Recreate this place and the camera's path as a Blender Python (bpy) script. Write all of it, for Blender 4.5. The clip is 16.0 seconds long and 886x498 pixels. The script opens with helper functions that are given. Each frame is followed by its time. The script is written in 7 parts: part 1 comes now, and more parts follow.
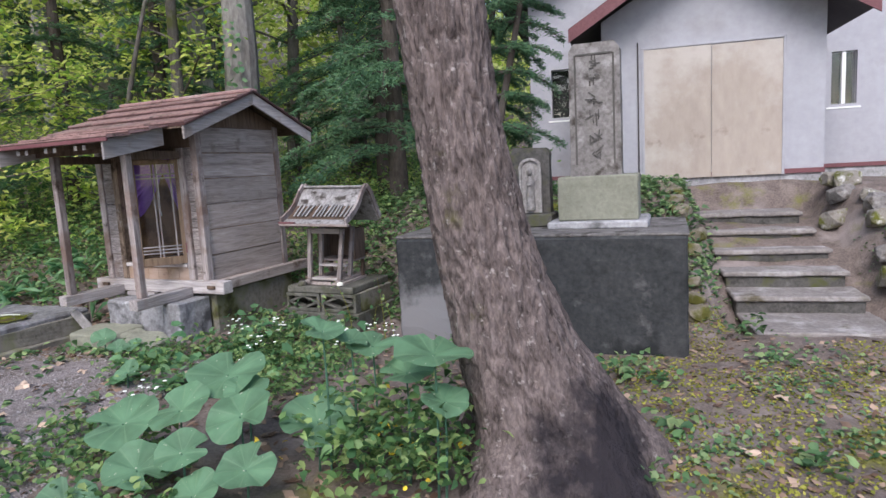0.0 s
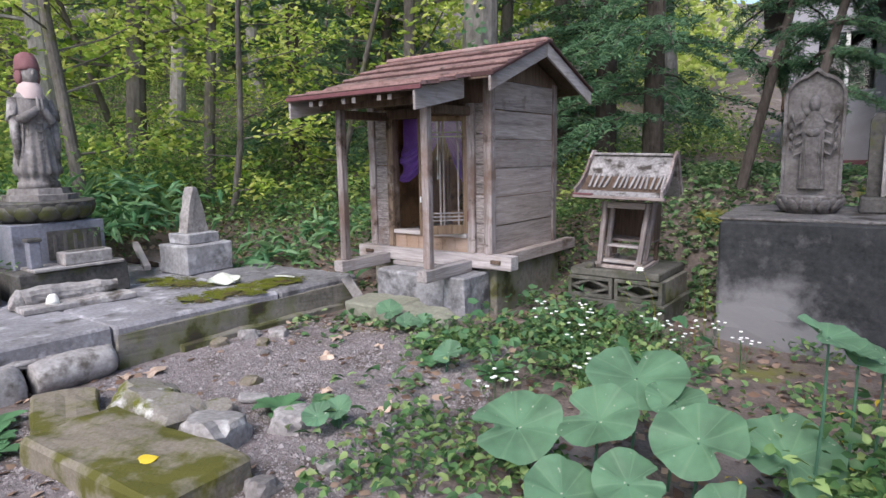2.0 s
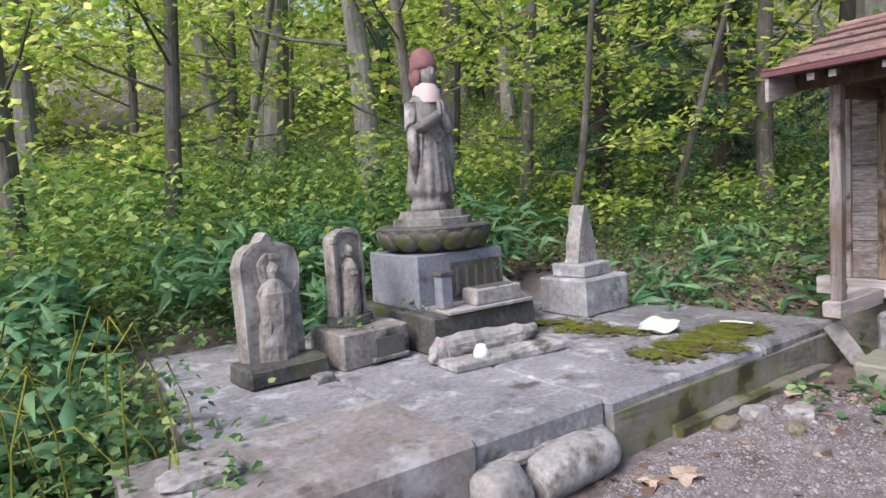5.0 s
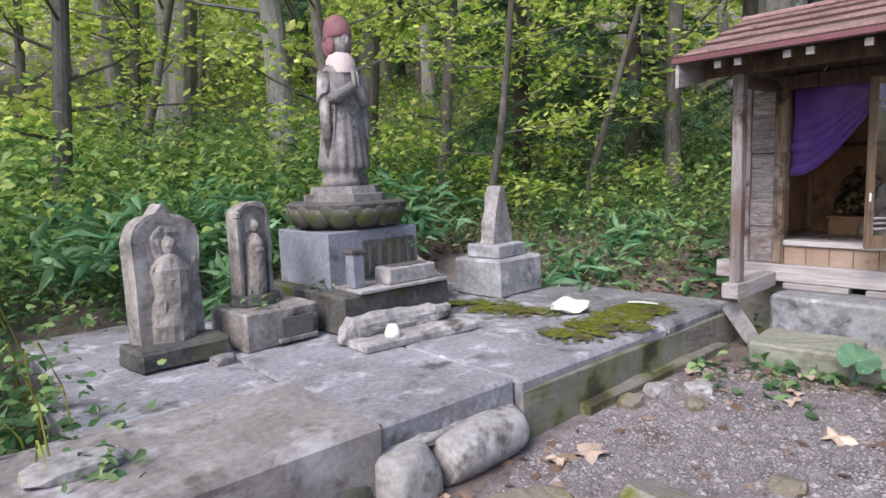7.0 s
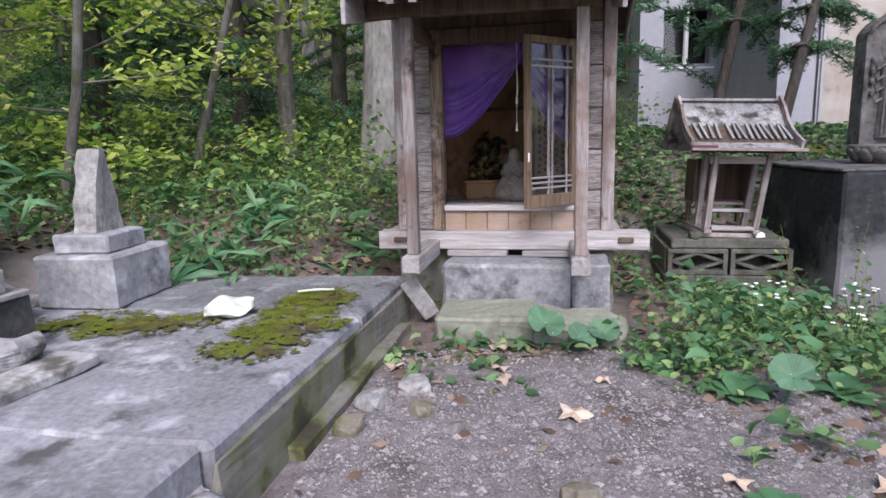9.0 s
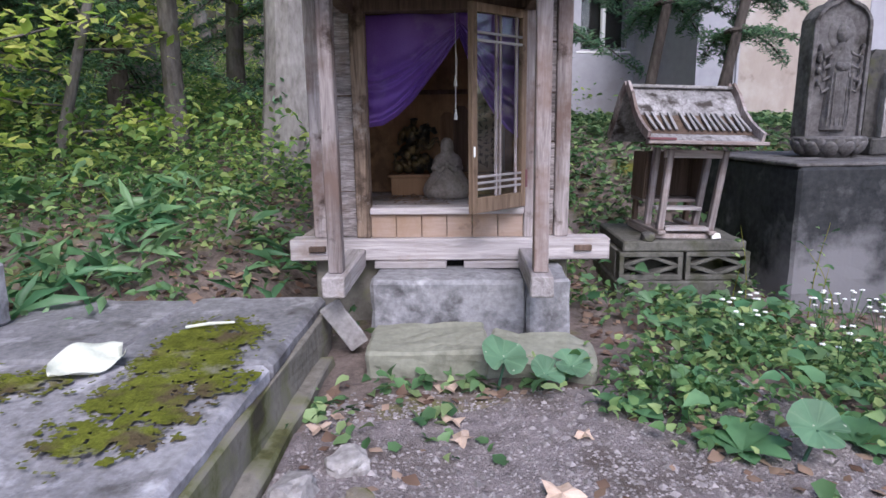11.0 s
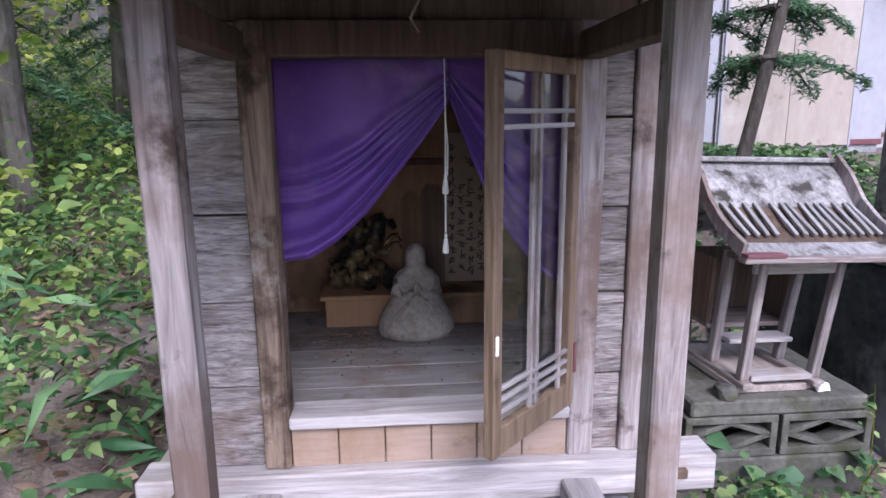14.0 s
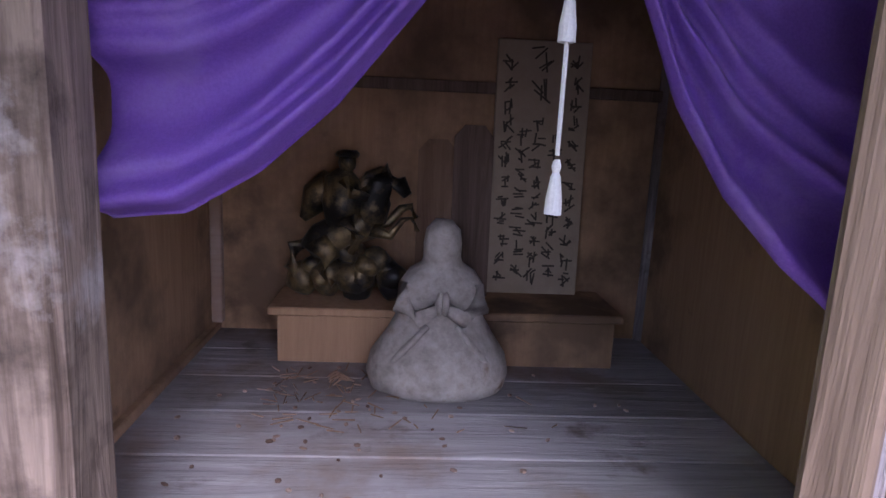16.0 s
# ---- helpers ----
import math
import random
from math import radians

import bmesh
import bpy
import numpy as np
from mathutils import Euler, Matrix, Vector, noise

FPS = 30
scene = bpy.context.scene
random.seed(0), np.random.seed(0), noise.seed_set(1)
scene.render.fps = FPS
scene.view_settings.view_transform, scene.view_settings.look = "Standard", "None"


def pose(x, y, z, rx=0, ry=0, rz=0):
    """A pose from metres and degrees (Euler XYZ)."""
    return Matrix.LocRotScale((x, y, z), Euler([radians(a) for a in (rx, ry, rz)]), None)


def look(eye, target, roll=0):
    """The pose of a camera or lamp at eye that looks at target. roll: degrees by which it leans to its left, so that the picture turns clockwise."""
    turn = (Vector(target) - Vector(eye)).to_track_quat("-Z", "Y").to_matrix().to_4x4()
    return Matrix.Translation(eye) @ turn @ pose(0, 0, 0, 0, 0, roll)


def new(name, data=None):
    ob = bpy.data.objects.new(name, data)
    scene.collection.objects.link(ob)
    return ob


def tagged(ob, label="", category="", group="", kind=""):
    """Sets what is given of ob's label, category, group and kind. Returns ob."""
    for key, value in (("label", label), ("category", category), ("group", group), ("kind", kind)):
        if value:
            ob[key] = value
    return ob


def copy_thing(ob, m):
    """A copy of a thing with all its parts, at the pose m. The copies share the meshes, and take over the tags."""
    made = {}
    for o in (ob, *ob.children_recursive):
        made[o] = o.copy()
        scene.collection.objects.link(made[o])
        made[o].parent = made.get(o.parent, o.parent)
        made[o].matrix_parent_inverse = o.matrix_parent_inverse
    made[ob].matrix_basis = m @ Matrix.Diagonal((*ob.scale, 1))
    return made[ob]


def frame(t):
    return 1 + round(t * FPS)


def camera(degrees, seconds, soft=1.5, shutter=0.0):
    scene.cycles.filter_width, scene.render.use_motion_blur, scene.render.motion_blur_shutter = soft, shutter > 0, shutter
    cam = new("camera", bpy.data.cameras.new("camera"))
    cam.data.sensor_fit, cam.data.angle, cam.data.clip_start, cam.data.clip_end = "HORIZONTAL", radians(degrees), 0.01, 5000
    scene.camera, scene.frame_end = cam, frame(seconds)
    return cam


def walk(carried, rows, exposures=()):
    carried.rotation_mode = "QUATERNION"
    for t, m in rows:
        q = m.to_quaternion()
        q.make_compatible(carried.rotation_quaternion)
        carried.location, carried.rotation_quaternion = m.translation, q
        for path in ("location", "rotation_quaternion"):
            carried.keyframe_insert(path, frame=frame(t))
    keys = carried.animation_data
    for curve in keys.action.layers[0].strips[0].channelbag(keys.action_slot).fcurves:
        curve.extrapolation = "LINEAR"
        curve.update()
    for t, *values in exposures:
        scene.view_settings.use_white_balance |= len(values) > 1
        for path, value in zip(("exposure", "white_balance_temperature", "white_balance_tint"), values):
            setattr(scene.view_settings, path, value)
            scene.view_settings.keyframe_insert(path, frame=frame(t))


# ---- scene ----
cam = camera(70.6, 16.0)
PATH = [
    (0, (0.333, 0.166, 1.410), (0.211, 1.867, 1.189), -3.1),
    (0.5, (-0.071, 0.323, 1.419), (-0.365, 2.007, 1.231), -2.2),
    (1, (-0.426, 0.452, 1.403), (-0.782, 2.121, 1.182), -4.2),
    (1.5, (-0.768, 0.631, 1.308), (-1.225, 2.270, 1.055), -4.4),
    (2, (-1.183, 0.739, 1.282), (-1.668, 2.371, 1.035), -1.1),
    (2.5, (-1.631, 0.837, 1.247), (-2.027, 2.487, 0.972), -1.2),
    (3, (-2.050, 0.996, 1.207), (-2.423, 2.655, 0.949), -1.5),
    (3.5, (-2.527, 1.098, 1.195), (-2.965, 2.754, 1.031), -0.2),
    (4, (-2.926, 1.142, 1.191), (-3.550, 2.731, 0.986), -4.6),
    (4.5, (-3.240, 1.243, 1.197), (-4.140, 2.699, 1.025), -4.3),
    (4.7, (-3.297, 1.252, 1.203), (-4.262, 2.668, 1.057), -3.7),
    (6.8, (-3.405, 1.316, 1.161), (-4.322, 2.758, 0.974), -1.5),
    (7, (-3.359, 1.358, 1.157), (-4.137, 2.879, 0.954), -1.9),
    (7.5, (-3.486, 1.431, 1.115), (-3.943, 3.072, 0.877), 1.0),
    (8, (-3.704, 1.577, 1.091), (-3.867, 3.259, 0.771), -0.7),
    (8.5, (-3.824, 1.866, 1.041), (-3.753, 3.553, 0.709), -1.8),
    (9, (-3.910, 2.175, 1.057), (-3.622, 3.845, 0.763), -1.5),
    (9.2, (-3.947, 2.273, 1.078), (-3.593, 3.931, 0.787), -1.6),
    (11.3, (-3.889, 2.95, 1.11), (-3.259, 4.804, 0.703), -0.7),
    (11.5, (-3.884, 3.029, 1.16), (-3.236, 4.879, 0.767), -0.7),
    (12, (-3.809, 3.228, 1.208), (-3.059, 5.044, 0.834), -0.9),
    (12.5, (-3.727, 3.461, 1.367), (-3.031, 5.295, 0.976), -0.1),
    (13, (-3.693, 3.753, 1.481), (-2.959, 5.565, 1.061), -0.0),
    (13.5, (-3.637, 4.024, 1.544), (-2.838, 5.817, 1.158), -1.4),
    (14, (-3.505, 4.400, 1.481), (-2.690, 6.170, 1.066), -0.6),
    (14.5, (-3.412, 4.708, 1.452), (-2.590, 6.470, 1.022), -0.9),
    (15, (-3.322, 5.000, 1.404), (-2.398, 6.728, 0.987), 0.5),
    (15.5, (-3.185, 5.307, 1.264), (-2.473, 6.828, 0.892), 1.9),
    (16, (-3.132, 5.438, 1.184), (-2.442, 6.977, 0.852), 2.7),
]
walk(cam, [(t, look(eye, target, roll)) for t, eye, target, roll in PATH],
     [(0, 0.76, 6200, 11), (2, 0.83, 6300, 12), (4.5, 0.93, 6450, 11), (7, 0.94, 6300, 12), (9, 0.86, 6050, 14), (12.5, 0.82, 5800, 19), (14, 1.15, 5700, 20), (15, 1.40, 5700, 25), (15.5, 1.9, 5500, 27), (16, 1.9, 5450, 29)])


# ---- light ----
world = bpy.data.worlds.new("sky")
scene.world = world
world.use_nodes = True
wn = world.node_tree.nodes
sky = wn.new("ShaderNodeTexSky")
sky.sky_type, sky.sun_disc = "NISHITA", False
sky.sun_elevation, sky.sun_rotation = radians(46), radians(188)
sky.air_density, sky.dust_density = 1.0, 2.0
wn["Background"].inputs["Strength"].default_value = 0.15
world.node_tree.links.new(sky.outputs[0], wn["Background"].inputs[0])
sun_data = bpy.data.lights.new("sun", "SUN")
sun_data.energy, sun_data.angle, sun_data.color = 2.0, radians(30), (1.0, 0.96, 0.90)
sun = new("sun", sun_data)
sun.matrix_world = look((-2.9, -20.6, 21.6), (0, 0, 0))


# ---- materials ----
def surface(name, a, b, big=2.0, fine=45.0, rough=0.85, bump=0.25, stretch=(1, 1, 1), stain=None, stain_scale=3.0, stain_at=0.55,
            second=None, second_scale=1.2, second_at=0.6, metal=0.0, vary=0.0, island=0.0, distort=0.0, spot=None, spot_colour=None, gloss=0.25, distance=0.01):
    """Two colours mixed by noise at two scales, stains with their own shape, fine relief."""
    m = bpy.data.materials.new(name)
    m.use_nodes = True
    n, l = m.node_tree.nodes, m.node_tree.links
    bsdf = n["Principled BSDF"]
    co = n.new("ShaderNodeTexCoord")
    mp = n.new("ShaderNodeMapping")
    mp.inputs["Scale"].default_value = stretch
    l.new(co.outputs["Object"], mp.inputs[0])

    def noise_tex(scale, detail, plain=False):
        t = n.new("ShaderNodeTexNoise")
        t.inputs["Scale"].default_value, t.inputs["Detail"].default_value = scale, detail
        t.inputs["Roughness"].default_value = 0.62
        t.inputs["Distortion"].default_value = 0.0 if plain else distort
        l.new(co.outputs["Object"] if plain else mp.outputs[0], t.inputs["Vector"])
        return t

    def ramp(source, lo, hi):
        r = n.new("ShaderNodeMapRange")
        r.inputs["From Min"].default_value, r.inputs["From Max"].default_value = lo, hi
        l.new(source, r.inputs[0])
        return r.outputs[0]

    def mix(fac, c1, c2):
        x = n.new("ShaderNodeMix")
        x.data_type = "RGBA"
        l.new(fac, x.inputs["Factor"])
        for c, k in ((c1, 6), (c2, 7)):
            if isinstance(c, tuple):
                x.inputs[k].default_value = (*c, 1)
            else:
                l.new(c, x.inputs[k])
        return x.outputs[2]

    t1, t2 = noise_tex(big, 5), noise_tex(fine, 6)
    blend = n.new("ShaderNodeMath")
    blend.operation = "MULTIPLY_ADD"
    l.new(t2.outputs[0], blend.inputs[0])
    blend.inputs[1].default_value = 0.55
    half = n.new("ShaderNodeMath")
    half.operation = "MULTIPLY"
    half.inputs[1].default_value = 0.55
    l.new(t1.outputs[0], half.inputs[0])
    l.new(half.outputs[0], blend.inputs[2])
    col = mix(ramp(blend.outputs[0], 0.36, 0.72), a, b)
    if second:
        col = mix(ramp(noise_tex(second_scale, 8, True).outputs[0], second_at - 0.07, second_at + 0.07), col, second)
    if stain:
        col = mix(ramp(noise_tex(stain_scale, 9, True).outputs[0], stain_at, stain_at + 0.11), col, stain)
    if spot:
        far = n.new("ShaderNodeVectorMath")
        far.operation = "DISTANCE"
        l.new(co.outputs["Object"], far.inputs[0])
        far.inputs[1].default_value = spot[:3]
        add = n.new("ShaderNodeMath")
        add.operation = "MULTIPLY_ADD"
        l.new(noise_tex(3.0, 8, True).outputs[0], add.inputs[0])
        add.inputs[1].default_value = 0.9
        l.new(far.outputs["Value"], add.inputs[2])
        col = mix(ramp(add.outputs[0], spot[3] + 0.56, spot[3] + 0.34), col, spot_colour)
    if vary:
        info = n.new("ShaderNodeObjectInfo")
        hsv = n.new("ShaderNodeHueSaturation")
        l.new(ramp(info.outputs["Random"], 0.0, 1.0), hsv.inputs["Value"])
        r = hsv.inputs["Value"].links[0].from_node
        r.inputs["To Min"].default_value, r.inputs["To Max"].default_value = 1 - vary, 1 + vary
        l.new(col, hsv.inputs["Color"])
        col = hsv.outputs[0]
    if island:
        geo = n.new("ShaderNodeNewGeometry")
        hs = n.new("ShaderNodeHueSaturation")
        l.new(ramp(geo.outputs["Random Per Island"], 0.0, 1.0), hs.inputs["Value"])
        r = hs.inputs["Value"].links[0].from_node
        r.inputs["To Min"].default_value, r.inputs["To Max"].default_value = 1 - island, 1 + island * 1.4
        l.new(col, hs.inputs["Color"])
        col = hs.outputs[0]
    l.new(col, bsdf.inputs["Base Color"])
    bsdf.inputs["Roughness"].default_value, bsdf.inputs["Metallic"].default_value = rough, metal
    bsdf.inputs["Specular IOR Level"].default_value = gloss
    bp = n.new("ShaderNodeBump")
    bp.inputs["Strength"].default_value, bp.inputs["Distance"].default_value = bump, distance
    l.new(blend.outputs[0], bp.inputs["Height"])
    l.new(bp.outputs[0], bsdf.inputs["Normal"])
    return m


def foliage(name, a, b, c, glow=0.35, rough=0.5, veins=False):
    """Leaves: each takes its own tone, and light passes through."""
    m = bpy.data.materials.new(name)
    m.use_nodes = True
    n, l = m.node_tree.nodes, m.node_tree.links
    bsdf, out = n["Principled BSDF"], n["Material Output"]
    geo = n.new("ShaderNodeNewGeometry")
    r = n.new("ShaderNodeValToRGB")
    r.color_ramp.elements[0].color, r.color_ramp.elements[1].color = (*a, 1), (*c, 1)
    e = r.color_ramp.elements.new(0.5)
    e.color = (*b, 1)
    l.new(geo.outputs["Random Per Island"], r.inputs[0])
    co = n.new("ShaderNodeTexCoord")
    nz = n.new("ShaderNodeTexNoise")
    nz.inputs["Scale"].default_value, nz.inputs["Detail"].default_value = 6.0, 6
    l.new(co.outputs["Object"], nz.inputs["Vector"])
    mr = n.new("ShaderNodeMapRange")
    mr.inputs["From Min"].default_value, mr.inputs["From Max"].default_value = 0.3, 0.7
    mr.inputs["To Min"].default_value, mr.inputs["To Max"].default_value = 0.65, 1.3
    l.new(nz.outputs[0], mr.inputs[0])
    hsv = n.new("ShaderNodeHueSaturation")
    l.new(mr.outputs[0], hsv.inputs["Value"])
    l.new(r.outputs[0], hsv.inputs["Color"])
    tone = hsv.outputs[0]
    if veins:
        # pale veins fanning from the leaf's middle, and pale insect marks
        spin = n.new("ShaderNodeTexGradient")
        spin.gradient_type = "RADIAL"
        l.new(co.outputs["Object"], spin.inputs[0])
        many = n.new("ShaderNodeMath")
        many.operation = "MULTIPLY"
        many.inputs[1].default_value = 9.0
        l.new(spin.outputs["Fac"], many.inputs[0])
        fold = n.new("ShaderNodeMath")
        fold.operation = "PINGPONG"
        fold.inputs[1].default_value = 0.5
        l.new(many.outputs[0], fold.inputs[0])
        line = n.new("ShaderNodeMapRange")
        line.inputs["From Min"].default_value, line.inputs["From Max"].default_value = 0.09, 0.02
        line.inputs["To Max"].default_value = 0.3
        l.new(fold.outputs[0], line.inputs[0])
        spots = n.new("ShaderNodeTexNoise")
        spots.inputs["Scale"].default_value, spots.inputs["Detail"].default_value = 32.0, 3
        l.new(co.outputs["Object"], spots.inputs["Vector"])
        mark = n.new("ShaderNodeMapRange")
        mark.inputs["From Min"].default_value, mark.inputs["From Max"].default_value = 0.69, 0.72
        l.new(spots.outputs[0], mark.inputs[0])
        for fac, pale in ((line.outputs[0], (0.20, 0.32, 0.19, 1)), (mark.outputs[0], (0.42, 0.46, 0.36, 1))):
            x = n.new("ShaderNodeMix")
            x.data_type = "RGBA"
            l.new(fac, x.inputs["Factor"])
            l.new(tone, x.inputs[6])
            x.inputs[7].default_value = pale
            tone = x.outputs[2]
    l.new(tone, bsdf.inputs["Base Color"])
    bsdf.inputs["Roughness"].default_value, bsdf.inputs["Specular IOR Level"].default_value = rough, 0.35
    tr = n.new("ShaderNodeBsdfTranslucent")
    l.new(tone, tr.inputs[0])
    mx = n.new("ShaderNodeMixShader")
    mx.inputs[0].default_value = glow
    l.new(bsdf.outputs[0], mx.inputs[1])
    l.new(tr.outputs[0], mx.inputs[2])
    l.new(mx.outputs[0], out.inputs["Surface"])
    return m


def glass(name, tint=(0.98, 0.99, 0.99)):
    m = bpy.data.materials.new(name)
    m.use_nodes = True
    b = m.node_tree.nodes["Principled BSDF"]
    b.inputs["Base Color"].default_value = (*tint, 1)
    b.inputs["Roughness"].default_value, b.inputs["Transmission Weight"].default_value, b.inputs["IOR"].default_value = 0.0, 1.0, 1.45
    return m


GRAIN_U, GRAIN_V, GRAIN_Z = (0.2, 2.6, 2.6), (2.6, 0.2, 2.6), (2.6, 2.6, 0.2)
W = dict(rough=0.9, gloss=0.15, vary=0.22, bump=0.8, distance=0.008, fine=15, big=3.2, distort=1.5)
wood_u = surface("weathered_wood_across", (0.085, 0.066, 0.062), (0.36, 0.305, 0.30), stretch=GRAIN_U, second=(0.16, 0.11, 0.095), second_scale=2.4, second_at=0.57, stain=(0.10, 0.07, 0.058), stain_at=0.6, **W)
wood_v = surface("weathered_wood_deep", (0.165, 0.132, 0.124), (0.45, 0.385, 0.37), stretch=GRAIN_V, stain=(0.12, 0.085, 0.07), stain_at=0.6, **W)
wood_z = surface("weathered_wood_upright", (0.09, 0.071, 0.069), (0.44, 0.385, 0.387), stretch=GRAIN_Z, second=(0.17, 0.12, 0.105), second_scale=2.4, second_at=0.54, stain=(0.06, 0.042, 0.035), stain_scale=6, stain_at=0.58, **W)
board_wood = surface("furrowed_grey_board", (0.040, 0.029, 0.026), (0.42, 0.37, 0.37), stretch=(0.45, 3.0, 3.0), second=(0.15, 0.105, 0.088), second_scale=3.4, second_at=0.60, stain=(0.085, 0.060, 0.050), stain_scale=4, stain_at=0.60, rough=0.9, gloss=0.15, vary=0.2, bump=1.0, distance=0.012, fine=17, big=5.5, distort=2.6)
wood_pale = surface("bleached_wood", (0.19, 0.165, 0.165), (0.48, 0.44, 0.45), stretch=GRAIN_U, second=(0.27, 0.22, 0.20), second_scale=3, second_at=0.6, stain=(0.17, 0.13, 0.115), stain_at=0.62, **W)
wood_pale_v = surface("bleached_wood_deep", (0.19, 0.165, 0.165), (0.48, 0.44, 0.45), stretch=GRAIN_V, second=(0.27, 0.22, 0.20), second_scale=3, second_at=0.6, stain=(0.17, 0.13, 0.115), stain_at=0.62, **W)
# Dark timber brown; under roofs and inside it carries the shade too.
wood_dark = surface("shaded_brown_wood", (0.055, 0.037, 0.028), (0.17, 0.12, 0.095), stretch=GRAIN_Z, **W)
wood_warm = surface("warm_brown_wood", (0.12, 0.07, 0.042), (0.29, 0.19, 0.125), stretch=GRAIN_Z, second=(0.33, 0.26, 0.22), second_scale=3.5, second_at=0.63, stain=(0.04, 0.027, 0.02), stain_scale=5, stain_at=0.54, **W)
jamb_wood = surface("mottled_jamb_wood", (0.035, 0.022, 0.016), (0.31, 0.23, 0.18), stretch=GRAIN_Z, second=(0.030, 0.020, 0.015), second_scale=5, second_at=0.57, stain=(0.38, 0.335, 0.32), stain_scale=3.4, stain_at=0.57, **W)
plywood = surface("tan_plywood", (0.28, 0.165, 0.092), (0.42, 0.26, 0.15), stretch=GRAIN_Z, big=2, fine=25, rough=0.75, bump=0.15, second=(0.16, 0.10, 0.06), second_scale=2.2, second_at=0.56, stain=(0.11, 0.07, 0.045), stain_at=0.60)
plinth_wood = surface("tan_pink_board", (0.27, 0.185, 0.145), (0.43, 0.325, 0.275), stretch=GRAIN_U, big=2, fine=25, rough=0.75, bump=0.2, second=(0.30, 0.20, 0.14), second_scale=4, second_at=0.55, stain=(0.14, 0.09, 0.07), stain_scale=5, stain_at=0.63)
floor_wood = surface("dusty_floorboards", (0.23, 0.21, 0.208), (0.40, 0.375, 0.378), stretch=GRAIN_U, second=(0.23, 0.18, 0.155), second_scale=3, second_at=0.55, stain=(0.13, 0.10, 0.085), stain_at=0.60, stain_scale=5, **W)
roof_red = surface("faded_red_sheet", (0.15, 0.085, 0.082), (0.32, 0.205, 0.198), big=5, fine=40, rough=0.6, bump=0.3, second=(0.30, 0.235, 0.225), second_scale=3.0, second_at=0.62, stain=(0.06, 0.038, 0.034), stain_at=0.54, stain_scale=6, vary=0.2, gloss=0.3)
# Dark red for the roof trim and for strips painted as lap shade.
trim_and_lap_shade = surface("dark_red_sheet", (0.035, 0.018, 0.018), (0.075, 0.036, 0.036), rough=0.6)
concrete = surface("weathered_concrete", (0.17, 0.165, 0.175), (0.43, 0.42, 0.45), big=2.2, fine=24, second=(0.50, 0.49, 0.535), second_scale=4.5, second_at=0.60, stain=(0.10, 0.098, 0.10), stain_at=0.56, stain_scale=2.5, bump=0.5)
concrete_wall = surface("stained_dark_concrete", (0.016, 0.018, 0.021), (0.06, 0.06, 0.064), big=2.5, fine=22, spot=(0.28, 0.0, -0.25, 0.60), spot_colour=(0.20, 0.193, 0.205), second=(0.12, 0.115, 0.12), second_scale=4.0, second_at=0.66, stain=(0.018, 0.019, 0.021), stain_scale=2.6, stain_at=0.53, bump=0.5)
concrete_slab = surface("pale_paving_slab", (0.13, 0.122, 0.132), (0.34, 0.328, 0.36), big=2.6, fine=38, second=(0.47, 0.455, 0.50), second_scale=6.5, second_at=0.60, stain=(0.10, 0.092, 0.094), stain_at=0.56, stain_scale=4.2, bump=0.9, vary=0.12)
slab_dark = surface("dark_weathered_slab", (0.085, 0.083, 0.09), (0.25, 0.243, 0.265), big=3, fine=36, second=(0.34, 0.33, 0.36), second_scale=5.5, second_at=0.62, stain=(0.055, 0.05, 0.05), stain_at=0.55, stain_scale=4.5, bump=0.9)
step_grey = surface("blue_grey_stained_step", (0.12, 0.118, 0.128), (0.32, 0.315, 0.34), big=3, fine=30, second=(0.42, 0.41, 0.44), second_scale=6, second_at=0.62, stain=(0.075, 0.073, 0.078), stain_at=0.55, stain_scale=3.2, bump=0.7)
concrete_mossy = surface("mossy_concrete", (0.11, 0.10, 0.085), (0.26, 0.24, 0.215), big=3, fine=24, second=(0.085, 0.095, 0.02), second_scale=3.0, second_at=0.55, stain=(0.05, 0.043, 0.03), stain_at=0.56, bump=0.6)
concrete_block = surface("grey_pierced_block", (0.05, 0.048, 0.042), (0.15, 0.143, 0.128), big=5, fine=35, stain=(0.055, 0.055, 0.035), stain_at=0.53, stain_scale=4, bump=0.5)
concrete_brown = surface("brown_stained_slab", (0.125, 0.105, 0.10), (0.29, 0.26, 0.26), big=3, fine=34, second=(0.37, 0.35, 0.37), second_scale=5.5, second_at=0.62, stain=(0.10, 0.082, 0.07), stain_at=0.57, stain_scale=4.0, bump=0.9)
wood_grey = surface("silver_grey_shingle", (0.10, 0.092, 0.09), (0.40, 0.38, 0.39), stretch=GRAIN_V, stain=(0.05, 0.042, 0.038), stain_at=0.55, stain_scale=7, **W)
stone = surface("grey_carved_stone", (0.105, 0.093, 0.09), (0.29, 0.268, 0.268), big=5, fine=34, second=(0.36, 0.34, 0.34), second_scale=6, second_at=0.62, stain=(0.06, 0.05, 0.044), stain_at=0.53, stain_scale=4, bump=0.55)
stone_brown = surface("brown_lichened_stone", (0.095, 0.080, 0.073), (0.33, 0.298, 0.285), big=5, fine=34, second=(0.36, 0.335, 0.325), second_scale=4.5, second_at=0.60, stain=(0.04, 0.033, 0.028), stain_at=0.53, stain_scale=3, bump=0.8)
stone_tan = surface("tan_grey_statue_stone", (0.17, 0.145, 0.125), (0.40, 0.355, 0.32), big=7, fine=50, second=(0.46, 0.42, 0.385), second_scale=9, second_at=0.62, stain=(0.16, 0.105, 0.07), stain_at=0.58, stain_scale=9, bump=0.5)
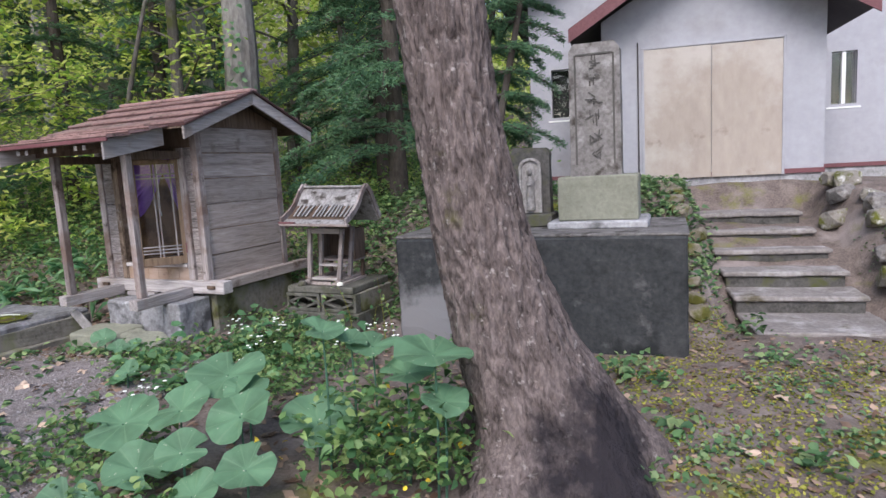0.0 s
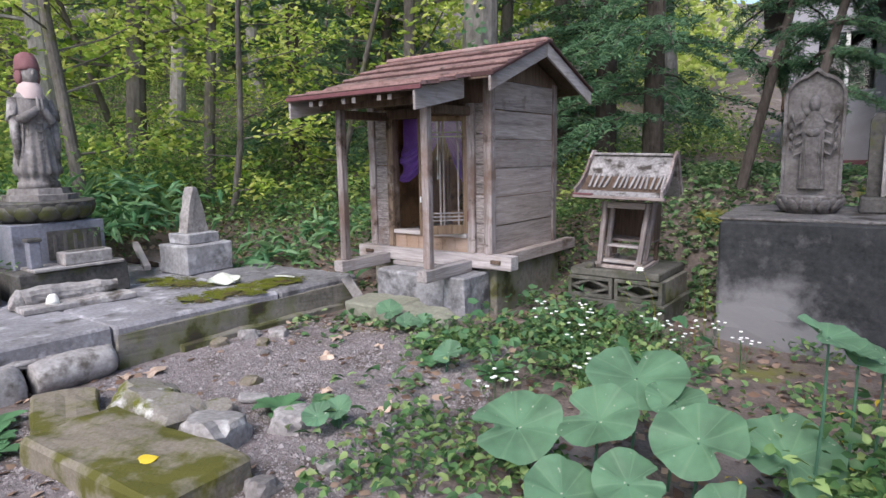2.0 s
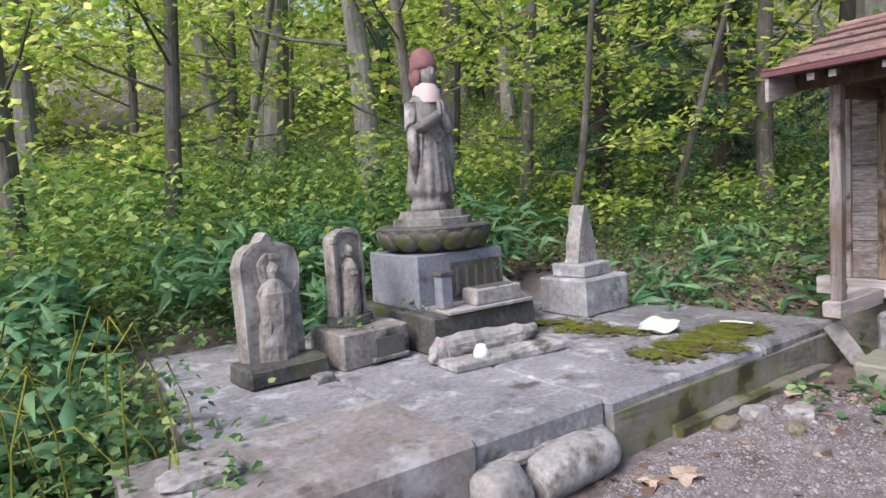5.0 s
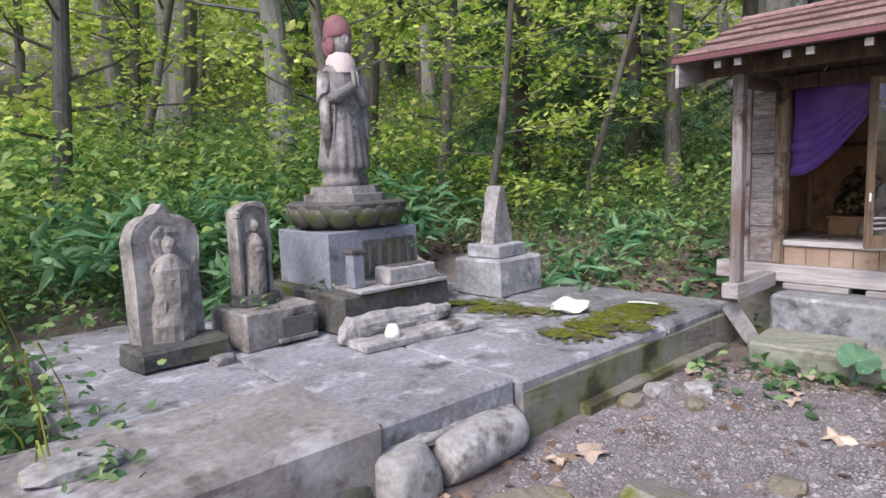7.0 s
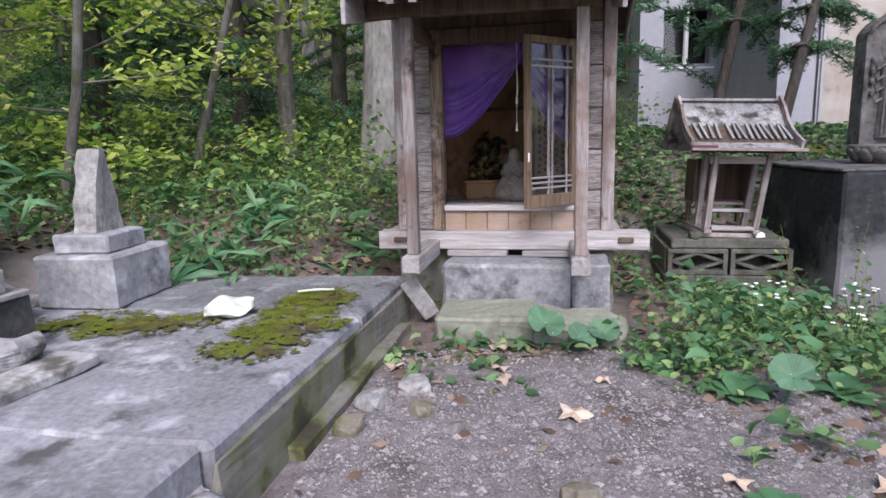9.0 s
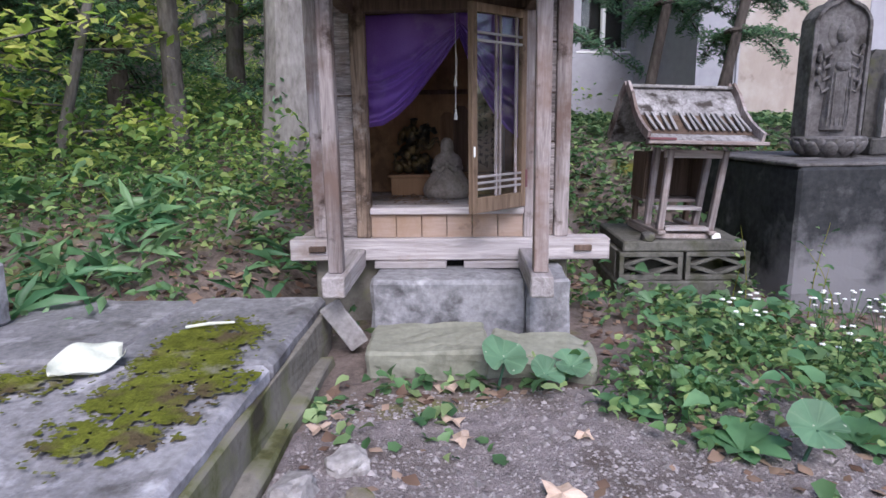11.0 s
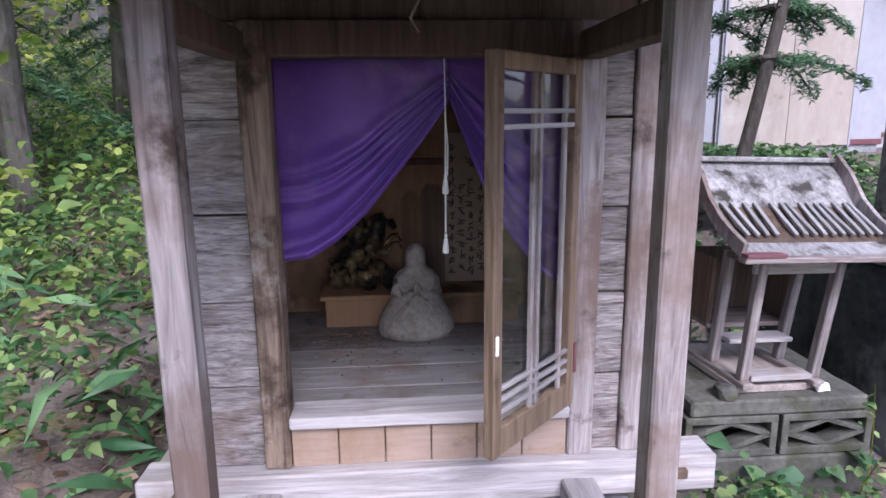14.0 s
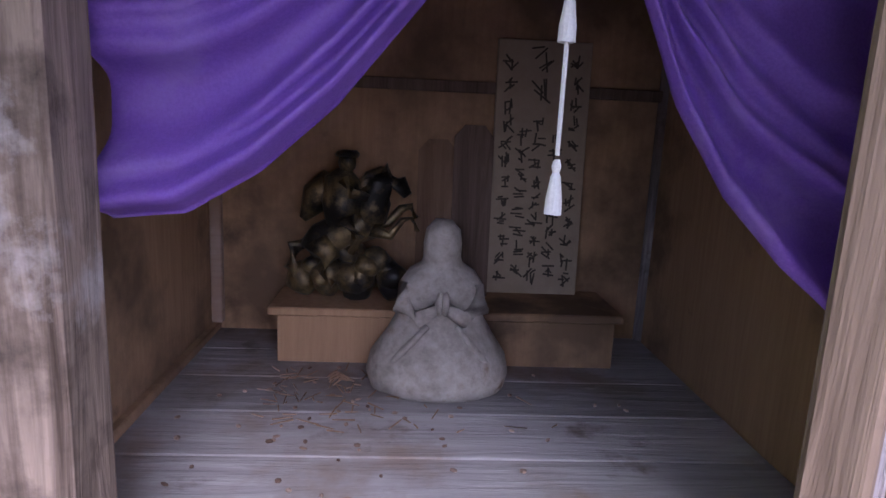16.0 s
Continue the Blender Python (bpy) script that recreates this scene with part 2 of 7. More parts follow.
stone_mid = surface("dim_grey_carved_stone", (0.065, 0.058, 0.057), (0.20, 0.185, 0.187), big=5, fine=34, second=(0.25, 0.235, 0.235), second_scale=6, second_at=0.63, stain=(0.04, 0.034, 0.03), stain_at=0.54, stain_scale=4, bump=0.55)
door_wood = surface("dark_brown_door_wood", (0.10, 0.066, 0.046), (0.28, 0.20, 0.145), stretch=GRAIN_Z, stain=(0.035, 0.024, 0.018), stain_scale=5, stain_at=0.56, **W)
stone_pale = surface("pale_lichened_stone", (0.16, 0.145, 0.145), (0.40, 0.375, 0.375), big=4, fine=34, second=(0.50, 0.48, 0.48), second_scale=7, second_at=0.63, stain=(0.11, 0.095, 0.085), stain_at=0.56, stain_scale=5, bump=0.55)
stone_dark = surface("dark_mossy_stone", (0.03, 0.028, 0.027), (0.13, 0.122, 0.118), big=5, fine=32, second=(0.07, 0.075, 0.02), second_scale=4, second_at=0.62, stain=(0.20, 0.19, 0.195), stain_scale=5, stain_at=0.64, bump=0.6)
stone_blue = surface("blue_grey_polished_stone", (0.12, 0.125, 0.155), (0.27, 0.27, 0.32), big=3, fine=40, rough=0.6, stain=(0.07, 0.065, 0.07), stain_at=0.55, stain_scale=3.5, bump=0.25)
stone_green = surface("greenish_base_stone", (0.17, 0.17, 0.135), (0.28, 0.277, 0.23), big=3, fine=35, stain=(0.11, 0.11, 0.085), stain_at=0.57, bump=0.3)
stone_moss = surface("moss_covered_stone", (0.14, 0.115, 0.09), (0.27, 0.24, 0.20), big=4, fine=60, second=(0.085, 0.082, 0.018), second_scale=4.2, second_at=0.51, bump=0.6)
lichen_rock = surface("lichen_rock", (0.14, 0.12, 0.10), (0.30, 0.275, 0.26), big=6, fine=70, second=(0.10, 0.105, 0.014), second_scale=5, second_at=0.55, stain=(0.62, 0.60, 0.60), stain_scale=7, stain_at=0.58, bump=0.6)
step_stone = surface("purple_grey_step_concrete", (0.13, 0.112, 0.108), (0.30, 0.27, 0.265), big=3, fine=28, second=(0.36, 0.335, 0.335), second_scale=4, second_at=0.6, stain=(0.10, 0.085, 0.06), stain_at=0.57, stain_scale=3, bump=0.5)
moss = surface("green_moss", (0.045, 0.050, 0.010), (0.16, 0.175, 0.028), big=12, fine=110, rough=1.0, bump=1.0, gloss=0.05, second=(0.20, 0.19, 0.15), second_scale=9, second_at=0.64, stain=(0.085, 0.065, 0.038), stain_scale=5, stain_at=0.52)
soil = surface("forest_soil", (0.06, 0.045, 0.04), (0.22, 0.175, 0.16), big=5, fine=45, second=(0.27, 0.225, 0.22), second_scale=1.1, second_at=0.6, stain=(0.15, 0.15, 0.03), stain_scale=1.3, stain_at=0.57, bump=1.0, distance=0.02)
gravel_mat = surface("grey_gravel", (0.13, 0.113, 0.115), (0.27, 0.245, 0.25), big=8, fine=60, island=0.34, bump=0.4)
path_mat = surface("trodden_gravel_soil", (0.08, 0.065, 0.066), (0.31, 0.266, 0.273), big=14, fine=110, second=(0.10, 0.078, 0.07), second_scale=2.2, second_at=0.58, bump=1.0, distance=0.02)
leaf_moss = foliage("ground_moss_tuft", (0.12, 0.13, 0.02), (0.23, 0.225, 0.035), (0.34, 0.32, 0.08), 0.2, 0.9)
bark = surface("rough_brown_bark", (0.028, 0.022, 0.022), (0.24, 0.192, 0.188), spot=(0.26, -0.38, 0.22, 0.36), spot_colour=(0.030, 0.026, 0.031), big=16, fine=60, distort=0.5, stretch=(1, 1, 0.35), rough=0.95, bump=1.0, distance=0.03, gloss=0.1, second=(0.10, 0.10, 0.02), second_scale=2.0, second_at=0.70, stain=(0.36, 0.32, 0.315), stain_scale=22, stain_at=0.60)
bark_grey = surface("grey_bark", (0.13, 0.115, 0.11), (0.36, 0.34, 0.335), big=5, fine=25, stretch=(1, 1, 0.35), rough=0.95, bump=0.8, distance=0.02, gloss=0.1, vary=0.25)
# Grey bark darkened in colour for trunks in the wood's shade.
bark_mid = surface("shaded_grey_bark", (0.06, 0.052, 0.048), (0.21, 0.19, 0.18), big=5, fine=25, stretch=(1, 1, 0.35), rough=0.95, bump=0.8, distance=0.02, gloss=0.1, vary=0.25, second=(0.09, 0.10, 0.03), second_scale=3, second_at=0.62)
bark_dark = surface("dark_fir_bark", (0.035, 0.028, 0.025), (0.13, 0.11, 0.10), big=5, fine=25, stretch=(1, 1, 0.35), rough=0.95, bump=0.8, distance=0.02, gloss=0.1, vary=0.25)
plaster = surface("pale_lilac_siding", (0.30, 0.298, 0.34), (0.38, 0.377, 0.425), big=1.2, fine=8, rough=0.7, bump=0.05, stain=(0.28, 0.272, 0.295), stain_scale=0.8, stain_at=0.58)
board_mat = surface("weathered_plywood_sheet", (0.30, 0.252, 0.225), (0.40, 0.345, 0.31), big=1.0, fine=10, stretch=(1, 1, 0.4), rough=0.8, bump=0.1, second=(0.44, 0.40, 0.38), second_scale=0.9, second_at=0.56, stain=(0.20, 0.15, 0.125), stain_scale=1.6, stain_at=0.61)
fascia = surface("maroon_paint", (0.12, 0.048, 0.058), (0.18, 0.076, 0.086), big=3, fine=30, rough=0.55, bump=0.1)
vinyl = surface("white_vinyl", (0.74, 0.75, 0.77), (0.82, 0.82, 0.83), rough=0.45, bump=0.02)
roof_dark = surface("dark_roof_sheet", (0.035, 0.03, 0.032), (0.075, 0.065, 0.068), rough=0.6)
# Near-black that puts the shade of rooms and gaps into colour.
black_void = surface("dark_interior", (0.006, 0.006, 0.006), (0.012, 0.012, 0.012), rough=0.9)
purple = surface("purple_cloth", (0.21, 0.088, 0.46), (0.33, 0.165, 0.62), big=4, fine=260, rough=0.5, bump=0.12, gloss=0.45, distance=0.002, second=(0.40, 0.26, 0.62), second_scale=3.5, second_at=0.60, stain=(0.46, 0.34, 0.66), stain_scale=5, stain_at=0.66)
cord_mat = surface("off_white_cord", (0.60, 0.58, 0.55), (0.78, 0.76, 0.73), big=20, fine=200, rough=0.9, bump=0.4, distance=0.002)
knit = surface("dusty_rose_knit", (0.16, 0.07, 0.08), (0.27, 0.145, 0.155), big=9, fine=160, rough=1.0, bump=0.9, gloss=0.05, distance=0.006)
bib_mat = surface("pale_pink_cloth", (0.44, 0.335, 0.335), (0.58, 0.475, 0.47), big=6, fine=120, rough=0.95, bump=0.3, distance=0.003)
white_paint = surface("chalky_white", (0.70, 0.68, 0.64), (0.84, 0.82, 0.78), big=12, fine=80, rough=0.8, bump=0.2)
ivory = surface("pale_withered_leaf", (0.46, 0.48, 0.41), (0.64, 0.65, 0.58), big=9, fine=60, rough=0.7, bump=0.3)
yellow_leaf = surface("yellow_leaf", (0.60, 0.42, 0.03), (0.72, 0.54, 0.06), rough=0.7)
gold = surface("tarnished_gilt", (0.025, 0.02, 0.014), (0.26, 0.19, 0.09), big=12, fine=50, rough=0.45, metal=0.4, bump=0.3, stain=(0.02, 0.019, 0.018), stain_scale=9, stain_at=0.45)
scroll_mat = surface("aged_paper_board", (0.26, 0.20, 0.145), (0.34, 0.27, 0.20), big=3, fine=30, rough=0.85, bump=0.1)
ink = surface("black_ink", (0.04, 0.032, 0.026), (0.08, 0.065, 0.052), rough=0.8)
# Dark stone tone carrying the shade of grooves, letters and hollows.
carve = surface("carved_shadow_stone", (0.07, 0.065, 0.062), (0.13, 0.12, 0.115), rough=0.95)
pane_mat = glass("window_glass")
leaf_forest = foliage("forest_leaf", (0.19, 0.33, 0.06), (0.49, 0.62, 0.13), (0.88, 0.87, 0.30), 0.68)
# leaf_far and leaf_shade carry sunlight and shade in their own colours.
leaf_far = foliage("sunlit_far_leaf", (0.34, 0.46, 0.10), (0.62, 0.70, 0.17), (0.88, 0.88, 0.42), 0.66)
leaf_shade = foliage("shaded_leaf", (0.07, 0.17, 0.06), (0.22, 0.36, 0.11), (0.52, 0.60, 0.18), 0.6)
leaf_fir = foliage("fir_needles", (0.065, 0.15, 0.085), (0.11, 0.22, 0.12), (0.20, 0.32, 0.16), 0.45)
leaf_sasa = foliage("bamboo_grass_leaf", (0.075, 0.19, 0.09), (0.14, 0.28, 0.135), (0.25, 0.40, 0.20), 0.45, 0.4)
leaf_herb = foliage("herb_leaf", (0.05, 0.115, 0.05), (0.13, 0.235, 0.10), (0.31, 0.40, 0.18), 0.38)
leaf_wood = foliage("woodland_herb_leaf", (0.045, 0.11, 0.045), (0.125, 0.24, 0.085), (0.33, 0.42, 0.16), 0.42)
leaf_butter = foliage("butterbur_leaf", (0.058, 0.145, 0.098), (0.085, 0.185, 0.122), (0.125, 0.23, 0.13), 0.3, 0.6, True)
leaf_litter = foliage("fallen_leaf", (0.09, 0.05, 0.035), (0.20, 0.13, 0.095), (0.38, 0.27, 0.21), 0.1, 0.8)
petal = surface("white_petal", (0.75, 0.75, 0.74), (0.85, 0.85, 0.83), rough=0.7)


# ---- building helpers ----
def thing(name, label, category, m=None, group="", kind=""):
    ob = new(name)
    ob.empty_display_size = 0.1
    if m is not None:
        ob.matrix_world = m
    return tagged(ob, label, category, group, kind)


def part(name, bm, material, parent=None, label="", smooth=False):
    me = bpy.data.meshes.new(name)
    bm.to_mesh(me)
    bm.free()
    me.materials.append(material)
    if smooth:
        me.polygons.foreach_set("use_smooth", [True] * len(me.polygons))
    ob = new(name, me)
    if parent is not None:
        ob.parent = parent
    if label:
        tagged(ob, label)
    return ob


def share(ob, m):
    """Another piece on the same mesh, at the pose m under the same parent."""
    c = bpy.data.objects.new(ob.name.split(".")[0], ob.data)
    scene.collection.objects.link(c)
    c.parent = ob.parent
    c.matrix_basis = m
    return c


def box(x0, x1, y0, y1, z0, z1, bevel=0.004, bm=None, m=None):
    bm = bm or bmesh.new()
    made = bmesh.ops.create_cube(bm, size=1, matrix=Matrix.LocRotScale(((x0 + x1) / 2, (y0 + y1) / 2, (z0 + z1) / 2), None, (x1 - x0, y1 - y0, z1 - z0)))
    v = made["verts"]
    if bevel:
        edges = list({e for w in v for e in w.link_edges})
        out = bmesh.ops.bevel(bm, geom=edges, offset=bevel, segments=1, affect="EDGES")
        v = list({w for f in out["faces"] for w in f.verts} | {w for w in v if w.is_valid})
    if m is not None:
        bmesh.ops.transform(bm, matrix=m, verts=[w for w in v if w.is_valid])
    return bm


def worn(bm, amount=0.006, scale=9.0, seed=0.0, cuts=3):
    """Chips and waves a mesh so that its faces and edges are uneven."""
    if cuts:
        bmesh.ops.subdivide_edges(bm, edges=bm.edges[:], cuts=cuts, use_grid_fill=True)
    bm.normal_update()
    for v in bm.verts:
        p = v.co * scale + Vector((seed, seed * 1.7, seed * 0.3))
        v.co += v.normal * amount * (noise.noise(p) + 0.6 * noise.noise(p * 2.7))
    return bm


def slab(x0, x1, y0, y1, z0, z1, amount=0.008, seed=0.0, bevel=0.012, cuts=5, scale=6.0):
    return worn(box(x0, x1, y0, y1, z0, z1, bevel), amount, scale, seed, cuts)


def rock(sx, sy, sz, seed, rough=0.25, sub=3):
    bm = bmesh.new()
    bmesh.ops.create_icosphere(bm, subdivisions=sub, radius=1)
    for v in bm.verts:
        d = v.co.normalized()
        k = 1 + rough * noise.noise(d * 1.3 + Vector((seed, 0, 0))) + rough * 0.5 * noise.noise(d * 3.1 + Vector((0, seed, 0)))
        v.co = Vector((max(-0.8, min(0.8, d.x * k)) * sx, max(-0.8, min(0.8, d.y * k)) * sy, max(-0.75, min(0.75, d.z * k)) * sz))
    return bm


def lathe(rings, seg=24, bm=None, close=True):
    """Rings of (z, x, y, rx, ry): an upright body with oval sections."""
    bm = bm or bmesh.new()
    rows = []
    for z, x, y, rx, ry in rings:
        rows.append([bm.verts.new((x + rx * math.cos(2 * math.pi * k / seg), y + ry * math.sin(2 * math.pi * k / seg), z)) for k in range(seg)])
    for a, b in zip(rows, rows[1:]):
        for k in range(seg):
            bm.faces.new((a[k], a[(k + 1) % seg], b[(k + 1) % seg], b[k]))
    if close:
        bm.faces.new(list(reversed(rows[0])))
        bm.faces.new(rows[-1])
    return bm


def tube(points, radii, seg=10, bm=None):
    """A tapering limb along points."""
    bm = bm or bmesh.new()
    rows = []
    pts = [Vector([float(c) for c in p]) for p in points]
    for i, p in enumerate(pts):
        d = (pts[min(i + 1, len(pts) - 1)] - pts[max(i - 1, 0)]).normalized()
        a = d.orthogonal().normalized() if abs(d.z) < 0.95 else Vector((1, 0, 0))
        a = (a - d * a.dot(d)).normalized()
        b = d.cross(a)
        rows.append([bm.verts.new(p + float(radii[i]) * (a * math.cos(2 * math.pi * k / seg) + b * math.sin(2 * math.pi * k / seg))) for k in range(seg)])
    for a, b in zip(rows, rows[1:]):
        for k in range(seg):
            bm.faces.new((a[k], a[(k + 1) % seg], b[(k + 1) % seg], b[k]))
    bm.faces.new(list(reversed(rows[0])))
    bm.faces.new(rows[-1])
    return bm


def blob(bm, place, size, turn=(0, 0, 0), sub=2):
    bmesh.ops.create_icosphere(bm, subdivisions=sub, radius=1, matrix=Matrix.LocRotScale(place, Euler([radians(a) for a in turn]), size))
    return bm


def outline(points, y0, y1, bm=None):
    """A plate with an outline in x and z, between y0 and y1."""
    bm = bm or bmesh.new()
    a = [bm.verts.new((x, y0, z)) for x, z in points]
    b = [bm.verts.new((x, y1, z)) for x, z in points]
    bm.faces.new(a)
    bm.faces.new(list(reversed(b)))
    for k in range(len(points)):
        j = (k + 1) % len(points)
        bm.faces.new((a[j], a[k], b[k], b[j]))
    return bm


def leaves(name, centres, sizes, material, parent=None, rng=None, tilt=0.6, wide=0.6, droop=0.15, ups=None, smooth_edge=False):
    """Many folded leaves, five corners each, in one mesh."""
    rng = rng or np.random.default_rng(1)
    c = np.asarray(centres, float)
    k = len(c)
    s = np.broadcast_to(np.asarray(sizes, float), (k,))[:, None]
    yaw = rng.uniform(0, 2 * np.pi, k)
    if ups is None:
        up = np.stack([rng.normal(0, tilt, k), rng.normal(0, tilt, k), np.ones(k)], 1)
    else:
        up = np.asarray(ups, float) + rng.normal(0, tilt, (k, 3))
    up /= np.linalg.norm(up, axis=1)[:, None]
    ax = np.stack([np.cos(yaw), np.sin(yaw), np.zeros(k)], 1)
    ax -= up * (ax * up).sum(1)[:, None]
    ax /= np.linalg.norm(ax, axis=1)[:, None]
    sd = np.cross(up, ax)
    w = wide * 0.5
    mid = c - (up * s * 0.06 if smooth_edge else up * s * -0.05) + ax * s * 0.02
    if smooth_edge:
        ring = [c - ax * s * 0.5, c - ax * s * 0.26 + sd * s * w * 0.95 + up * s * 0.03, c + ax * s * 0.14 + sd * s * w * 0.62 + up * s * 0.04, c + ax * s * 0.5 - up * s * droop * 1.6,
                c + ax * s * 0.14 - sd * s * w * 0.62 + up * s * 0.04, c - ax * s * 0.26 - sd * s * w * 0.95 + up * s * 0.03]
    else:
        ring = [c - ax * s * 0.5, c + sd * s * w - up * s * 0.06, c + ax * s * 0.5 - up * s * droop, c - sd * s * w - up * s * 0.06]
    e = len(ring)
    verts = np.stack(ring + [mid], 1).reshape(-1, 3)
    tri = np.array([[q, (q + 1) % e, e] for q in range(e)])
    faces = (np.arange(k)[:, None, None] * (e + 1) + tri[None]).reshape(-1, 3)
    me = bpy.data.meshes.new(name)
    me.vertices.add(len(verts))
    me.vertices.foreach_set("co", verts.ravel())
    me.loops.add(len(faces) * 3)
    me.loops.foreach_set("vertex_index", faces.astype(np.int32).ravel())
    me.polygons.add(len(faces))
    me.polygons.foreach_set("loop_start", np.arange(0, len(faces) * 3, 3, dtype=np.int32))
    me.polygons.foreach_set("loop_total", np.full(len(faces), 3, dtype=np.int32))
    me.update(calc_edges=True)
    me.materials.append(material)
    ob = new(name, me)
    if parent is not None:
        ob.parent = parent
    return ob


def smooth_step(a, b, x):
    t = np.clip((x - a) / (b - a), 0, 1)
    return t * t * (3 - 2 * t)


# ---- the ground ----
SHRINE = pose(-3.209, 6.103, 0, 0, 0, -20.5)
HALL = pose(2.19, 10.12, 0, 0, 0, -11)
PLAT = pose(-4.30, 3.84, 0, 0, 0, 68.9)


def ground_z(x, y):
    x, y = np.asarray(x, float), np.asarray(y, float)
    n = 0.1908 * (x - 2.19) + 0.9816 * (y - 10.12)
    hx = 0.9816 * (x - 2.19) - 0.1908 * (y - 10.12)
    p = 0.36 * (x + 4.30) + 0.933 * (y - 3.84)
    q = -0.933 * (x + 4.30) + 0.36 * (y - 3.84)
    base = -0.22 * smooth_step(-2.6, 0.6, x) * smooth_step(9, 5, y)
    bank = smooth_step(-4.6, -1.6, n) * smooth_step(-4.6, -2.4, hx) * (1.0 - 0.12 * smooth_step(-1, 1, n))
    back = 0.28 * np.maximum(smooth_step(1.7, 2.9, q), smooth_step(0.1, 0.8, q) * smooth_step(2.0, 2.9, p)) * (1 - smooth_step(-2.2, -0.5, x))
    far = -0.55 * x + 0.83 * y
    hill = 0.13 * np.maximum(0, far - 7.6) + 0.16 * np.maximum(0, far - 16)
    hill = hill * (1 - 0.75 * smooth_step(-3.5, 0.5, hx) * smooth_step(30, 14, y))
    small = 0.015 * np.sin(3.1 * x + 1.3) * np.cos(2.7 * y) + 0.010 * np.sin(7.3 * x - 2.0 * y)
    bank = bank - 0.42 * smooth_step(0.95, 1.2, hx) * smooth_step(2.8, 2.55, hx) * smooth_step(-4.4, -3.6, n) * smooth_step(-0.6, -1.0, n)
    return base + np.where(hx > -4.6, bank, 0) * 1.0 + back + hill + small


def sheet(name, xs, ys, material, lift=0.0):
    X, Y = np.meshgrid(xs, ys)
    Zg = ground_z(X, Y) + lift
    verts = np.stack([X, Y, Zg], 2).reshape(-1, 3)
    w, h = len(xs), len(ys)
    i = (np.arange(h - 1)[:, None] * w + np.arange(w - 1)[None]).ravel()
    me = bpy.data.meshes.new(name)
    me.from_pydata(verts.tolist(), [], np.stack([i, i + 1, i + 1 + w, i + w], 1).tolist())
    me.materials.append(material)
    me.polygons.foreach_set("use_smooth", [True] * len(me.polygons))
    return new(name, me)


near = np.arange(-9, 7.01, 0.14)
xs = np.concatenate([[-400, -200, -100, -60, -40, -30, -24, -19, -15, -12, -10.3], near, [8, 9.5, 12, 16, 22, 30, 45, 80, 150, 400]])
near = np.arange(-2, 14.01, 0.14)
ys = np.concatenate([[-400, -150, -60, -30, -15, -8, -4], near, [15, 16.5, 18, 20, 23, 27, 32, 40, 55, 80, 150, 400]])
ground = sheet("ground", xs, ys, soil)
tagged(ground, "brown forest soil with leaf litter and patchy moss", "ground", kind="structure")


# ---- the hall ----
def casement(parent, x0, x1, y, z0, z1):
    """A white sliding window in the wall whose face lies at y."""
    win = part("window", box(x0, x1, y + 0.03, y + 0.035, z0, z1, 0), pane_mat, parent)
    win.visible_shadow = False
    f = 0.05
    for a, b, c, d in ((x0 - f, x1 + f, z0 - f, z0), (x0 - f, x1 + f, z1, z1 + f), (x0 - f, x0, z0, z1), (x1, x1 + f, z0, z1), ((x0 + x1) / 2 - 0.03, (x0 + x1) / 2 + 0.03, z0, z1)):
        part("frame", box(a, b, y - 0.03, y + 0.06, c, d, 0.005), vinyl, win)
    part("sill", box(x0 - f - 0.02, x1 + f + 0.02, y - 0.06, y + 0.02, z0 - f - 0.03, z0 - f, 0.004), vinyl, win)
    # Black panel behind the glass stands for the unlit room.
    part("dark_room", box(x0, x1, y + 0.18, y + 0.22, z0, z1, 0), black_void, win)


hall = thing("hall", "white-sided hall with boarded entrance bay and maroon trim", "building", HALL)


def wall_with_hole(x0, x1, y0, y1, z0, z1, holes):
    made = []
    cuts = sorted({x0, x1, *[h[0] for h in holes], *[h[1] for h in holes]})
    for a, b in zip(cuts, cuts[1:]):
        mid = (a + b) / 2
        hit = [h for h in holes if h[0] < mid < h[1]]
        if hit:
            made += [box(a, b, y0, y1, z0, hit[0][2], 0), box(a, b, y0, y1, hit[0][3], z1, 0)]
        else:
            made.append(box(a, b, y0, y1, z0, z1, 0))
    return made


for piece in wall_with_hole(-1.32, 5.6, 2.0, 2.2, 1.13, 4.6, [(-0.93, -0.14, 2.22, 3.10), (3.72, 4.10, 2.12, 2.98)]):
    part("wall", piece, plaster, hall)
part("wall", box(-1.32, -1.12, 2.2, 9.0, 1.13, 4.6, 0), plaster, hall)
part("wall", box(5.4, 5.6, 2.2, 9.0, 1.13, 4.6, 0), plaster, hall)
part("wall", box(-1.32, 5.6, 9.0, 9.2, 1.13, 4.6, 0), plaster, hall)
casement(hall, -0.93, -0.14, 2.05, 2.22, 3.10)
casement(hall, 3.72, 4.10, 2.05, 2.12, 2.98)
part("bay_wall", outline([(0, 1.13), (3.05, 1.13), (3.05, 3.45), (1.525, 4.35), (0, 3.45)], 0.0, 0.15), plaster, hall)
part("bay_side", box(0, 0.15, 0.15, 2.0, 1.13, 3.45, 0), plaster, hall)
part("bay_side", box(2.9, 3.05, 0.15, 2.0, 1.13, 3.45, 0), plaster, hall)
for a, b, y0, y1 in ((-0.012, 3.062, -0.012, 0.17), (-1.335, -0.012, 1.988, 2.2), (3.062, 5.615, 1.988, 2.2), (-1.335, -1.1, 2.2, 9.2)):
    part("maroon_band", box(a, b, y0, y1, 1.06, 1.13, 0.003), fascia, hall)
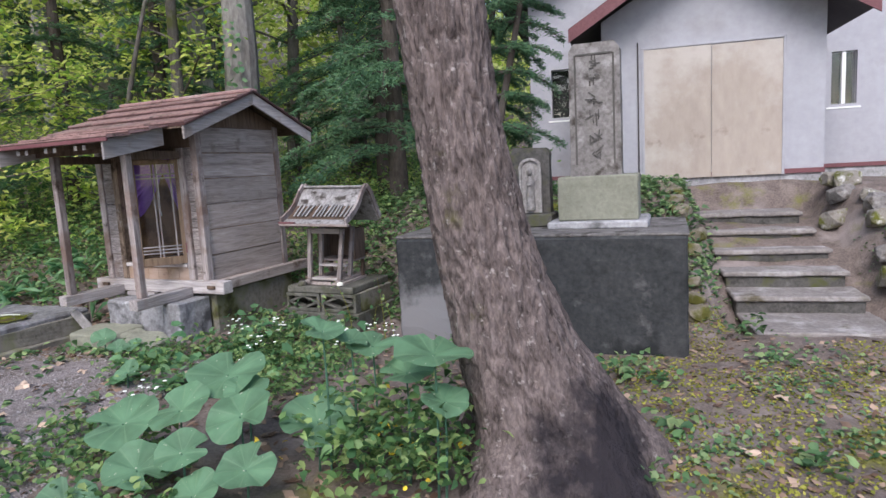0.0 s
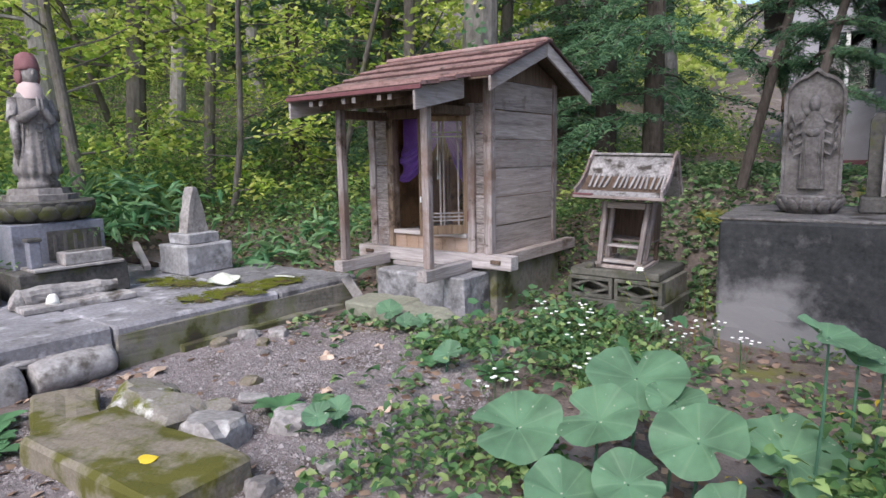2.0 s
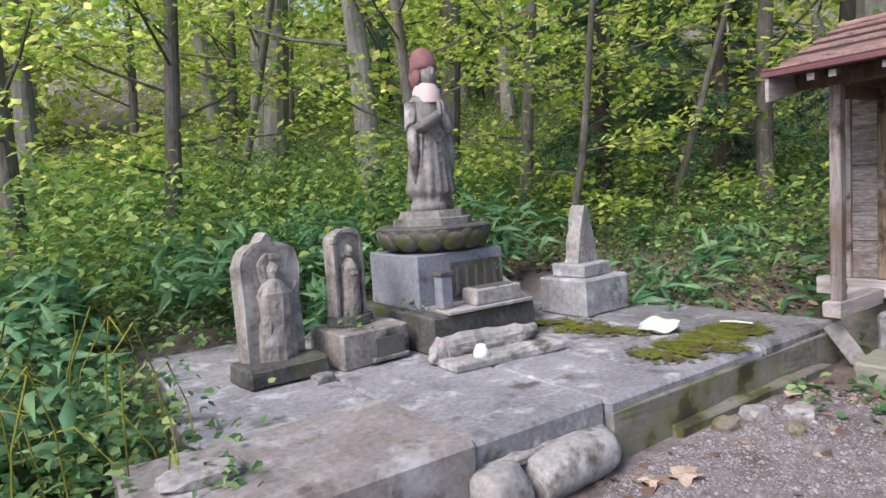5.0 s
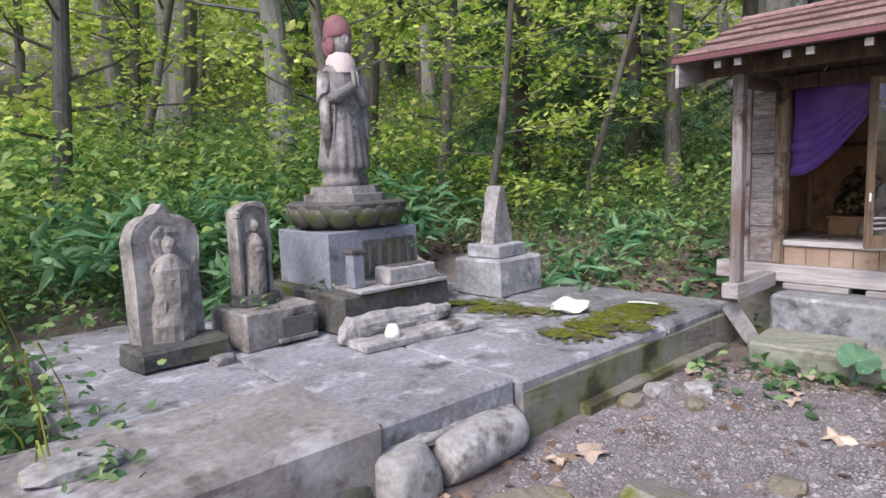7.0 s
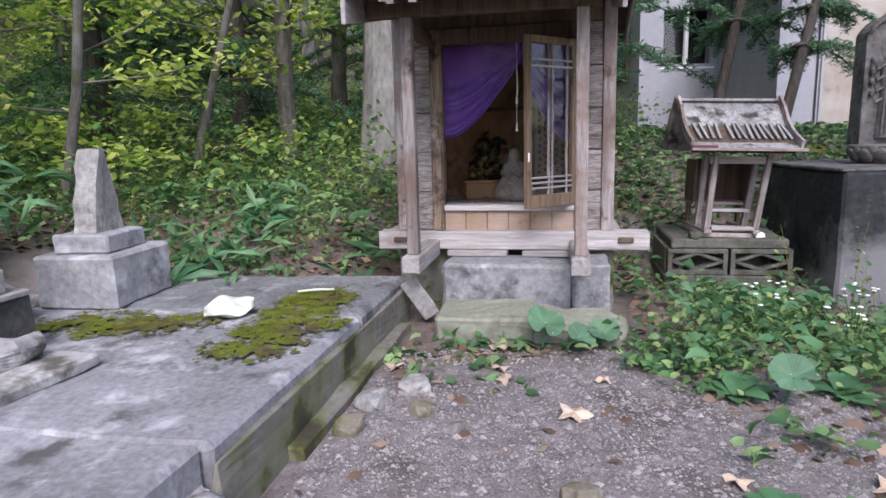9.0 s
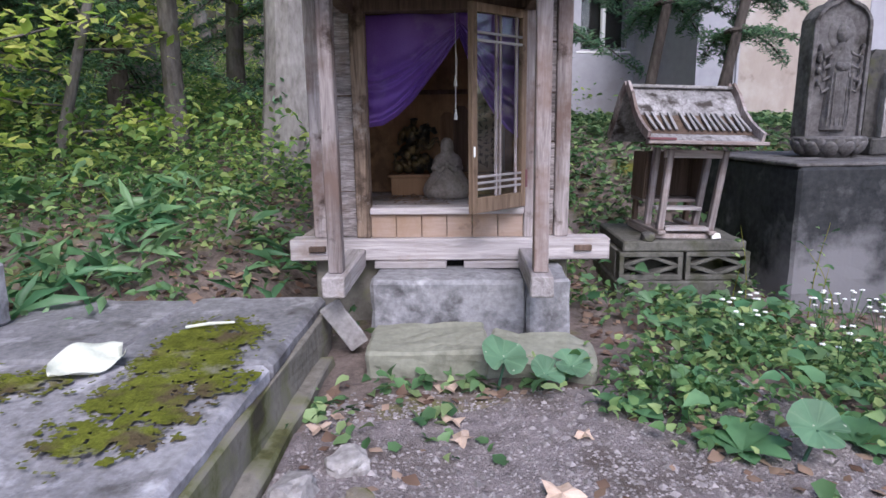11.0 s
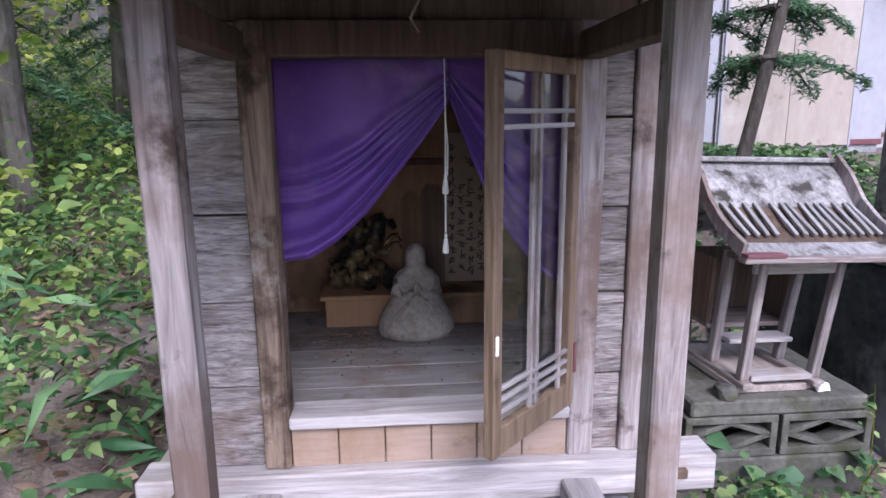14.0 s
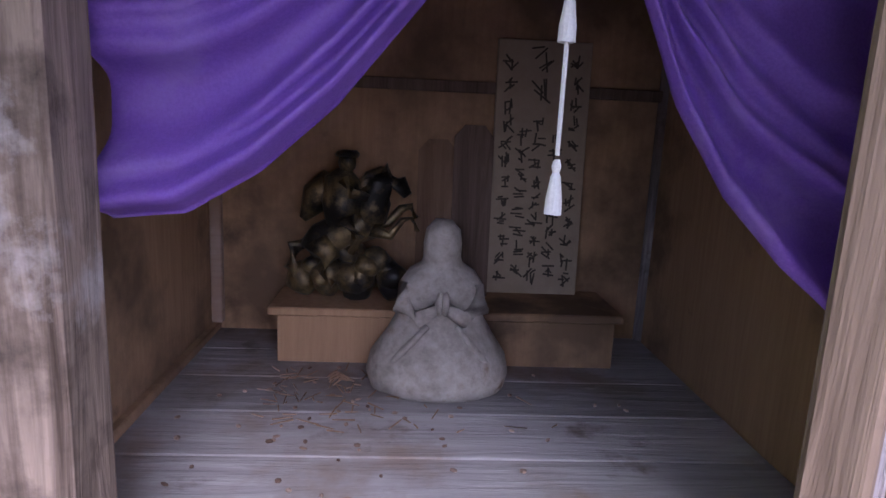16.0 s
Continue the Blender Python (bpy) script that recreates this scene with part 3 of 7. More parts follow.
part("band_side", box(-0.012, 0.15, 0.17, 1.988, 1.06, 1.13, 0.003), fascia, hall)
for a, b, y0, y1 in ((0.02, 3.03, 0.02, 2.0), (-1.30, 5.58, 2.02, 9.1)):
    part("foundation", box(a, b, y0, y1, 0.3, 1.06, 0.006), concrete, hall, "grey concrete foundation")
for k, (a, b) in enumerate(((0.61, 1.548), (1.556, 2.50))):
    part("board", worn(box(a, b, -0.022, -0.004, 1.06, 2.98 - 0.008 * k, 0.003), 0.002, 3, k, 4), board_mat, hall, "weathered tan plywood sheet over the entrance")
for x0, x1, z0, z1 in ((0.575, 0.61, 1.05, 3.01), (2.50, 2.535, 1.05, 3.01), (0.575, 2.535, 2.985, 3.015)):
    part("batten", box(x0, x1, -0.03, -0.003, z0, z1, 0.003), plaster, hall)
part("downpipe", box(0.515, 0.535, -0.035, -0.013, 0.9, 3.1, 0.006), roof_dark, hall)
for k in range(4):
    part("grille_bar", box(-1.40, -1.33, 2.55, 3.45, 2.05 + 0.26 * k, 2.11 + 0.26 * k, 0.004), wood_dark, hall, "brown slatted grille on the side wall")
for y in (2.55, 3.40):
    part("grille_post", box(-1.395, -1.325, y, y + 0.05, 2.0, 2.95, 0.004), wood_dark, hall)
part("landing", slab(0.5, 2.68, -0.42, -0.014, 0.70, 0.93, 0.008, 2), concrete, hall, "pale worn concrete threshold slab")


def gable_roof(parent, xm, half, y0, y1, z_eave, z_ridge, thick=0.1):
    for s in (-1, 1):
        bm = bmesh.new()
        pts = [(xm, z_ridge), (xm + s * half, z_eave), (xm + s * half, z_eave - thick), (xm, z_ridge - thick)]
        part("roof", outline(pts, y0, y1, bm), roof_dark, parent)
        pts = [(xm, z_ridge - 0.01), (xm + s * half, z_eave - 0.01), (xm + s * half, z_eave - 0.2), (xm, z_ridge - 0.2)]
        part("fascia", outline(pts, y0 - 0.03, y0 - 0.002), fascia, parent, "maroon bargeboard")


gable_roof(hall, 1.525, 1.98, -0.55, 3.0, 3.30, 4.52)
gable_roof(hall, 2.14, 3.95, 1.5, 9.7, 4.35, 6.4)

# ---- the stairs and the bank ----
stairs = thing("stair", "six worn purple-grey concrete steps up the bank", "stairs", HALL)
for k in range(6):
    z = -0.18 + 0.17 * k
    y = -3.9 + 0.42 * k
    part("tread", slab(1.28 - 0.03 * k, 2.48 - 0.035 * k, y - 0.035, y + 0.50, z - 0.055, z, 0.010, k * 1.3, 0.014), step_stone, stairs)
    # Darker stone gives risers their shade in colour; treads keep the paler stone.
    part("riser", slab(1.31 - 0.03 * k, 2.45 - 0.035 * k, y, y + 0.46, z - 0.20, z - 0.056, 0.010, k * 1.9, 0.010), stone_dark, stairs, "riser with its shade put into a dark colour")
part("step", slab(1.30, 2.60, -4.25, -3.86, -0.34, -0.175, 0.01, 9), step_stone, stairs)
rng = np.random.default_rng(5)
for k in range(26):
    side = k % 2
    f = (k // 2) / 13
    x = (1.02 - 0.1 * f - rng.uniform(0, 0.22)) if side == 0 else (2.62 - 0.1 * f + rng.uniform(0, 0.35))
    y = -4.0 + 2.9 * f
    wx, wy, _ = HALL @ Vector((x, y, 0))
    s = rng.uniform(0.07, 0.13) if side == 0 else rng.uniform(0.09, 0.19)
    r = part("bank_rock", rock(s * 1.3, s, s * 0.8, k * 2.1), stone_moss if side == 0 else (lichen_rock if k % 3 else stone))
    r.matrix_world = pose(wx, wy, float(ground_z(wx, wy)) + s * 0.25, rng.uniform(-20, 20), rng.uniform(-20, 20), rng.uniform(0, 360))
    tagged(r, "rough grey bank stone with moss beside the steps", "rock", "rocks along the steps")

# ---- the dark plinth and its stones ----
BLOCK = pose(-0.517, 5.87, -0.056, 0, 0, -16.0) @ Matrix.Scale(1.04, 4)
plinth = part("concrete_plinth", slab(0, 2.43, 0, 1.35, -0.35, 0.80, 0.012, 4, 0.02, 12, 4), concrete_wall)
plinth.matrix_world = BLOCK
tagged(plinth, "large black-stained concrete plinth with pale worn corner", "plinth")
cap = part("plinth_top", slab(-0.01, 2.44, 0.02, 1.34, 0.798, 0.825, 0.006, 6, 0.008, 10), stone_mid)
cap.parent = plinth
tagged(cap, "dark grey mortar top")

stela_base = part("stela_base", slab(1.37, 2.05, 0.50, 1.0, 0.885, 1.27, 0.004, 3, 0.01, 4), stone_green)
stela_base.matrix_world = BLOCK
tagged(stela_base, "greenish square-cut base stone on the plinth", "stone base")
foot = part("base_course", slab(1.29, 2.13, 0.40, 1.1, 0.82, 0.885, 0.008, 5), concrete)
foot.matrix_world = BLOCK
tagged(foot, "grey concrete course under the stela base", "stone base")
stela = thing("memorial_stela", "tall grey stone stela with carved column of characters", "stela", BLOCK @ pose(1.69, 0.75, 1.27))
part("shaft", worn(outline([(-0.22, 0), (0.22, 0), (0.215, 1.08), (0.17, 1.14), (-0.17, 1.14), (-0.215, 1.08)], -0.11, 0.11), 0.004, 8, 1, 6), stone, stela)
# Grooves and letters are dark strips with their shade in the colour.
for x0, x1, z0, z1 in ((-0.17, -0.155, 0.10, 1.04), (0.155, 0.17, 0.10, 1.04), (-0.155, 0.155, 1.035, 1.05)):
    part("border_groove", box(x0, x1, -0.118, -0.106, z0, z1, 0.001), carve, stela)
rng = np.random.default_rng(8)
for k in range(6):
    zc = 0.97 - k * 0.155
    bm = bmesh.new()
    for j in range(7):
        x, z, w = rng.uniform(-0.05, 0.05), zc + rng.uniform(-0.05, 0.05), rng.uniform(0.03, 0.1)
        m = Matrix.Translation((x, -0.114, z)) @ pose(0, 0, 0, 0, rng.choice([0, 0, 90, 90, 35, -35]) + rng.uniform(-8, 8), 0)
        box(-w / 2, w / 2, -0.004, 0.004, -0.005, 0.005, 0, bm, m)
    part("carved_character", bm, carve, stela)


def relief_stele(name, label, m, w, h, material, seed, arms=False, peak=0.0, rim=True, fat=1.0, rough=0.006):
    """A round-topped stone with a standing figure in relief, as one mesh."""
    pts = [(-w / 2, 0), (w / 2, 0)]
    for k in range(13):
        a = math.pi * k / 12
        pts.append((w / 2 * math.cos(a), h - 0.5 * w * 0.8 + 0.4 * w * math.sin(a) + (peak if k == 6 else 0)))
    bm = outline(pts, -0.02, w * 0.32)
    d = -0.02
    for (xa, za), (xb, zb) in zip(pts[1:], pts[2:] + [pts[0]]):
        if not rim or (za == 0 and zb == 0):
            continue
        box(-0.012, 0.012, d - 0.025, d + 0.01, 0, math.hypot(xb - xa, zb - za), 0.003, bm,
            Matrix.Translation((xa * 0.96, 0, za * 0.985)) @ Matrix.Rotation(math.atan2(xb - xa, zb - za), 4, "Y"))
    body = [(0.06 * h, 0, d, 0.24 * w, 0.05), (0.2 * h, 0, d, 0.22 * w, 0.06), (0.42 * h, 0, d, 0.19 * w, 0.06), (0.58 * h, 0, d, 0.21 * w, 0.065), (0.66 * h, 0, d, 0.12 * w, 0.05), (0.69 * h, 0, d, 0.06 * w, 0.04)]
    lathe([(z, x, y, rx * fat, ry * fat) for z, x, y, rx, ry in body], 16, bm)
    blob(bm, (0, d - 0.01, 0.755 * h), (0.105 * w, 0.05, 0.075 * h))
    bmesh.ops.create_uvsphere(bm, u_segments=20, v_segments=8, radius=1, matrix=Matrix.LocRotScale((0, d, 0.76 * h), None, (0.24 * w, 0.014, 0.13 * h)))
    blob(bm, (-0.05 * w, d - 0.05, 0.52 * h), (0.09 * w, 0.035, 0.035 * h), (0, 35, 0))
    blob(bm, (0.05 * w, d - 0.05, 0.52 * h), (0.09 * w, 0.035, 0.035 * h), (0, -35, 0))
    for s in (-1, 1):
        for k in range(4 if arms else 1):
            z = (0.62 - 0.085 * k) * h
            tube([(s * 0.17 * w, d - 0.02, z), (s * 0.30 * w, d - 0.03, z - 0.03 * h), (s * 0.36 * w, d - 0.03, z + 0.03 * h)], [0.03 * w, 0.028 * w, 0.02 * w], 8, bm)
            if arms:
                blob(bm, (s * 0.37 * w, d - 0.02, z + 0.04 * h), (0.035 * w, 0.02, 0.03 * h))
        for k in range(3):
            tube([(s * (0.05 + 0.06 * k) * w, d - 0.055, 0.48 * h), (s * (0.04 + 0.07 * k) * w, d - 0.05, 0.09 * h)], [0.012 * w, 0.016 * w], 6, bm)
    bmesh.ops.subdivide_edges(bm, edges=[e for e in bm.edges if e.calc_length() > 0.12], cuts=2, use_grid_fill=True)
    worn(bm, rough, 11, seed, 0)
    ob = part(name, bm, material)
    ob.matrix_world = m
    return tagged(ob, label, "carved stone")


def lotus(name, label, m, r, h, material, petals=14):
    """A round stone seat with a ring of carved petals."""
    ob = thing(name, label, "pedestal", m)
    part("seat", lathe([(0, 0, 0, r * 0.66, r * 0.66), (0.2 * h, 0, 0, r * 0.76, r * 0.76), (0.6 * h, 0, 0, r * 0.93, r * 0.93), (0.92 * h, 0, 0, r * 0.97, r * 0.97), (h, 0, 0, r * 0.92, r * 0.92)], 36), material, ob)
    for k in range(petals):
        a = 2 * math.pi * k / petals
        bm = bmesh.new()
        bmesh.ops.create_icosphere(bm, subdivisions=2, radius=1, matrix=Matrix.LocRotScale((r * 0.86, 0, 0.44 * h), Euler((0, radians(30), 0)), (r * 0.075, r * 0.215, 0.42 * h)))
        pt = part("petal", bm, material, ob, smooth=True)
        pt.matrix_basis = Matrix.Rotation(a, 4, "Z")
        bm = bmesh.new()
        bmesh.ops.create_icosphere(bm, subdivisions=2, radius=1, matrix=Matrix.LocRotScale((r * 0.885, 0, 0.62 * h), Euler((0, radians(24), 0)), (r * 0.07, r * 0.17, 0.36 * h)))
        pt = part("petal", bm, material, ob, smooth=True)
        pt.matrix_basis = Matrix.Rotation(a + math.pi / petals, 4, "Z")
    return ob


def six_arm(m):
    relief_stele("relief_stele", "grey round-topped stele carved with a many-armed figure", m @ pose(0, 0, 0.13), 0.39, 0.90, stone_mid, 3, True, 0.04)
    lotus("lotus_stone", "low grey lotus seat under the carved stele", m, 0.235, 0.14, stone_mid, 12)


six_arm(BLOCK @ pose(0.54, 0.58, 0.825, 0, 0, 0))
b2 = part("mossy_plinth_stone", slab(-0.22, 0.22, -0.16, 0.18, 0, 0.12, 0.006, 2), stone_dark)
b2.matrix_world = BLOCK @ pose(1.08, 0.75, 0.825)
tagged(b2, "dark mossy base stone on the plinth", "stone base")
put_dark = part("dark_stele", worn(outline([(-0.18, 0), (0.18, 0), (0.18, 0.55), (0.14, 0.60), (-0.15, 0.61), (-0.18, 0.56)], -0.05, 0.08), 0.008, 8, 4, 5), stone_dark)
put_dark.matrix_world = BLOCK @ pose(1.08, 0.80, 0.945)
tagged(put_dark, "dark square stele backing a small pale figure", "carved stone")
fig = relief_stele("small_relief", "small pale relief figure against the dark stele", BLOCK @ pose(1.09, 0.72, 0.95), 0.19, 0.5, stone_pale, 7)

# ---- the paved platform ----
platform = tagged(thing("platform", "low grey concrete platform with mossy sides and cracked slabs", "platform", PLAT), kind="structure")
part("far_slab", slab(0.005, 1.28, -0.02, 1.33, -0.1, 0.262, 0.012, 1, 0.02, 10, 3), concrete_slab, platform)
part("end_slab", slab(1.29, 2.13, -0.02, 0.60, -0.1, 0.262, 0.012, 4, 0.02, 9, 4), slab_dark, platform, "dark blue-grey weathered end slab")
part("end_slab", slab(1.29, 2.10, 0.61, 1.33, -0.1, 0.258, 0.014, 9, 0.02, 9, 4), slab_dark, platform)
part("back_slab", slab(0.005, 1.55, 1.34, 2.5, -0.1, 0.256, 0.012, 2, 0.02, 8, 3), concrete_slab, platform)
part("middle_slab", slab(-0.72, -0.005, 0.0, 1.25, 0.13, 0.268, 0.010, 5, 0.014, 8, 3), concrete_slab, platform)
part("middle_slab", slab(-1.45, -0.005, 1.26, 2.55, 0.0, 0.262, 0.010, 6, 0.014, 8, 3), concrete_slab, platform)
part("near_slab", slab(-1.85, -0.73, -0.04, 0.66, 0.0, 0.298, 0.012, 7, 0.02, 8, 3), concrete_brown, platform, "brown stained raised slab")
part("near_slab", slab(-1.55, -0.73, 0.67, 1.25, 0.0, 0.270, 0.012, 8, 0.02, 8, 3), concrete_slab, platform)
part("footing", slab(-0.9, 0.0, 0.12, 1.1, -0.1, 0.13, 0.02, 3), stone_moss, platform)
part("face", slab(0.0, 2.12, -0.045, -0.02, -0.1, 0.215, 0.014, 11, 0.006, 8, 4), concrete_mossy, platform, "mossy stained front face of the platform")
part("mortar", worn(tube([(-0.78, -0.012, 0.150), (-0.55, -0.022, 0.158), (-0.30, -0.018, 0.152), (-0.02, -0.012, 0.150)], [0.020, 0.026, 0.022, 0.018], 10), 0.016, 26, 2, 3), stone_pale, platform, "crumbling pale mortar under the slab")
part("kerb_stone", slab(0.4, 1.9, -0.11, -0.03, -0.05, 0.06, 0.02, 12, 0.01, 8, 4), concrete_mossy, platform)


def put(name, bm, material, m, label, category, smooth=False, group=""):
    ob = part(name, bm, material, smooth=smooth)
    ob.matrix_world = m
    return tagged(ob, label, category, group)


put("log_stone", worn(tube([(0, 0, 0), (0.05, 0, 0), (0.2, 0, 0.005), (0.4, 0, 0), (0.46, 0, 0)], [0.088, 0.105, 0.11, 0.106, 0.088], 18), 0.010, 9, 1, 1), stone_pale, PLAT @ pose(-0.50, -0.06, 0.07, 0, 0, 4), "rounded grey log-shaped stone propping the slab", "stone", True)
put("round_stone", rock(0.15, 0.13, 0.165, 3, 0.22), stone_pale, PLAT @ pose(-0.66, -0.04, 0.055), "rounded grey boulder propping the slab", "stone", True)
put("wedge_stone", rock(0.16, 0.12, 0.10, 8, 0.2), stone_dark, PLAT @ pose(-0.92, 0.04, 0.04), "dark stone wedged under the slab", "stone", True)
put("mossy_sill", slab(-0.27, 0.27, -0.15, 0.15, -0.05, 0.10, 0.02, 4), stone_moss, pose(-3.88, 3.08, -0.02, 0, 0, -42), "moss-covered kerb stone beside the path", "kerb stone")
put("mossy_slab", slab(-0.50, 0.50, -0.22, 0.22, -0.1, 0.11, 0.018, 5, 0.02, 8, 4), stone_moss, pose(-3.13, 2.72, 0.02, 0, 0, -17), "flat moss-covered stone slab in the path", "stone slab")
put("fallen_leaf_yellow", leaves("leaf_tmp", [(0, 0, 0)], 0.12, yellow_leaf, tilt=0.05, wide=0.9).data and rock(0.06, 0.04, 0.004, 2, 0.4, 2), yellow_leaf, pose(-2.98, 2.62, 0.136), "single yellow fallen leaf on the mossy slab", "leaf")
bpy.data.objects.remove(bpy.data.objects["leaf_tmp"])

rng = np.random.default_rng(3)
for k, (x, y, s, mt) in enumerate(((-3.62, 3.33, 0.18, lichen_rock), (-3.30, 3.14, 0.17, lichen_rock), (-2.98, 3.05, 0.16, stone_pale), (-3.12, 3.24, 0.10, lichen_rock), (-2.72, 3.30, 0.11, stone_pale), (-3.80, 4.56, 0.075, stone_pale), (-3.62, 4.66, 0.07, stone_pale),
                              (-3.62, 4.45, 0.05, stone_moss), (-3.25, 3.75, 0.06, stone_moss), (-2.52, 2.72, 0.07, stone), (-2.35, 2.95, 0.05, stone_pale), (-3.52, 4.30, 0.04, stone), (-2.25, 3.35, 0.05, stone_pale), (-3.9, 4.35, 0.06, stone_moss))):
    put("rock", rock(s * 1.2, s, s * 0.75, k * 1.9 + 1, 0.35), mt, pose(x, y, float(ground_z(x, y)) + s * 0.25, rng.uniform(-15, 15), rng.uniform(-15, 15), rng.uniform(0, 360)),
        ("pale lichen-spotted rock lying in the gravel" if s > 0.09 else "small grey rock lying in the gravel"), "rock", group="rocks by the path")

put("flat_rock", rock(0.10, 0.055, 0.022, 21, 0.35), stone_pale, pose(-3.06, 3.49, float(ground_z(-3.06, 3.49)) + 0.02, 6, 4, 30), "flat pale stone lying beside a green plant", "rock", group="rocks by the path")

# moss on the platform
def moss_patch(cx, cy, rx, ry, seed, lift):
    """A ragged cushion: cells of a fine grid kept where a broken noise allows."""
    bm = bmesh.new()
    nx, ny = int(rx * 190), int(ry * 190)
    cell = {}

    def vert(i, j):
        if (i, j) not in cell:
            x, y = cx - rx + 2 * rx * i / nx, cy - ry + 2 * ry * j / ny
            cell[i, j] = bm.verts.new((x + 0.003 * noise.noise(Vector((x * 60, y * 60, 1))), y + 0.005 * noise.noise(Vector((x * 60, y * 60, 5))), lift + 0.010 + 0.007 * noise.noise(Vector((x * 14, y * 14, seed))) + 0.004 * noise.noise(Vector((x * 45, y * 45, seed)))))
        return cell[i, j]

    for i in range(nx):
        for j in range(ny):
            x, y = 2 * (i + 0.5) / nx - 1, 2 * (j + 0.5) / ny - 1
            p = Vector(((cx + rx * x) * 5, (cy + ry * y) * 5, seed))
            if 0.50 - x * x - y * y + 0.7 * noise.noise(p) + 0.6 * noise.noise(p * 3.2) + 0.55 * noise.noise(p * 9) + 0.45 * noise.noise(p * 21) > 0:
                bm.faces.new((vert(i, j), vert(i + 1, j), vert(i + 1, j + 1), vert(i, j + 1)))
    ob = put("moss_patch", bm, moss, PLAT, "green moss cushion spreading over the slab", "moss", True)
    return tagged(ob, kind="stuff")


moss_patch(1.12, 0.27, 0.62, 0.30, 1, 0.267)
moss_patch(1.55, 0.30, 0.28, 0.24, 7, 0.267)
moss_patch(1.0, 1.02, 0.24, 0.55, 4, 0.267)

# ---- standing statue and its altar ----
put("altar_slab", slab(-0.12, 0.68, 1.15, 2.10, 0.262, 0.495, 0.008, 2, 0.012, 6), stone_dark, PLAT, "dark mossy stone altar base", "altar")
put("altar_top", slab(-0.02, 0.64, 1.12, 1.40, 0.497, 0.522, 0.004, 3, 0.006, 4), stone_pale, PLAT, "pale thin stone offering shelf", "stone shelf")
ped = thing("statue_pedestal", "blue-grey cut stone pedestal with dark inscription panel", "pedestal", PLAT @ pose(0.28, 1.68, 0.495))
part("block", slab(-0.34, 0.34, -0.30, 0.30, 0, 0.345, 0.004, 6, 0.008, 5), stone_blue, ped)
part("panel", box(-0.10, 0.30, -0.312, -0.304, 0.05, 0.28, 0.002), stone_dark, ped, "dark carved inscription panel")
for k in range(5):
    part("inscription_bar", box(-0.06 + 0.075 * k, -0.035 + 0.075 * k, -0.317, -0.311, 0.08, 0.25, 0.001), carve, ped)
lotus("lotus_pedestal", "dark grey lotus pedestal with a ring of carved petals", PLAT @ pose(0.28, 1.68, 0.84), 0.40, 0.17, stone_dark, 14)
put("octagon_step", lathe([(0, 0, 0, 0.27, 0.27), (0.045, 0, 0, 0.27, 0.27), (0.05, 0, 0, 0.23, 0.23), (0.095, 0, 0, 0.22, 0.22)], 8), stone, PLAT @ pose(0.28, 1.68, 1.01, 0, 0, 22), "grey octagonal stone step under the statue", "stone step")


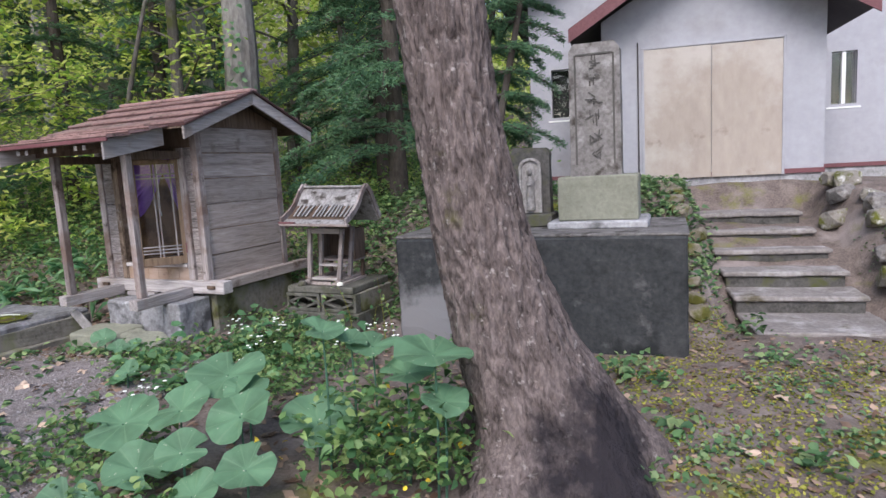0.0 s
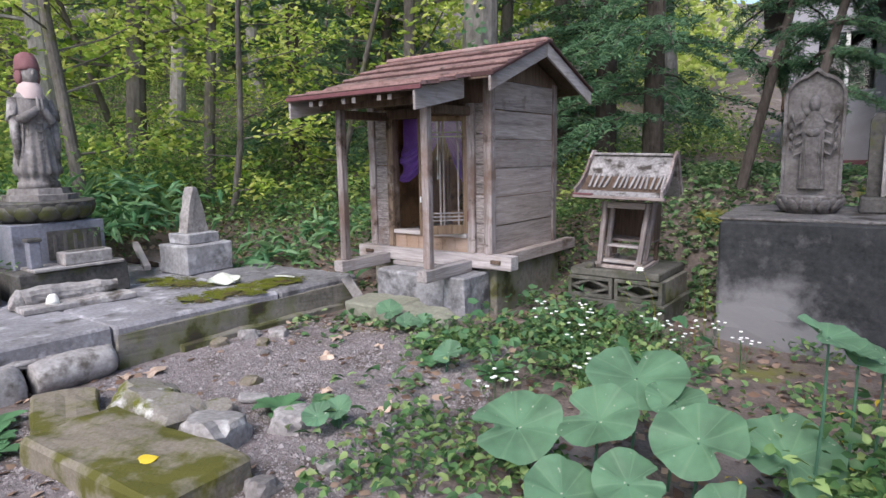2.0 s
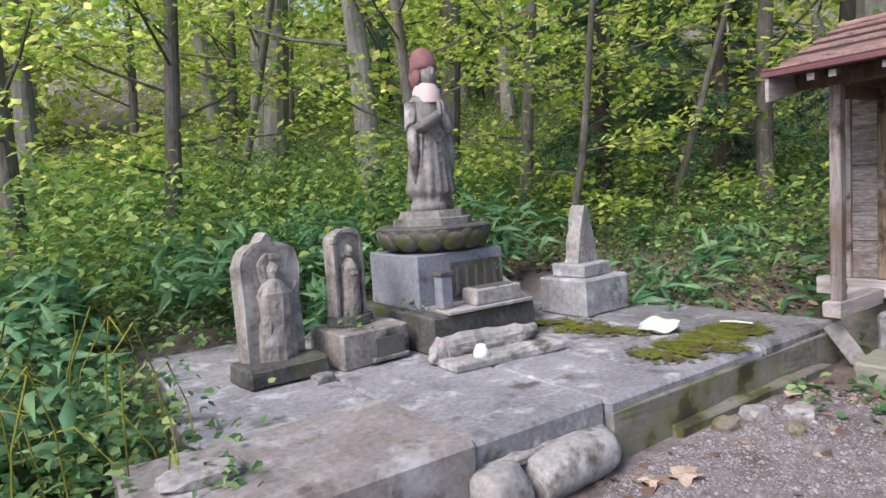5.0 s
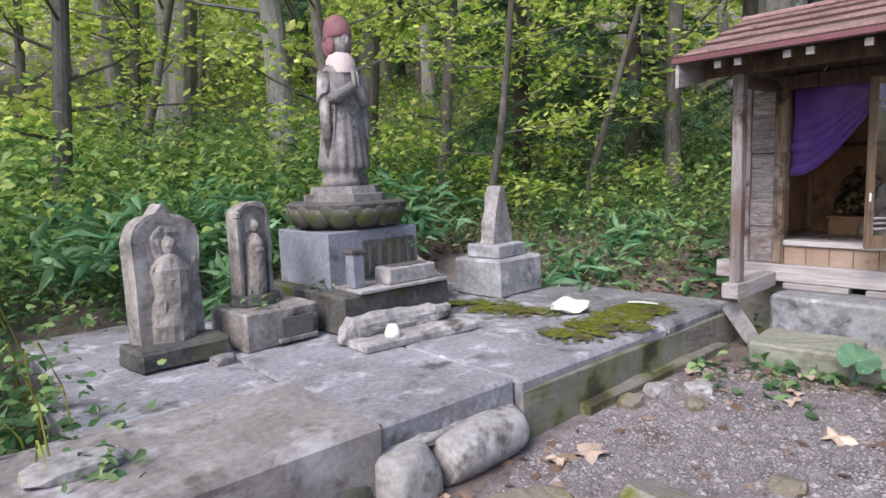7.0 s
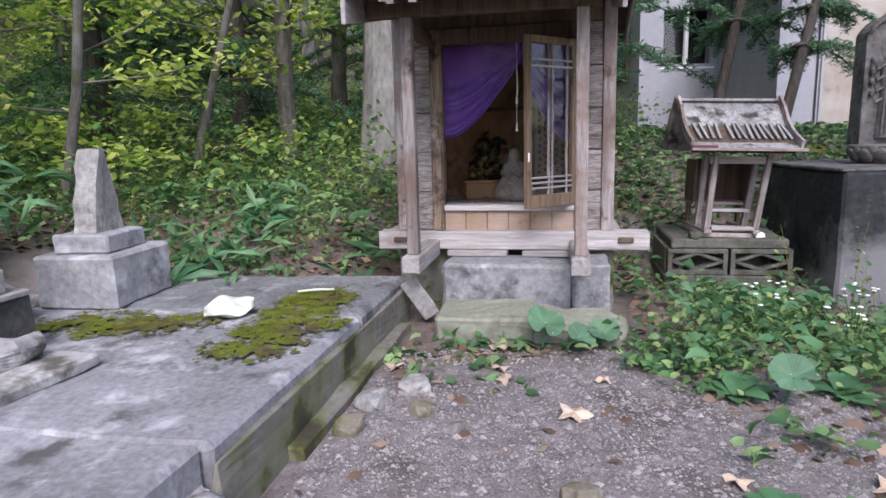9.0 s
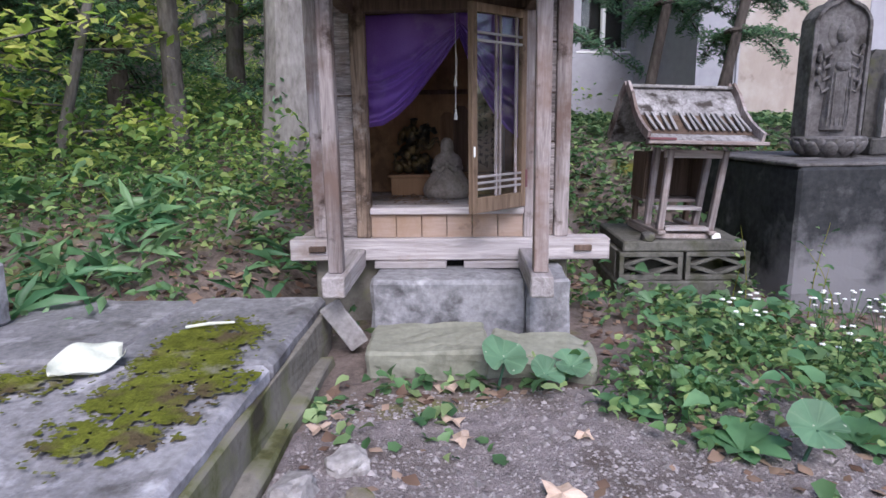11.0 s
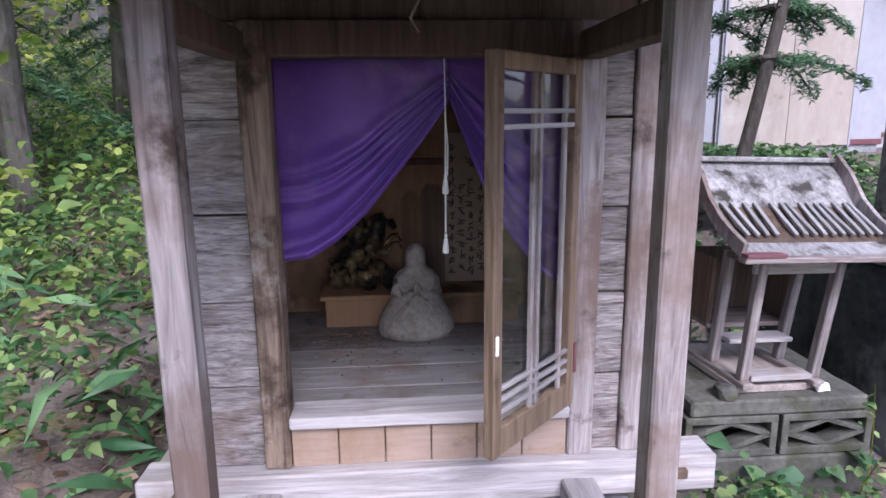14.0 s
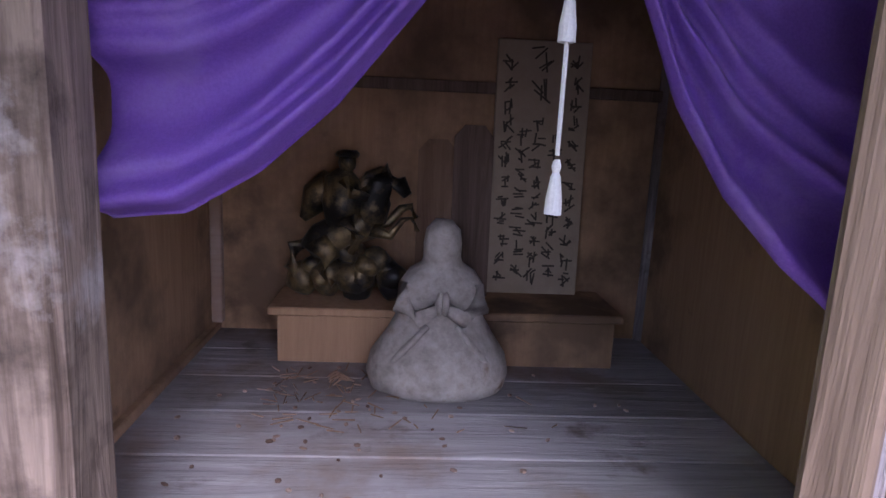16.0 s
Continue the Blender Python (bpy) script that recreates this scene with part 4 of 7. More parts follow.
def robed_statue(m):
    bm = lathe([(0, 0, 0, 0.21, 0.16), (0.055, 0, 0, 0.205, 0.155), (0.06, 0, 0, 0.185, 0.14), (0.11, 0, 0, 0.19, 0.145), (0.13, 0, 0, 0.228, 0.168), (0.17, 0, 0, 0.226, 0.166), (0.30, 0, 0, 0.205, 0.152), (0.50, 0, 0, 0.175, 0.135), (0.64, 0, 0, 0.185, 0.135),
                (0.76, 0, 0, 0.18, 0.125), (0.82, 0, 0, 0.13, 0.10), (0.86, 0, 0, 0.07, 0.07), (0.90, 0, -0.01, 0.06, 0.065)], 72)
    for v in bm.verts:
        a, z = math.atan2(v.co.y, v.co.x), v.co.z
        if 0.10 < z < 0.78:
            deep = 0.07 * (1 - z / 0.85) + 0.012
            f = 1 + deep * (abs(math.sin(6.5 * a + 2.0 * z)) - 0.55) + 0.5 * deep * math.sin(13 * a - 5 * z)
            v.co.x, v.co.y = v.co.x * f, v.co.y * f
    lathe([(0.885, 0, -0.02, 0.03, 0.04), (0.90, 0, -0.02, 0.065, 0.075), (0.95, 0, -0.02, 0.085, 0.095), (1.02, 0, -0.015, 0.09, 0.10), (1.08, 0, -0.01, 0.075, 0.085), (1.11, 0, -0.01, 0.03, 0.04)], 20, bm)
    blob(bm, (0, -0.115, 0.985), (0.014, 0.02, 0.026))
    for s in (-1, 1):
        tube([(s * 0.16, 0, 0.76), (s * 0.205, -0.03, 0.60), (s * 0.13, -0.13, 0.60), (s * 0.02, -0.19, 0.68)], [0.06, 0.062, 0.05, 0.03], 12, bm)
        tube([(s * 0.19, -0.02, 0.62), (s * 0.20, -0.05, 0.40), (s * 0.19, -0.05, 0.20)], [0.05, 0.045, 0.02], 10, bm)
        blob(bm, (s * 0.018, -0.20, 0.72), (0.016, 0.02, 0.065), (-12, 0, 0))
        blob(bm, (s * 0.09, -0.01, 0.98), (0.012, 0.02, 0.035))
        for k in range(4):
            tube([(s * (0.03 + 0.035 * k), -0.125 + 0.012 * k, 0.56), (s * (0.02 + 0.05 * k), -0.145 + 0.02 * k, 0.17 + 0.015 * k)], [0.010, 0.014], 6, bm)
    for k in range(5):
        z = 0.56 - 0.075 * k
        tube([(-0.10, -0.10, z + 0.05), (0, -0.145, z), (0.10, -0.11, z + 0.05)], [0.008, 0.012, 0.008], 6, bm)
    worn(bm, 0.005, 14, 2, 0)
    ob = put("robed_statue", bm, stone, m, "weathered grey stone statue of a robed monk, palms together", "statue", True)
    cap = lathe([(0, 0, 0.015, 0.112, 0.12), (0.02, 0, 0.012, 0.118, 0.126), (0.05, 0, 0.01, 0.112, 0.122), (0.10, 0, 0.01, 0.105, 0.112), (0.145, 0, 0.015, 0.08, 0.085), (0.17, 0, 0.02, 0.03, 0.035)], 24)
    blob(cap, (0, 0.075, -0.03), (0.108, 0.075, 0.115))
    for s in (-1, 1):
        blob(cap, (s * 0.088, 0.01, -0.03), (0.03, 0.055, 0.075))
    put("knit_cap", worn(cap, 0.006, 30, 1, 0), knit, m @ pose(0, -0.008, 1.005, -7), "dusty rose knitted cap on the statue", "hat", True)
    bib = lathe([(0, 0, -0.02, 0.125, 0.125), (0.035, 0, -0.015, 0.118, 0.12), (0.07, 0, -0.01, 0.09, 0.095), (0.085, 0, -0.01, 0.075, 0.08)], 24, close=False)
    for v in bib.verts:
        if v.co.y < -0.05 and v.co.z < 0.02:
            v.co.z -= 0.06
    put("bib", bib, bib_mat, m @ pose(0, 0, 0.83), "faded pink cloth bib round the statue's neck", "bib", True)


robed_statue(PLAT @ pose(0.28, 1.68, 1.105, 0, 0, 3) @ Matrix.Diagonal((0.74, 0.80, 0.91, 1)))
put("incense_box", slab(0.20, 0.56, 1.14, 1.29, 0.522, 0.62, 0.004, 2, 0.008, 3), stone_pale, PLAT, "small grey stone incense box on the shelf", "stone box")
# Dark plate painted as the shade inside the hollow box.
put("box_hollow", box(0.24, 0.52, 1.17, 1.26, 0.618, 0.626, 0.002), carve, PLAT, "dark plate for the shade in the incense box", "ash")
vase = thing("flower_post", "square blue-black stone flower post", "stone vase", PLAT @ pose(0.03, 1.24, 0.522))
part("post", box(-0.04, 0.04, -0.04, 0.04, 0, 0.20, 0.006), stone_blue, vase)
part("rim", box(-0.05, 0.05, -0.05, 0.05, 0.20, 0.225, 0.004), stone_dark, vase)
put("fallen_slab", slab(-0.34, 0.42, -0.13, 0.13, 0, 0.045, 0.012, 4, 0.008, 6), stone_pale, PLAT @ pose(0.12, 0.90, 0.264, 0, 0, -4), "thin broken grey slab lying on the platform", "stone slab")
put("broken_carving", worn(tube([(-0.30, 0, 0.05), (-0.2, 0, 0.06), (0, 0.01, 0.055), (0.2, 0, 0.055), (0.33, 0.01, 0.05)], [0.06, 0.07, 0.06, 0.062, 0.045], 12), 0.02, 12, 4, 2), stone_pale, PLAT @ pose(0.15, 0.98, 0.30, 0, 0, -5), "broken carved grey stone lying on its side", "broken stone")
put("broken_tip", rock(0.08, 0.06, 0.10, 5, 0.3), stone_pale, PLAT @ pose(-0.16, 1.02, 0.33, 0, 25, 0), "jagged broken stone end", "broken stone")
put("white_cup", lathe([(0, 0, 0, 0.045, 0.045), (0.03, 0, 0, 0.042, 0.042), (0.065, 0, 0, 0.026, 0.026), (0.07, 0, 0, 0.02, 0.02)], 20), white_paint, PLAT @ pose(-0.02, 0.84, 0.309), "small white upturned cup on the broken slab", "cup", True)
lf = bmesh.new()
bmesh.ops.create_grid(lf, x_segments=14, y_segments=8, size=0.5)
for v in lf.verts:
    x, y = v.co.x * 2, v.co.y * 2
    v.co = Vector((x * 0.13, y * 0.075 * math.sqrt(max(0.02, 1 - x * x)), 0.02 + 0.035 * y * y + 0.012 * math.sin(5 * x + 2 * y)))
bmesh.ops.solidify(lf, geom=lf.faces[:], thickness=0.003)
put("pale_dead_leaf", lf, ivory, PLAT @ pose(1.20, 0.60, 0.27, 25, 0, -30), "large pale curled dead leaf on the platform", "leaf", True)
put("stick", tube([(-0.09, 0, 0), (0, 0.005, 0.004), (0.1, 0, 0)], [0.006, 0.007, 0.005], 6), ivory, PLAT @ pose(1.62, 0.34, 0.292, 0, 0, -70), "pale peeled stick on the moss", "stick")

cone_base = put("stone_cube", slab(-0.25, 0.25, -0.22, 0.22, 0, 0.27, 0.010, 3, 0.014, 5), concrete, PLAT @ pose(1.48, 1.47, 0.262, 0, 0, 3), "pale grey concrete base block", "stone base")
put("stone_course", slab(-0.17, 0.17, -0.15, 0.15, 0, 0.10, 0.008, 4, 0.01, 4), concrete, PLAT @ pose(1.48, 1.48, 0.532, 0, 0, 6), "grey stone course under the pointed marker", "stone base")
cone = outline([(-0.12, 0), (0.12, 0), (0.075, 0.25), (0.03, 0.40), (0.012, 0.43), (-0.02, 0.425), (-0.075, 0.25)], -0.06, 0.06)
put("pointed_marker", worn(cone, 0.012, 8, 3, 4), stone_pale, PLAT @ pose(1.48, 1.48, 0.632, 0, 0, 6), "pale pointed rough stone marker on a square base", "stone marker")
put("beam_scrap", box(-0.45, 0.35, -0.03, 0.03, 0, 0.05, 0.004), wood_pale, PLAT @ pose(1.18, 1.95, 0.40, 0, -10, 70), "grey weathered timber lying behind the platform", "timber")
put("beam_scrap", box(-0.30, 0.30, -0.025, 0.025, 0, 0.045, 0.004), wood_dark, PLAT @ pose(1.15, 1.85, 0.33, 0, 14, 40), "dark broken timber lying behind the platform", "timber")

relief_stele("relief_stele_round", "weathered round-topped stele with seated figure in relief", PLAT @ pose(-0.44, 1.58, 0.49, 0, 0, 10), 0.20, 0.55, stone_brown, 12, False, 0.0, True, 1.3, 0.009)
sb = thing("cut_stone_block", "grey cut base stone with recessed panel", "stone base", PLAT @ pose(-0.42, 1.50, 0.262, 0, 0, 4))
part("block", slab(-0.225, 0.225, -0.20, 0.20, 0, 0.205, 0.006, 8, 0.01, 4), stone_brown, sb)
# Proud dark plate painted as a recess in shade.
part("recess", box(-0.02, 0.18, -0.212, -0.204, 0.04, 0.15, 0.002), carve, sb)
part("sill", box(-0.04, 0.20, -0.225, -0.19, 0.015, 0.04, 0.004), stone, sb)
put("oval_stone", lathe([(0, 0, 0, 0.15, 0.11), (0.05, 0, 0, 0.14, 0.10)], 20), stone_dark, PLAT @ pose(-0.44, 1.56, 0.472), "low oval stone seat under the stele", "stone base")
relief_stele("relief_stele_broad", "broad weathered stele with standing figure in relief, leaning back", PLAT @ pose(-0.93, 1.48, 0.30, -7, 3, 10), 0.35, 0.72, stone_brown, 15, False, 0.05, False, 1.45, 0.020)
put("foot_boulder", slab(-0.27, 0.27, -0.14, 0.16, 0, 0.12, 0.02, 9, 0.02, 4), stone_dark, PLAT @ pose(-0.93, 1.45, 0.255, 0, 0, 4) @ Matrix.Diagonal((0.85, 1, 1, 1)), "dark mossy rough foot of the broad stele", "stone base")
put("rock", rock(0.075, 0.05, 0.045, 7, 0.3), stone, PLAT @ pose(-0.80, 1.18, 0.285), "small rock in front of the broad stele", "rock")
put("flat_stone", rock(0.17, 0.10, 0.03, 4, 0.3), stone_pale, PLAT @ pose(-1.62, 0.35, 0.315), "flat pale broken stone on the mossy slab", "stone")

# ---- the little shrine ----
shrine = thing("small_shrine", "weathered grey timber shrine with red stepped roof and porch", "shrine", SHRINE)
U0, U1, V1 = -0.305, 1.04, 1.13


def plank_wall(name, material, a, b, y, z0, z1, n, seed, axis="u"):
    """Lapped horizontal boards, each its own piece."""
    h = (z1 - z0) / n
    rr = np.random.default_rng(seed)
    for k in range(n):
        t = 0.006 * (k % 2)
        j = rr.uniform(-0.003, 0.003)
        if axis == "u":
            bm = box(a, b, y - t - 0.010, y + 0.012, z0 + k * h + 0.003, z0 + (k + 1) * h - 0.002 + j, 0.003)
        else:
            bm = box(y - 0.012, y + t + 0.010, a, b, z0 + k * h + 0.003, z0 + (k + 1) * h - 0.002 + j, 0.003)
        part(name, bm, material, shrine)


part("foundation", slab(-0.32, 1.05, 0.02, 1.16, -0.25, 0.37, 0.008, 1, 0.012, 6), concrete_mossy, shrine, "stained concrete foundation")
part("front_sill", worn(box(-0.43, 1.25, -0.075, 0.045, 0.375, 0.49, 0.006), 0.003, 10, 1, 3), wood_pale, shrine)
part("side_sill", worn(box(1.0, 1.10, 0.046, 1.42, 0.38, 0.48, 0.006), 0.003, 10, 2, 3), wood_v, shrine)
part("side_sill", worn(box(-0.41, -0.31, 0.046, 1.35, 0.38, 0.48, 0.006), 0.003, 10, 3, 3), wood_v, shrine)
for u in (-0.28, 1.11):
    part("wedge", box(u - 0.045, u + 0.045, -0.095, -0.075, 0.425, 0.455, 0.003), wood_dark, shrine)
for u in (-0.075, 0.828):
    part("porch_beam", worn(box(u - 0.05, u + 0.05, -0.69, -0.076, 0.345, 0.44, 0.006), 0.004, 12, u, 3), wood_pale_v, shrine)
    part("porch_post", worn(box(u - 0.032, u + 0.032, -0.625, -0.561, 0.44, 1.69, 0.005), 0.002, 10, u, 4), wood_z, shrine)
part("step_block", slab(0.03, 0.80, -0.34, -0.02, -0.02, 0.332, 0.010, 2, 0.02, 6), step_grey, shrine, "grey concrete step with dark stains")
part("side_block", slab(0.80, 1.0, -0.38, 0.0, -0.05, 0.345, 0.012, 4, 0.012, 5), step_grey, shrine)
part("under_rail", worn(box(0.02, 0.40, -0.10, 0.0, 0.335, 0.373, 0.004), 0.003, 10, 5, 2), wood_pale, shrine)
part("under_rail", worn(box(0.49, 0.80, -0.10, 0.0, 0.335, 0.372, 0.004), 0.003, 10, 6, 2), wood_pale, shrine)
# Black plate paints the shaded gap between the rails.
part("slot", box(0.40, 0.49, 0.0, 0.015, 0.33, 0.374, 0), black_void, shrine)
for u0, u1 in ((U0, U0 + 0.075), (U1 - 0.075, U1)):
    part("corner_post", worn(box(u0, u1, -0.03, 0.045, 0.49, 1.93, 0.005), 0.002, 10, u0, 4), wood_z, shrine)
    part("corner_post", worn(box(u0, u1, V1 - 0.07, V1, 0.48, 1.93, 0.005), 0.002, 10, u0 + 3, 4), wood_z, shrine)
part("door_jamb", worn(box(-0.075, 0.0, -0.04, 0.05, 0.49, 1.72, 0.005), 0.003, 10, 7, 4), jamb_wood, shrine, "brown door jamb worn pale at the foot")
part("door_jamb", worn(box(0.805, 0.88, -0.04, 0.05, 0.49, 1.72, 0.005), 0.003, 10, 8, 4), wood_z, shrine)
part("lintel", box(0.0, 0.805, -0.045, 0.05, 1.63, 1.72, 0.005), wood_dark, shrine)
part("threshold", worn(box(0.0, 0.805, -0.055, 0.06, 0.615, 0.652, 0.005), 0.003, 14, 9, 4), wood_pale, shrine)
for k in range(6):
    part("apron_board", box(0.0 + k * 0.134 + 0.002, 0.134 + k * 0.134 - 0.001, -0.030, 0.02, 0.49, 0.615, 0.003), plinth_wood, shrine)
plank_wall("wall_board", board_wood, U0 + 0.076, -0.076, 0.0, 0.49, 1.72, 5, 1)
plank_wall("wall_board", board_wood, 0.881, U1 - 0.076, 0.0, 0.49, 1.72, 5, 2)
part("upper_board", box(U0 + 0.076, U1 - 0.076, -0.012, 0.02, 1.722, 1.95, 0.003), wood_dark, shrine)
plank_wall("side_board", wood_v, 0.046, V1 - 0.071, U1 - 0.03, 0.48, 1.90, 6, 3, "v")
plank_wall("side_board", wood_v, 0.046, V1 - 0.071, U0 + 0.03, 0.48, 1.90, 7, 4, "v")
plank_wall("back_board", wood_u, U0 + 0.076, U1 - 0.076, V1 - 0.02, 0.48, 1.90, 7, 5)
# gable end above the boards
for u in (U0 + 0.03, U1 - 0.03):
    g = bmesh.new()
    pts = [(0.0, 1.90), (V1, 1.90), (V1, 1.96), (0.563, 2.17), (0.0, 1.96)]
    a = [g.verts.new((u - 0.012, v, z)) for v, z in pts]
    b = [g.verts.new((u + 0.012, v, z)) for v, z in pts]
    g.faces.new(a), g.faces.new(list(reversed(b)))
    for k in range(5):
        g.faces.new((a[(k + 1) % 5], a[k], b[k], b[(k + 1) % 5]))
    part("gable_board", g, wood_dark, shrine)
# roof: stepped sheet courses on the slopes
RIDGE, KNEE, EAVE, REAR = (0.563, 2.235), (-0.33, 1.89), (-0.93, 1.772), (1.456, 1.885)


def along(a, b, f):
    return (a[0] + (b[0] - a[0]) * f, a[1] + (b[1] - a[1]) * f)


def course(u0, u1, a, b, lift, name="roof_course", material=None, thick=0.030):
    bm = bmesh.new()
    (va, za), (vb, zb) = a, b
    pts = [(va, za + 0.004), (vb, zb + lift), (vb, zb + lift - thick), (va, za - 0.006)]
    r0 = [bm.verts.new((u0, v, z)) for v, z in pts]
    r1 = [bm.verts.new((u1, v, z)) for v, z in pts]
    bm.faces.new(r0), bm.faces.new(list(reversed(r1)))
    for k in range(4):
        bm.faces.new((r0[(k + 1) % 4], r0[k], r1[k], r1[(k + 1) % 4]))
    bmesh.ops.subdivide_edges(bm, edges=[e for e in bm.edges if abs(e.verts[0].co.x - e.verts[1].co.x) > 0.5], cuts=36)
    for v in bm.verts:
        v.co.z += 0.006 * noise.noise(Vector((v.co.x * 2.5, v.co.y * 6, lift * 50))) + 0.005 * noise.noise(Vector((v.co.x * 11, v.co.y * 9, 3)))
    bmesh.ops.recalc_face_normals(bm, faces=bm.faces[:])
    # Dark strip stands in for the shade under each lap.
    part("lap_edge", box(u0 + 0.001, u1 - 0.001, vb - 0.004, vb + 0.004, zb + lift - thick - 0.016, zb + lift - 0.013, 0.001), trim_and_lap_shade, shrine)
    return part(name, bm, material or roof_red, shrine)


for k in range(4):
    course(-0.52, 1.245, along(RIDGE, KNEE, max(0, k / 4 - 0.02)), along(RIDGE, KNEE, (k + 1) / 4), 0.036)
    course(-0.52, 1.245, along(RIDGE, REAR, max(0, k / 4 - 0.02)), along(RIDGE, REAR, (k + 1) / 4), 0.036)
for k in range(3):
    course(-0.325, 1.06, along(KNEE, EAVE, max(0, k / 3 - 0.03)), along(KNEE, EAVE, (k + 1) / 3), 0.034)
part("ridge_cap", box(-0.53, 1.255, 0.50, 0.626, 2.222, 2.262, 0.012), roof_red, shrine)
for a, b, u0, u1 in ((RIDGE, KNEE, -0.50, 1.21), (RIDGE, REAR, -0.50, 1.21), (KNEE, EAVE, -0.29, 0.985)):
    bm = bmesh.new()
    pts = [(a[0], a[1] - 0.010), (b[0], b[1] - 0.010), (b[0], b[1] - 0.026), (a[0], a[1] - 0.026)]
    r0 = [bm.verts.new((u0, v, z)) for v, z in pts]
    r1 = [bm.verts.new((u1, v, z)) for v, z in pts]
    bm.faces.new(r0), bm.faces.new(list(reversed(r1)))
    for k in range(4):
        bm.faces.new((r0[(k + 1) % 4], r0[k], r1[k], r1[(k + 1) % 4]))
    part("roof_deck", bm, wood_dark, shrine)


def barge(u, a, b, h, material=wood_pale_v, drop=0.008):
    bm = bmesh.new()
    pts = [(a[0], a[1] - drop), (b[0], b[1] - drop), (b[0], b[1] - drop - h), (a[0], a[1] - drop - h)]
    r0 = [bm.verts.new((u, v, z)) for v, z in pts]
    r1 = [bm.verts.new((u + 0.022, v, z)) for v, z in pts]
    bm.faces.new(r0), bm.faces.new(list(reversed(r1)))
    for k in range(4):
        bm.faces.new((r0[(k + 1) % 4], r0[k], r1[k], r1[(k + 1) % 4]))
    bmesh.ops.recalc_face_normals(bm, faces=bm.faces[:])
    bmesh.ops.bevel(bm, geom=bm.edges[:], offset=0.003, segments=1, affect="EDGES")
    part("bargeboard", bm, material, shrine)


for u in (1.212, -0.522):
    barge(u, RIDGE, KNEE, 0.115)
    barge(u, RIDGE, REAR, 0.115)
for u in (0.985, -0.315):
    barge(u, along(KNEE, EAVE, 0.02), EAVE, 0.15)
part("eave_trim", box(-0.33, 1.065, -0.945, -0.925, 1.752, 1.782, 0.003), fascia, shrine, "maroon trim along the eave")
for u in (1.236, -0.53):
    barge(u, RIDGE, KNEE, 0.022, trim_and_lap_shade, -0.012)
    barge(u, RIDGE, REAR, 0.022, trim_and_lap_shade, -0.012)
for u in (-0.10, 0.01, 0.26, 0.37, 0.625, 0.727):
    bm = bmesh.new()
    a, b = (0.0, 1.95), (-0.895, 1.742)
    pts = [(a[0], a[1]), (b[0], b[1]), (b[0], b[1] - 0.042), (a[0], a[1] - 0.042)]
    r0 = [bm.verts.new((u, v, z)) for v, z in pts]
    r1 = [bm.verts.new((u + 0.040, v, z)) for v, z in pts]
    bm.faces.new(r0), bm.faces.new(list(reversed(r1)))
    for j in range(4):
        bm.faces.new((r0[(j + 1) % 4], r0[j], r1[j], r1[(j + 1) % 4]))
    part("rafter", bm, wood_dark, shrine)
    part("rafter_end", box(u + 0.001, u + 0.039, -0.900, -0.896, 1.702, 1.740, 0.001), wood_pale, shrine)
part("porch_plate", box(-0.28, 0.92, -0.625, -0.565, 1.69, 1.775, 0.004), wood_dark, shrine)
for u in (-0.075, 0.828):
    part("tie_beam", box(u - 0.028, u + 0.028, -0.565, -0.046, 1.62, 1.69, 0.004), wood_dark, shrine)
# inside
for k in range(6):
    part("floorboard", worn(box(-0.225, 0.98, 0.062 + k * 0.172, 0.062 + (k + 1) * 0.172 - 0.003, 0.588, 0.613, 0.002), 0.0015, 12, k, 3), floor_wood, shrine)
for u0, u1 in ((-0.225, -0.205), (0.985, 1.0)):
    part("inner_wall", box(u0, u1, 0.062, 1.08, 0.60, 1.88, 0.002), plywood, shrine)
part("inner_wall", box(-0.205, 0.985, 1.075, 1.095, 0.60, 1.88, 0.002), plywood, shrine)
part("inner_ceiling", box(-0.225, 1.0, 0.02, 1.095, 1.882, 1.90, 0), plywood, shrine)
part("floor_batten", box(-0.205, -0.185, 0.062, 1.075, 0.613, 0.635, 0.003), plywood, shrine)
part("corner_batten", box(-0.205, -0.175, 1.05, 1.075, 0.635, 1.88, 0.003), plinth_wood, shrine)
part("wall_rail", box(-0.20, 0.98, 1.06, 1.075, 1.27, 1.30, 0.003), wood_dark, shrine)
# the open lattice door
leaf = part("door", box(-0.40, -0.365, -0.016, 0.016, 0, 0.965, 0.003), door_wood, shrine, "glazed lattice door standing open")
leaf.matrix_basis = pose(0.803, -0.030, 0.655, 0, 0, 46.2)
part("stile", box(-0.035, 0.0, -0.016, 0.016, 0, 0.965, 0.003), door_wood, leaf)
part("rail", box(-0.365, -0.035, -0.014, 0.014, 0.0, 0.075, 0.003), door_wood, leaf)
part("rail", box(-0.365, -0.035, -0.014, 0.014, 0.925, 0.965, 0.003), door_wood, leaf)
for x in (-0.225, -0.195, -0.075):
    part("muntin", box(x - 0.007, x + 0.007, -0.012, 0.0, 0.075, 0.925, 0.002), wood_z, leaf)
for z in (0.115, 0.145, 0.175, 0.80, 0.835):
    part("lattice_bar", box(-0.365, -0.035, -0.014, -0.002, z - 0.006, z + 0.006, 0.002), wood_pale, leaf)
gl = part("pane", box(-0.365, -0.035, 0.004, 0.007, 0.075, 0.925, 0), pane_mat, leaf)
gl.visible_shadow = False
part("latch", box(-0.397, -0.385, -0.022, -0.015, 0.27, 0.32, 0.003), vinyl, leaf, "white cord latch")
part("hinge", box(-0.006, 0.006, -0.022, -0.014, 0.10, 0.19, 0.002), fascia, leaf)
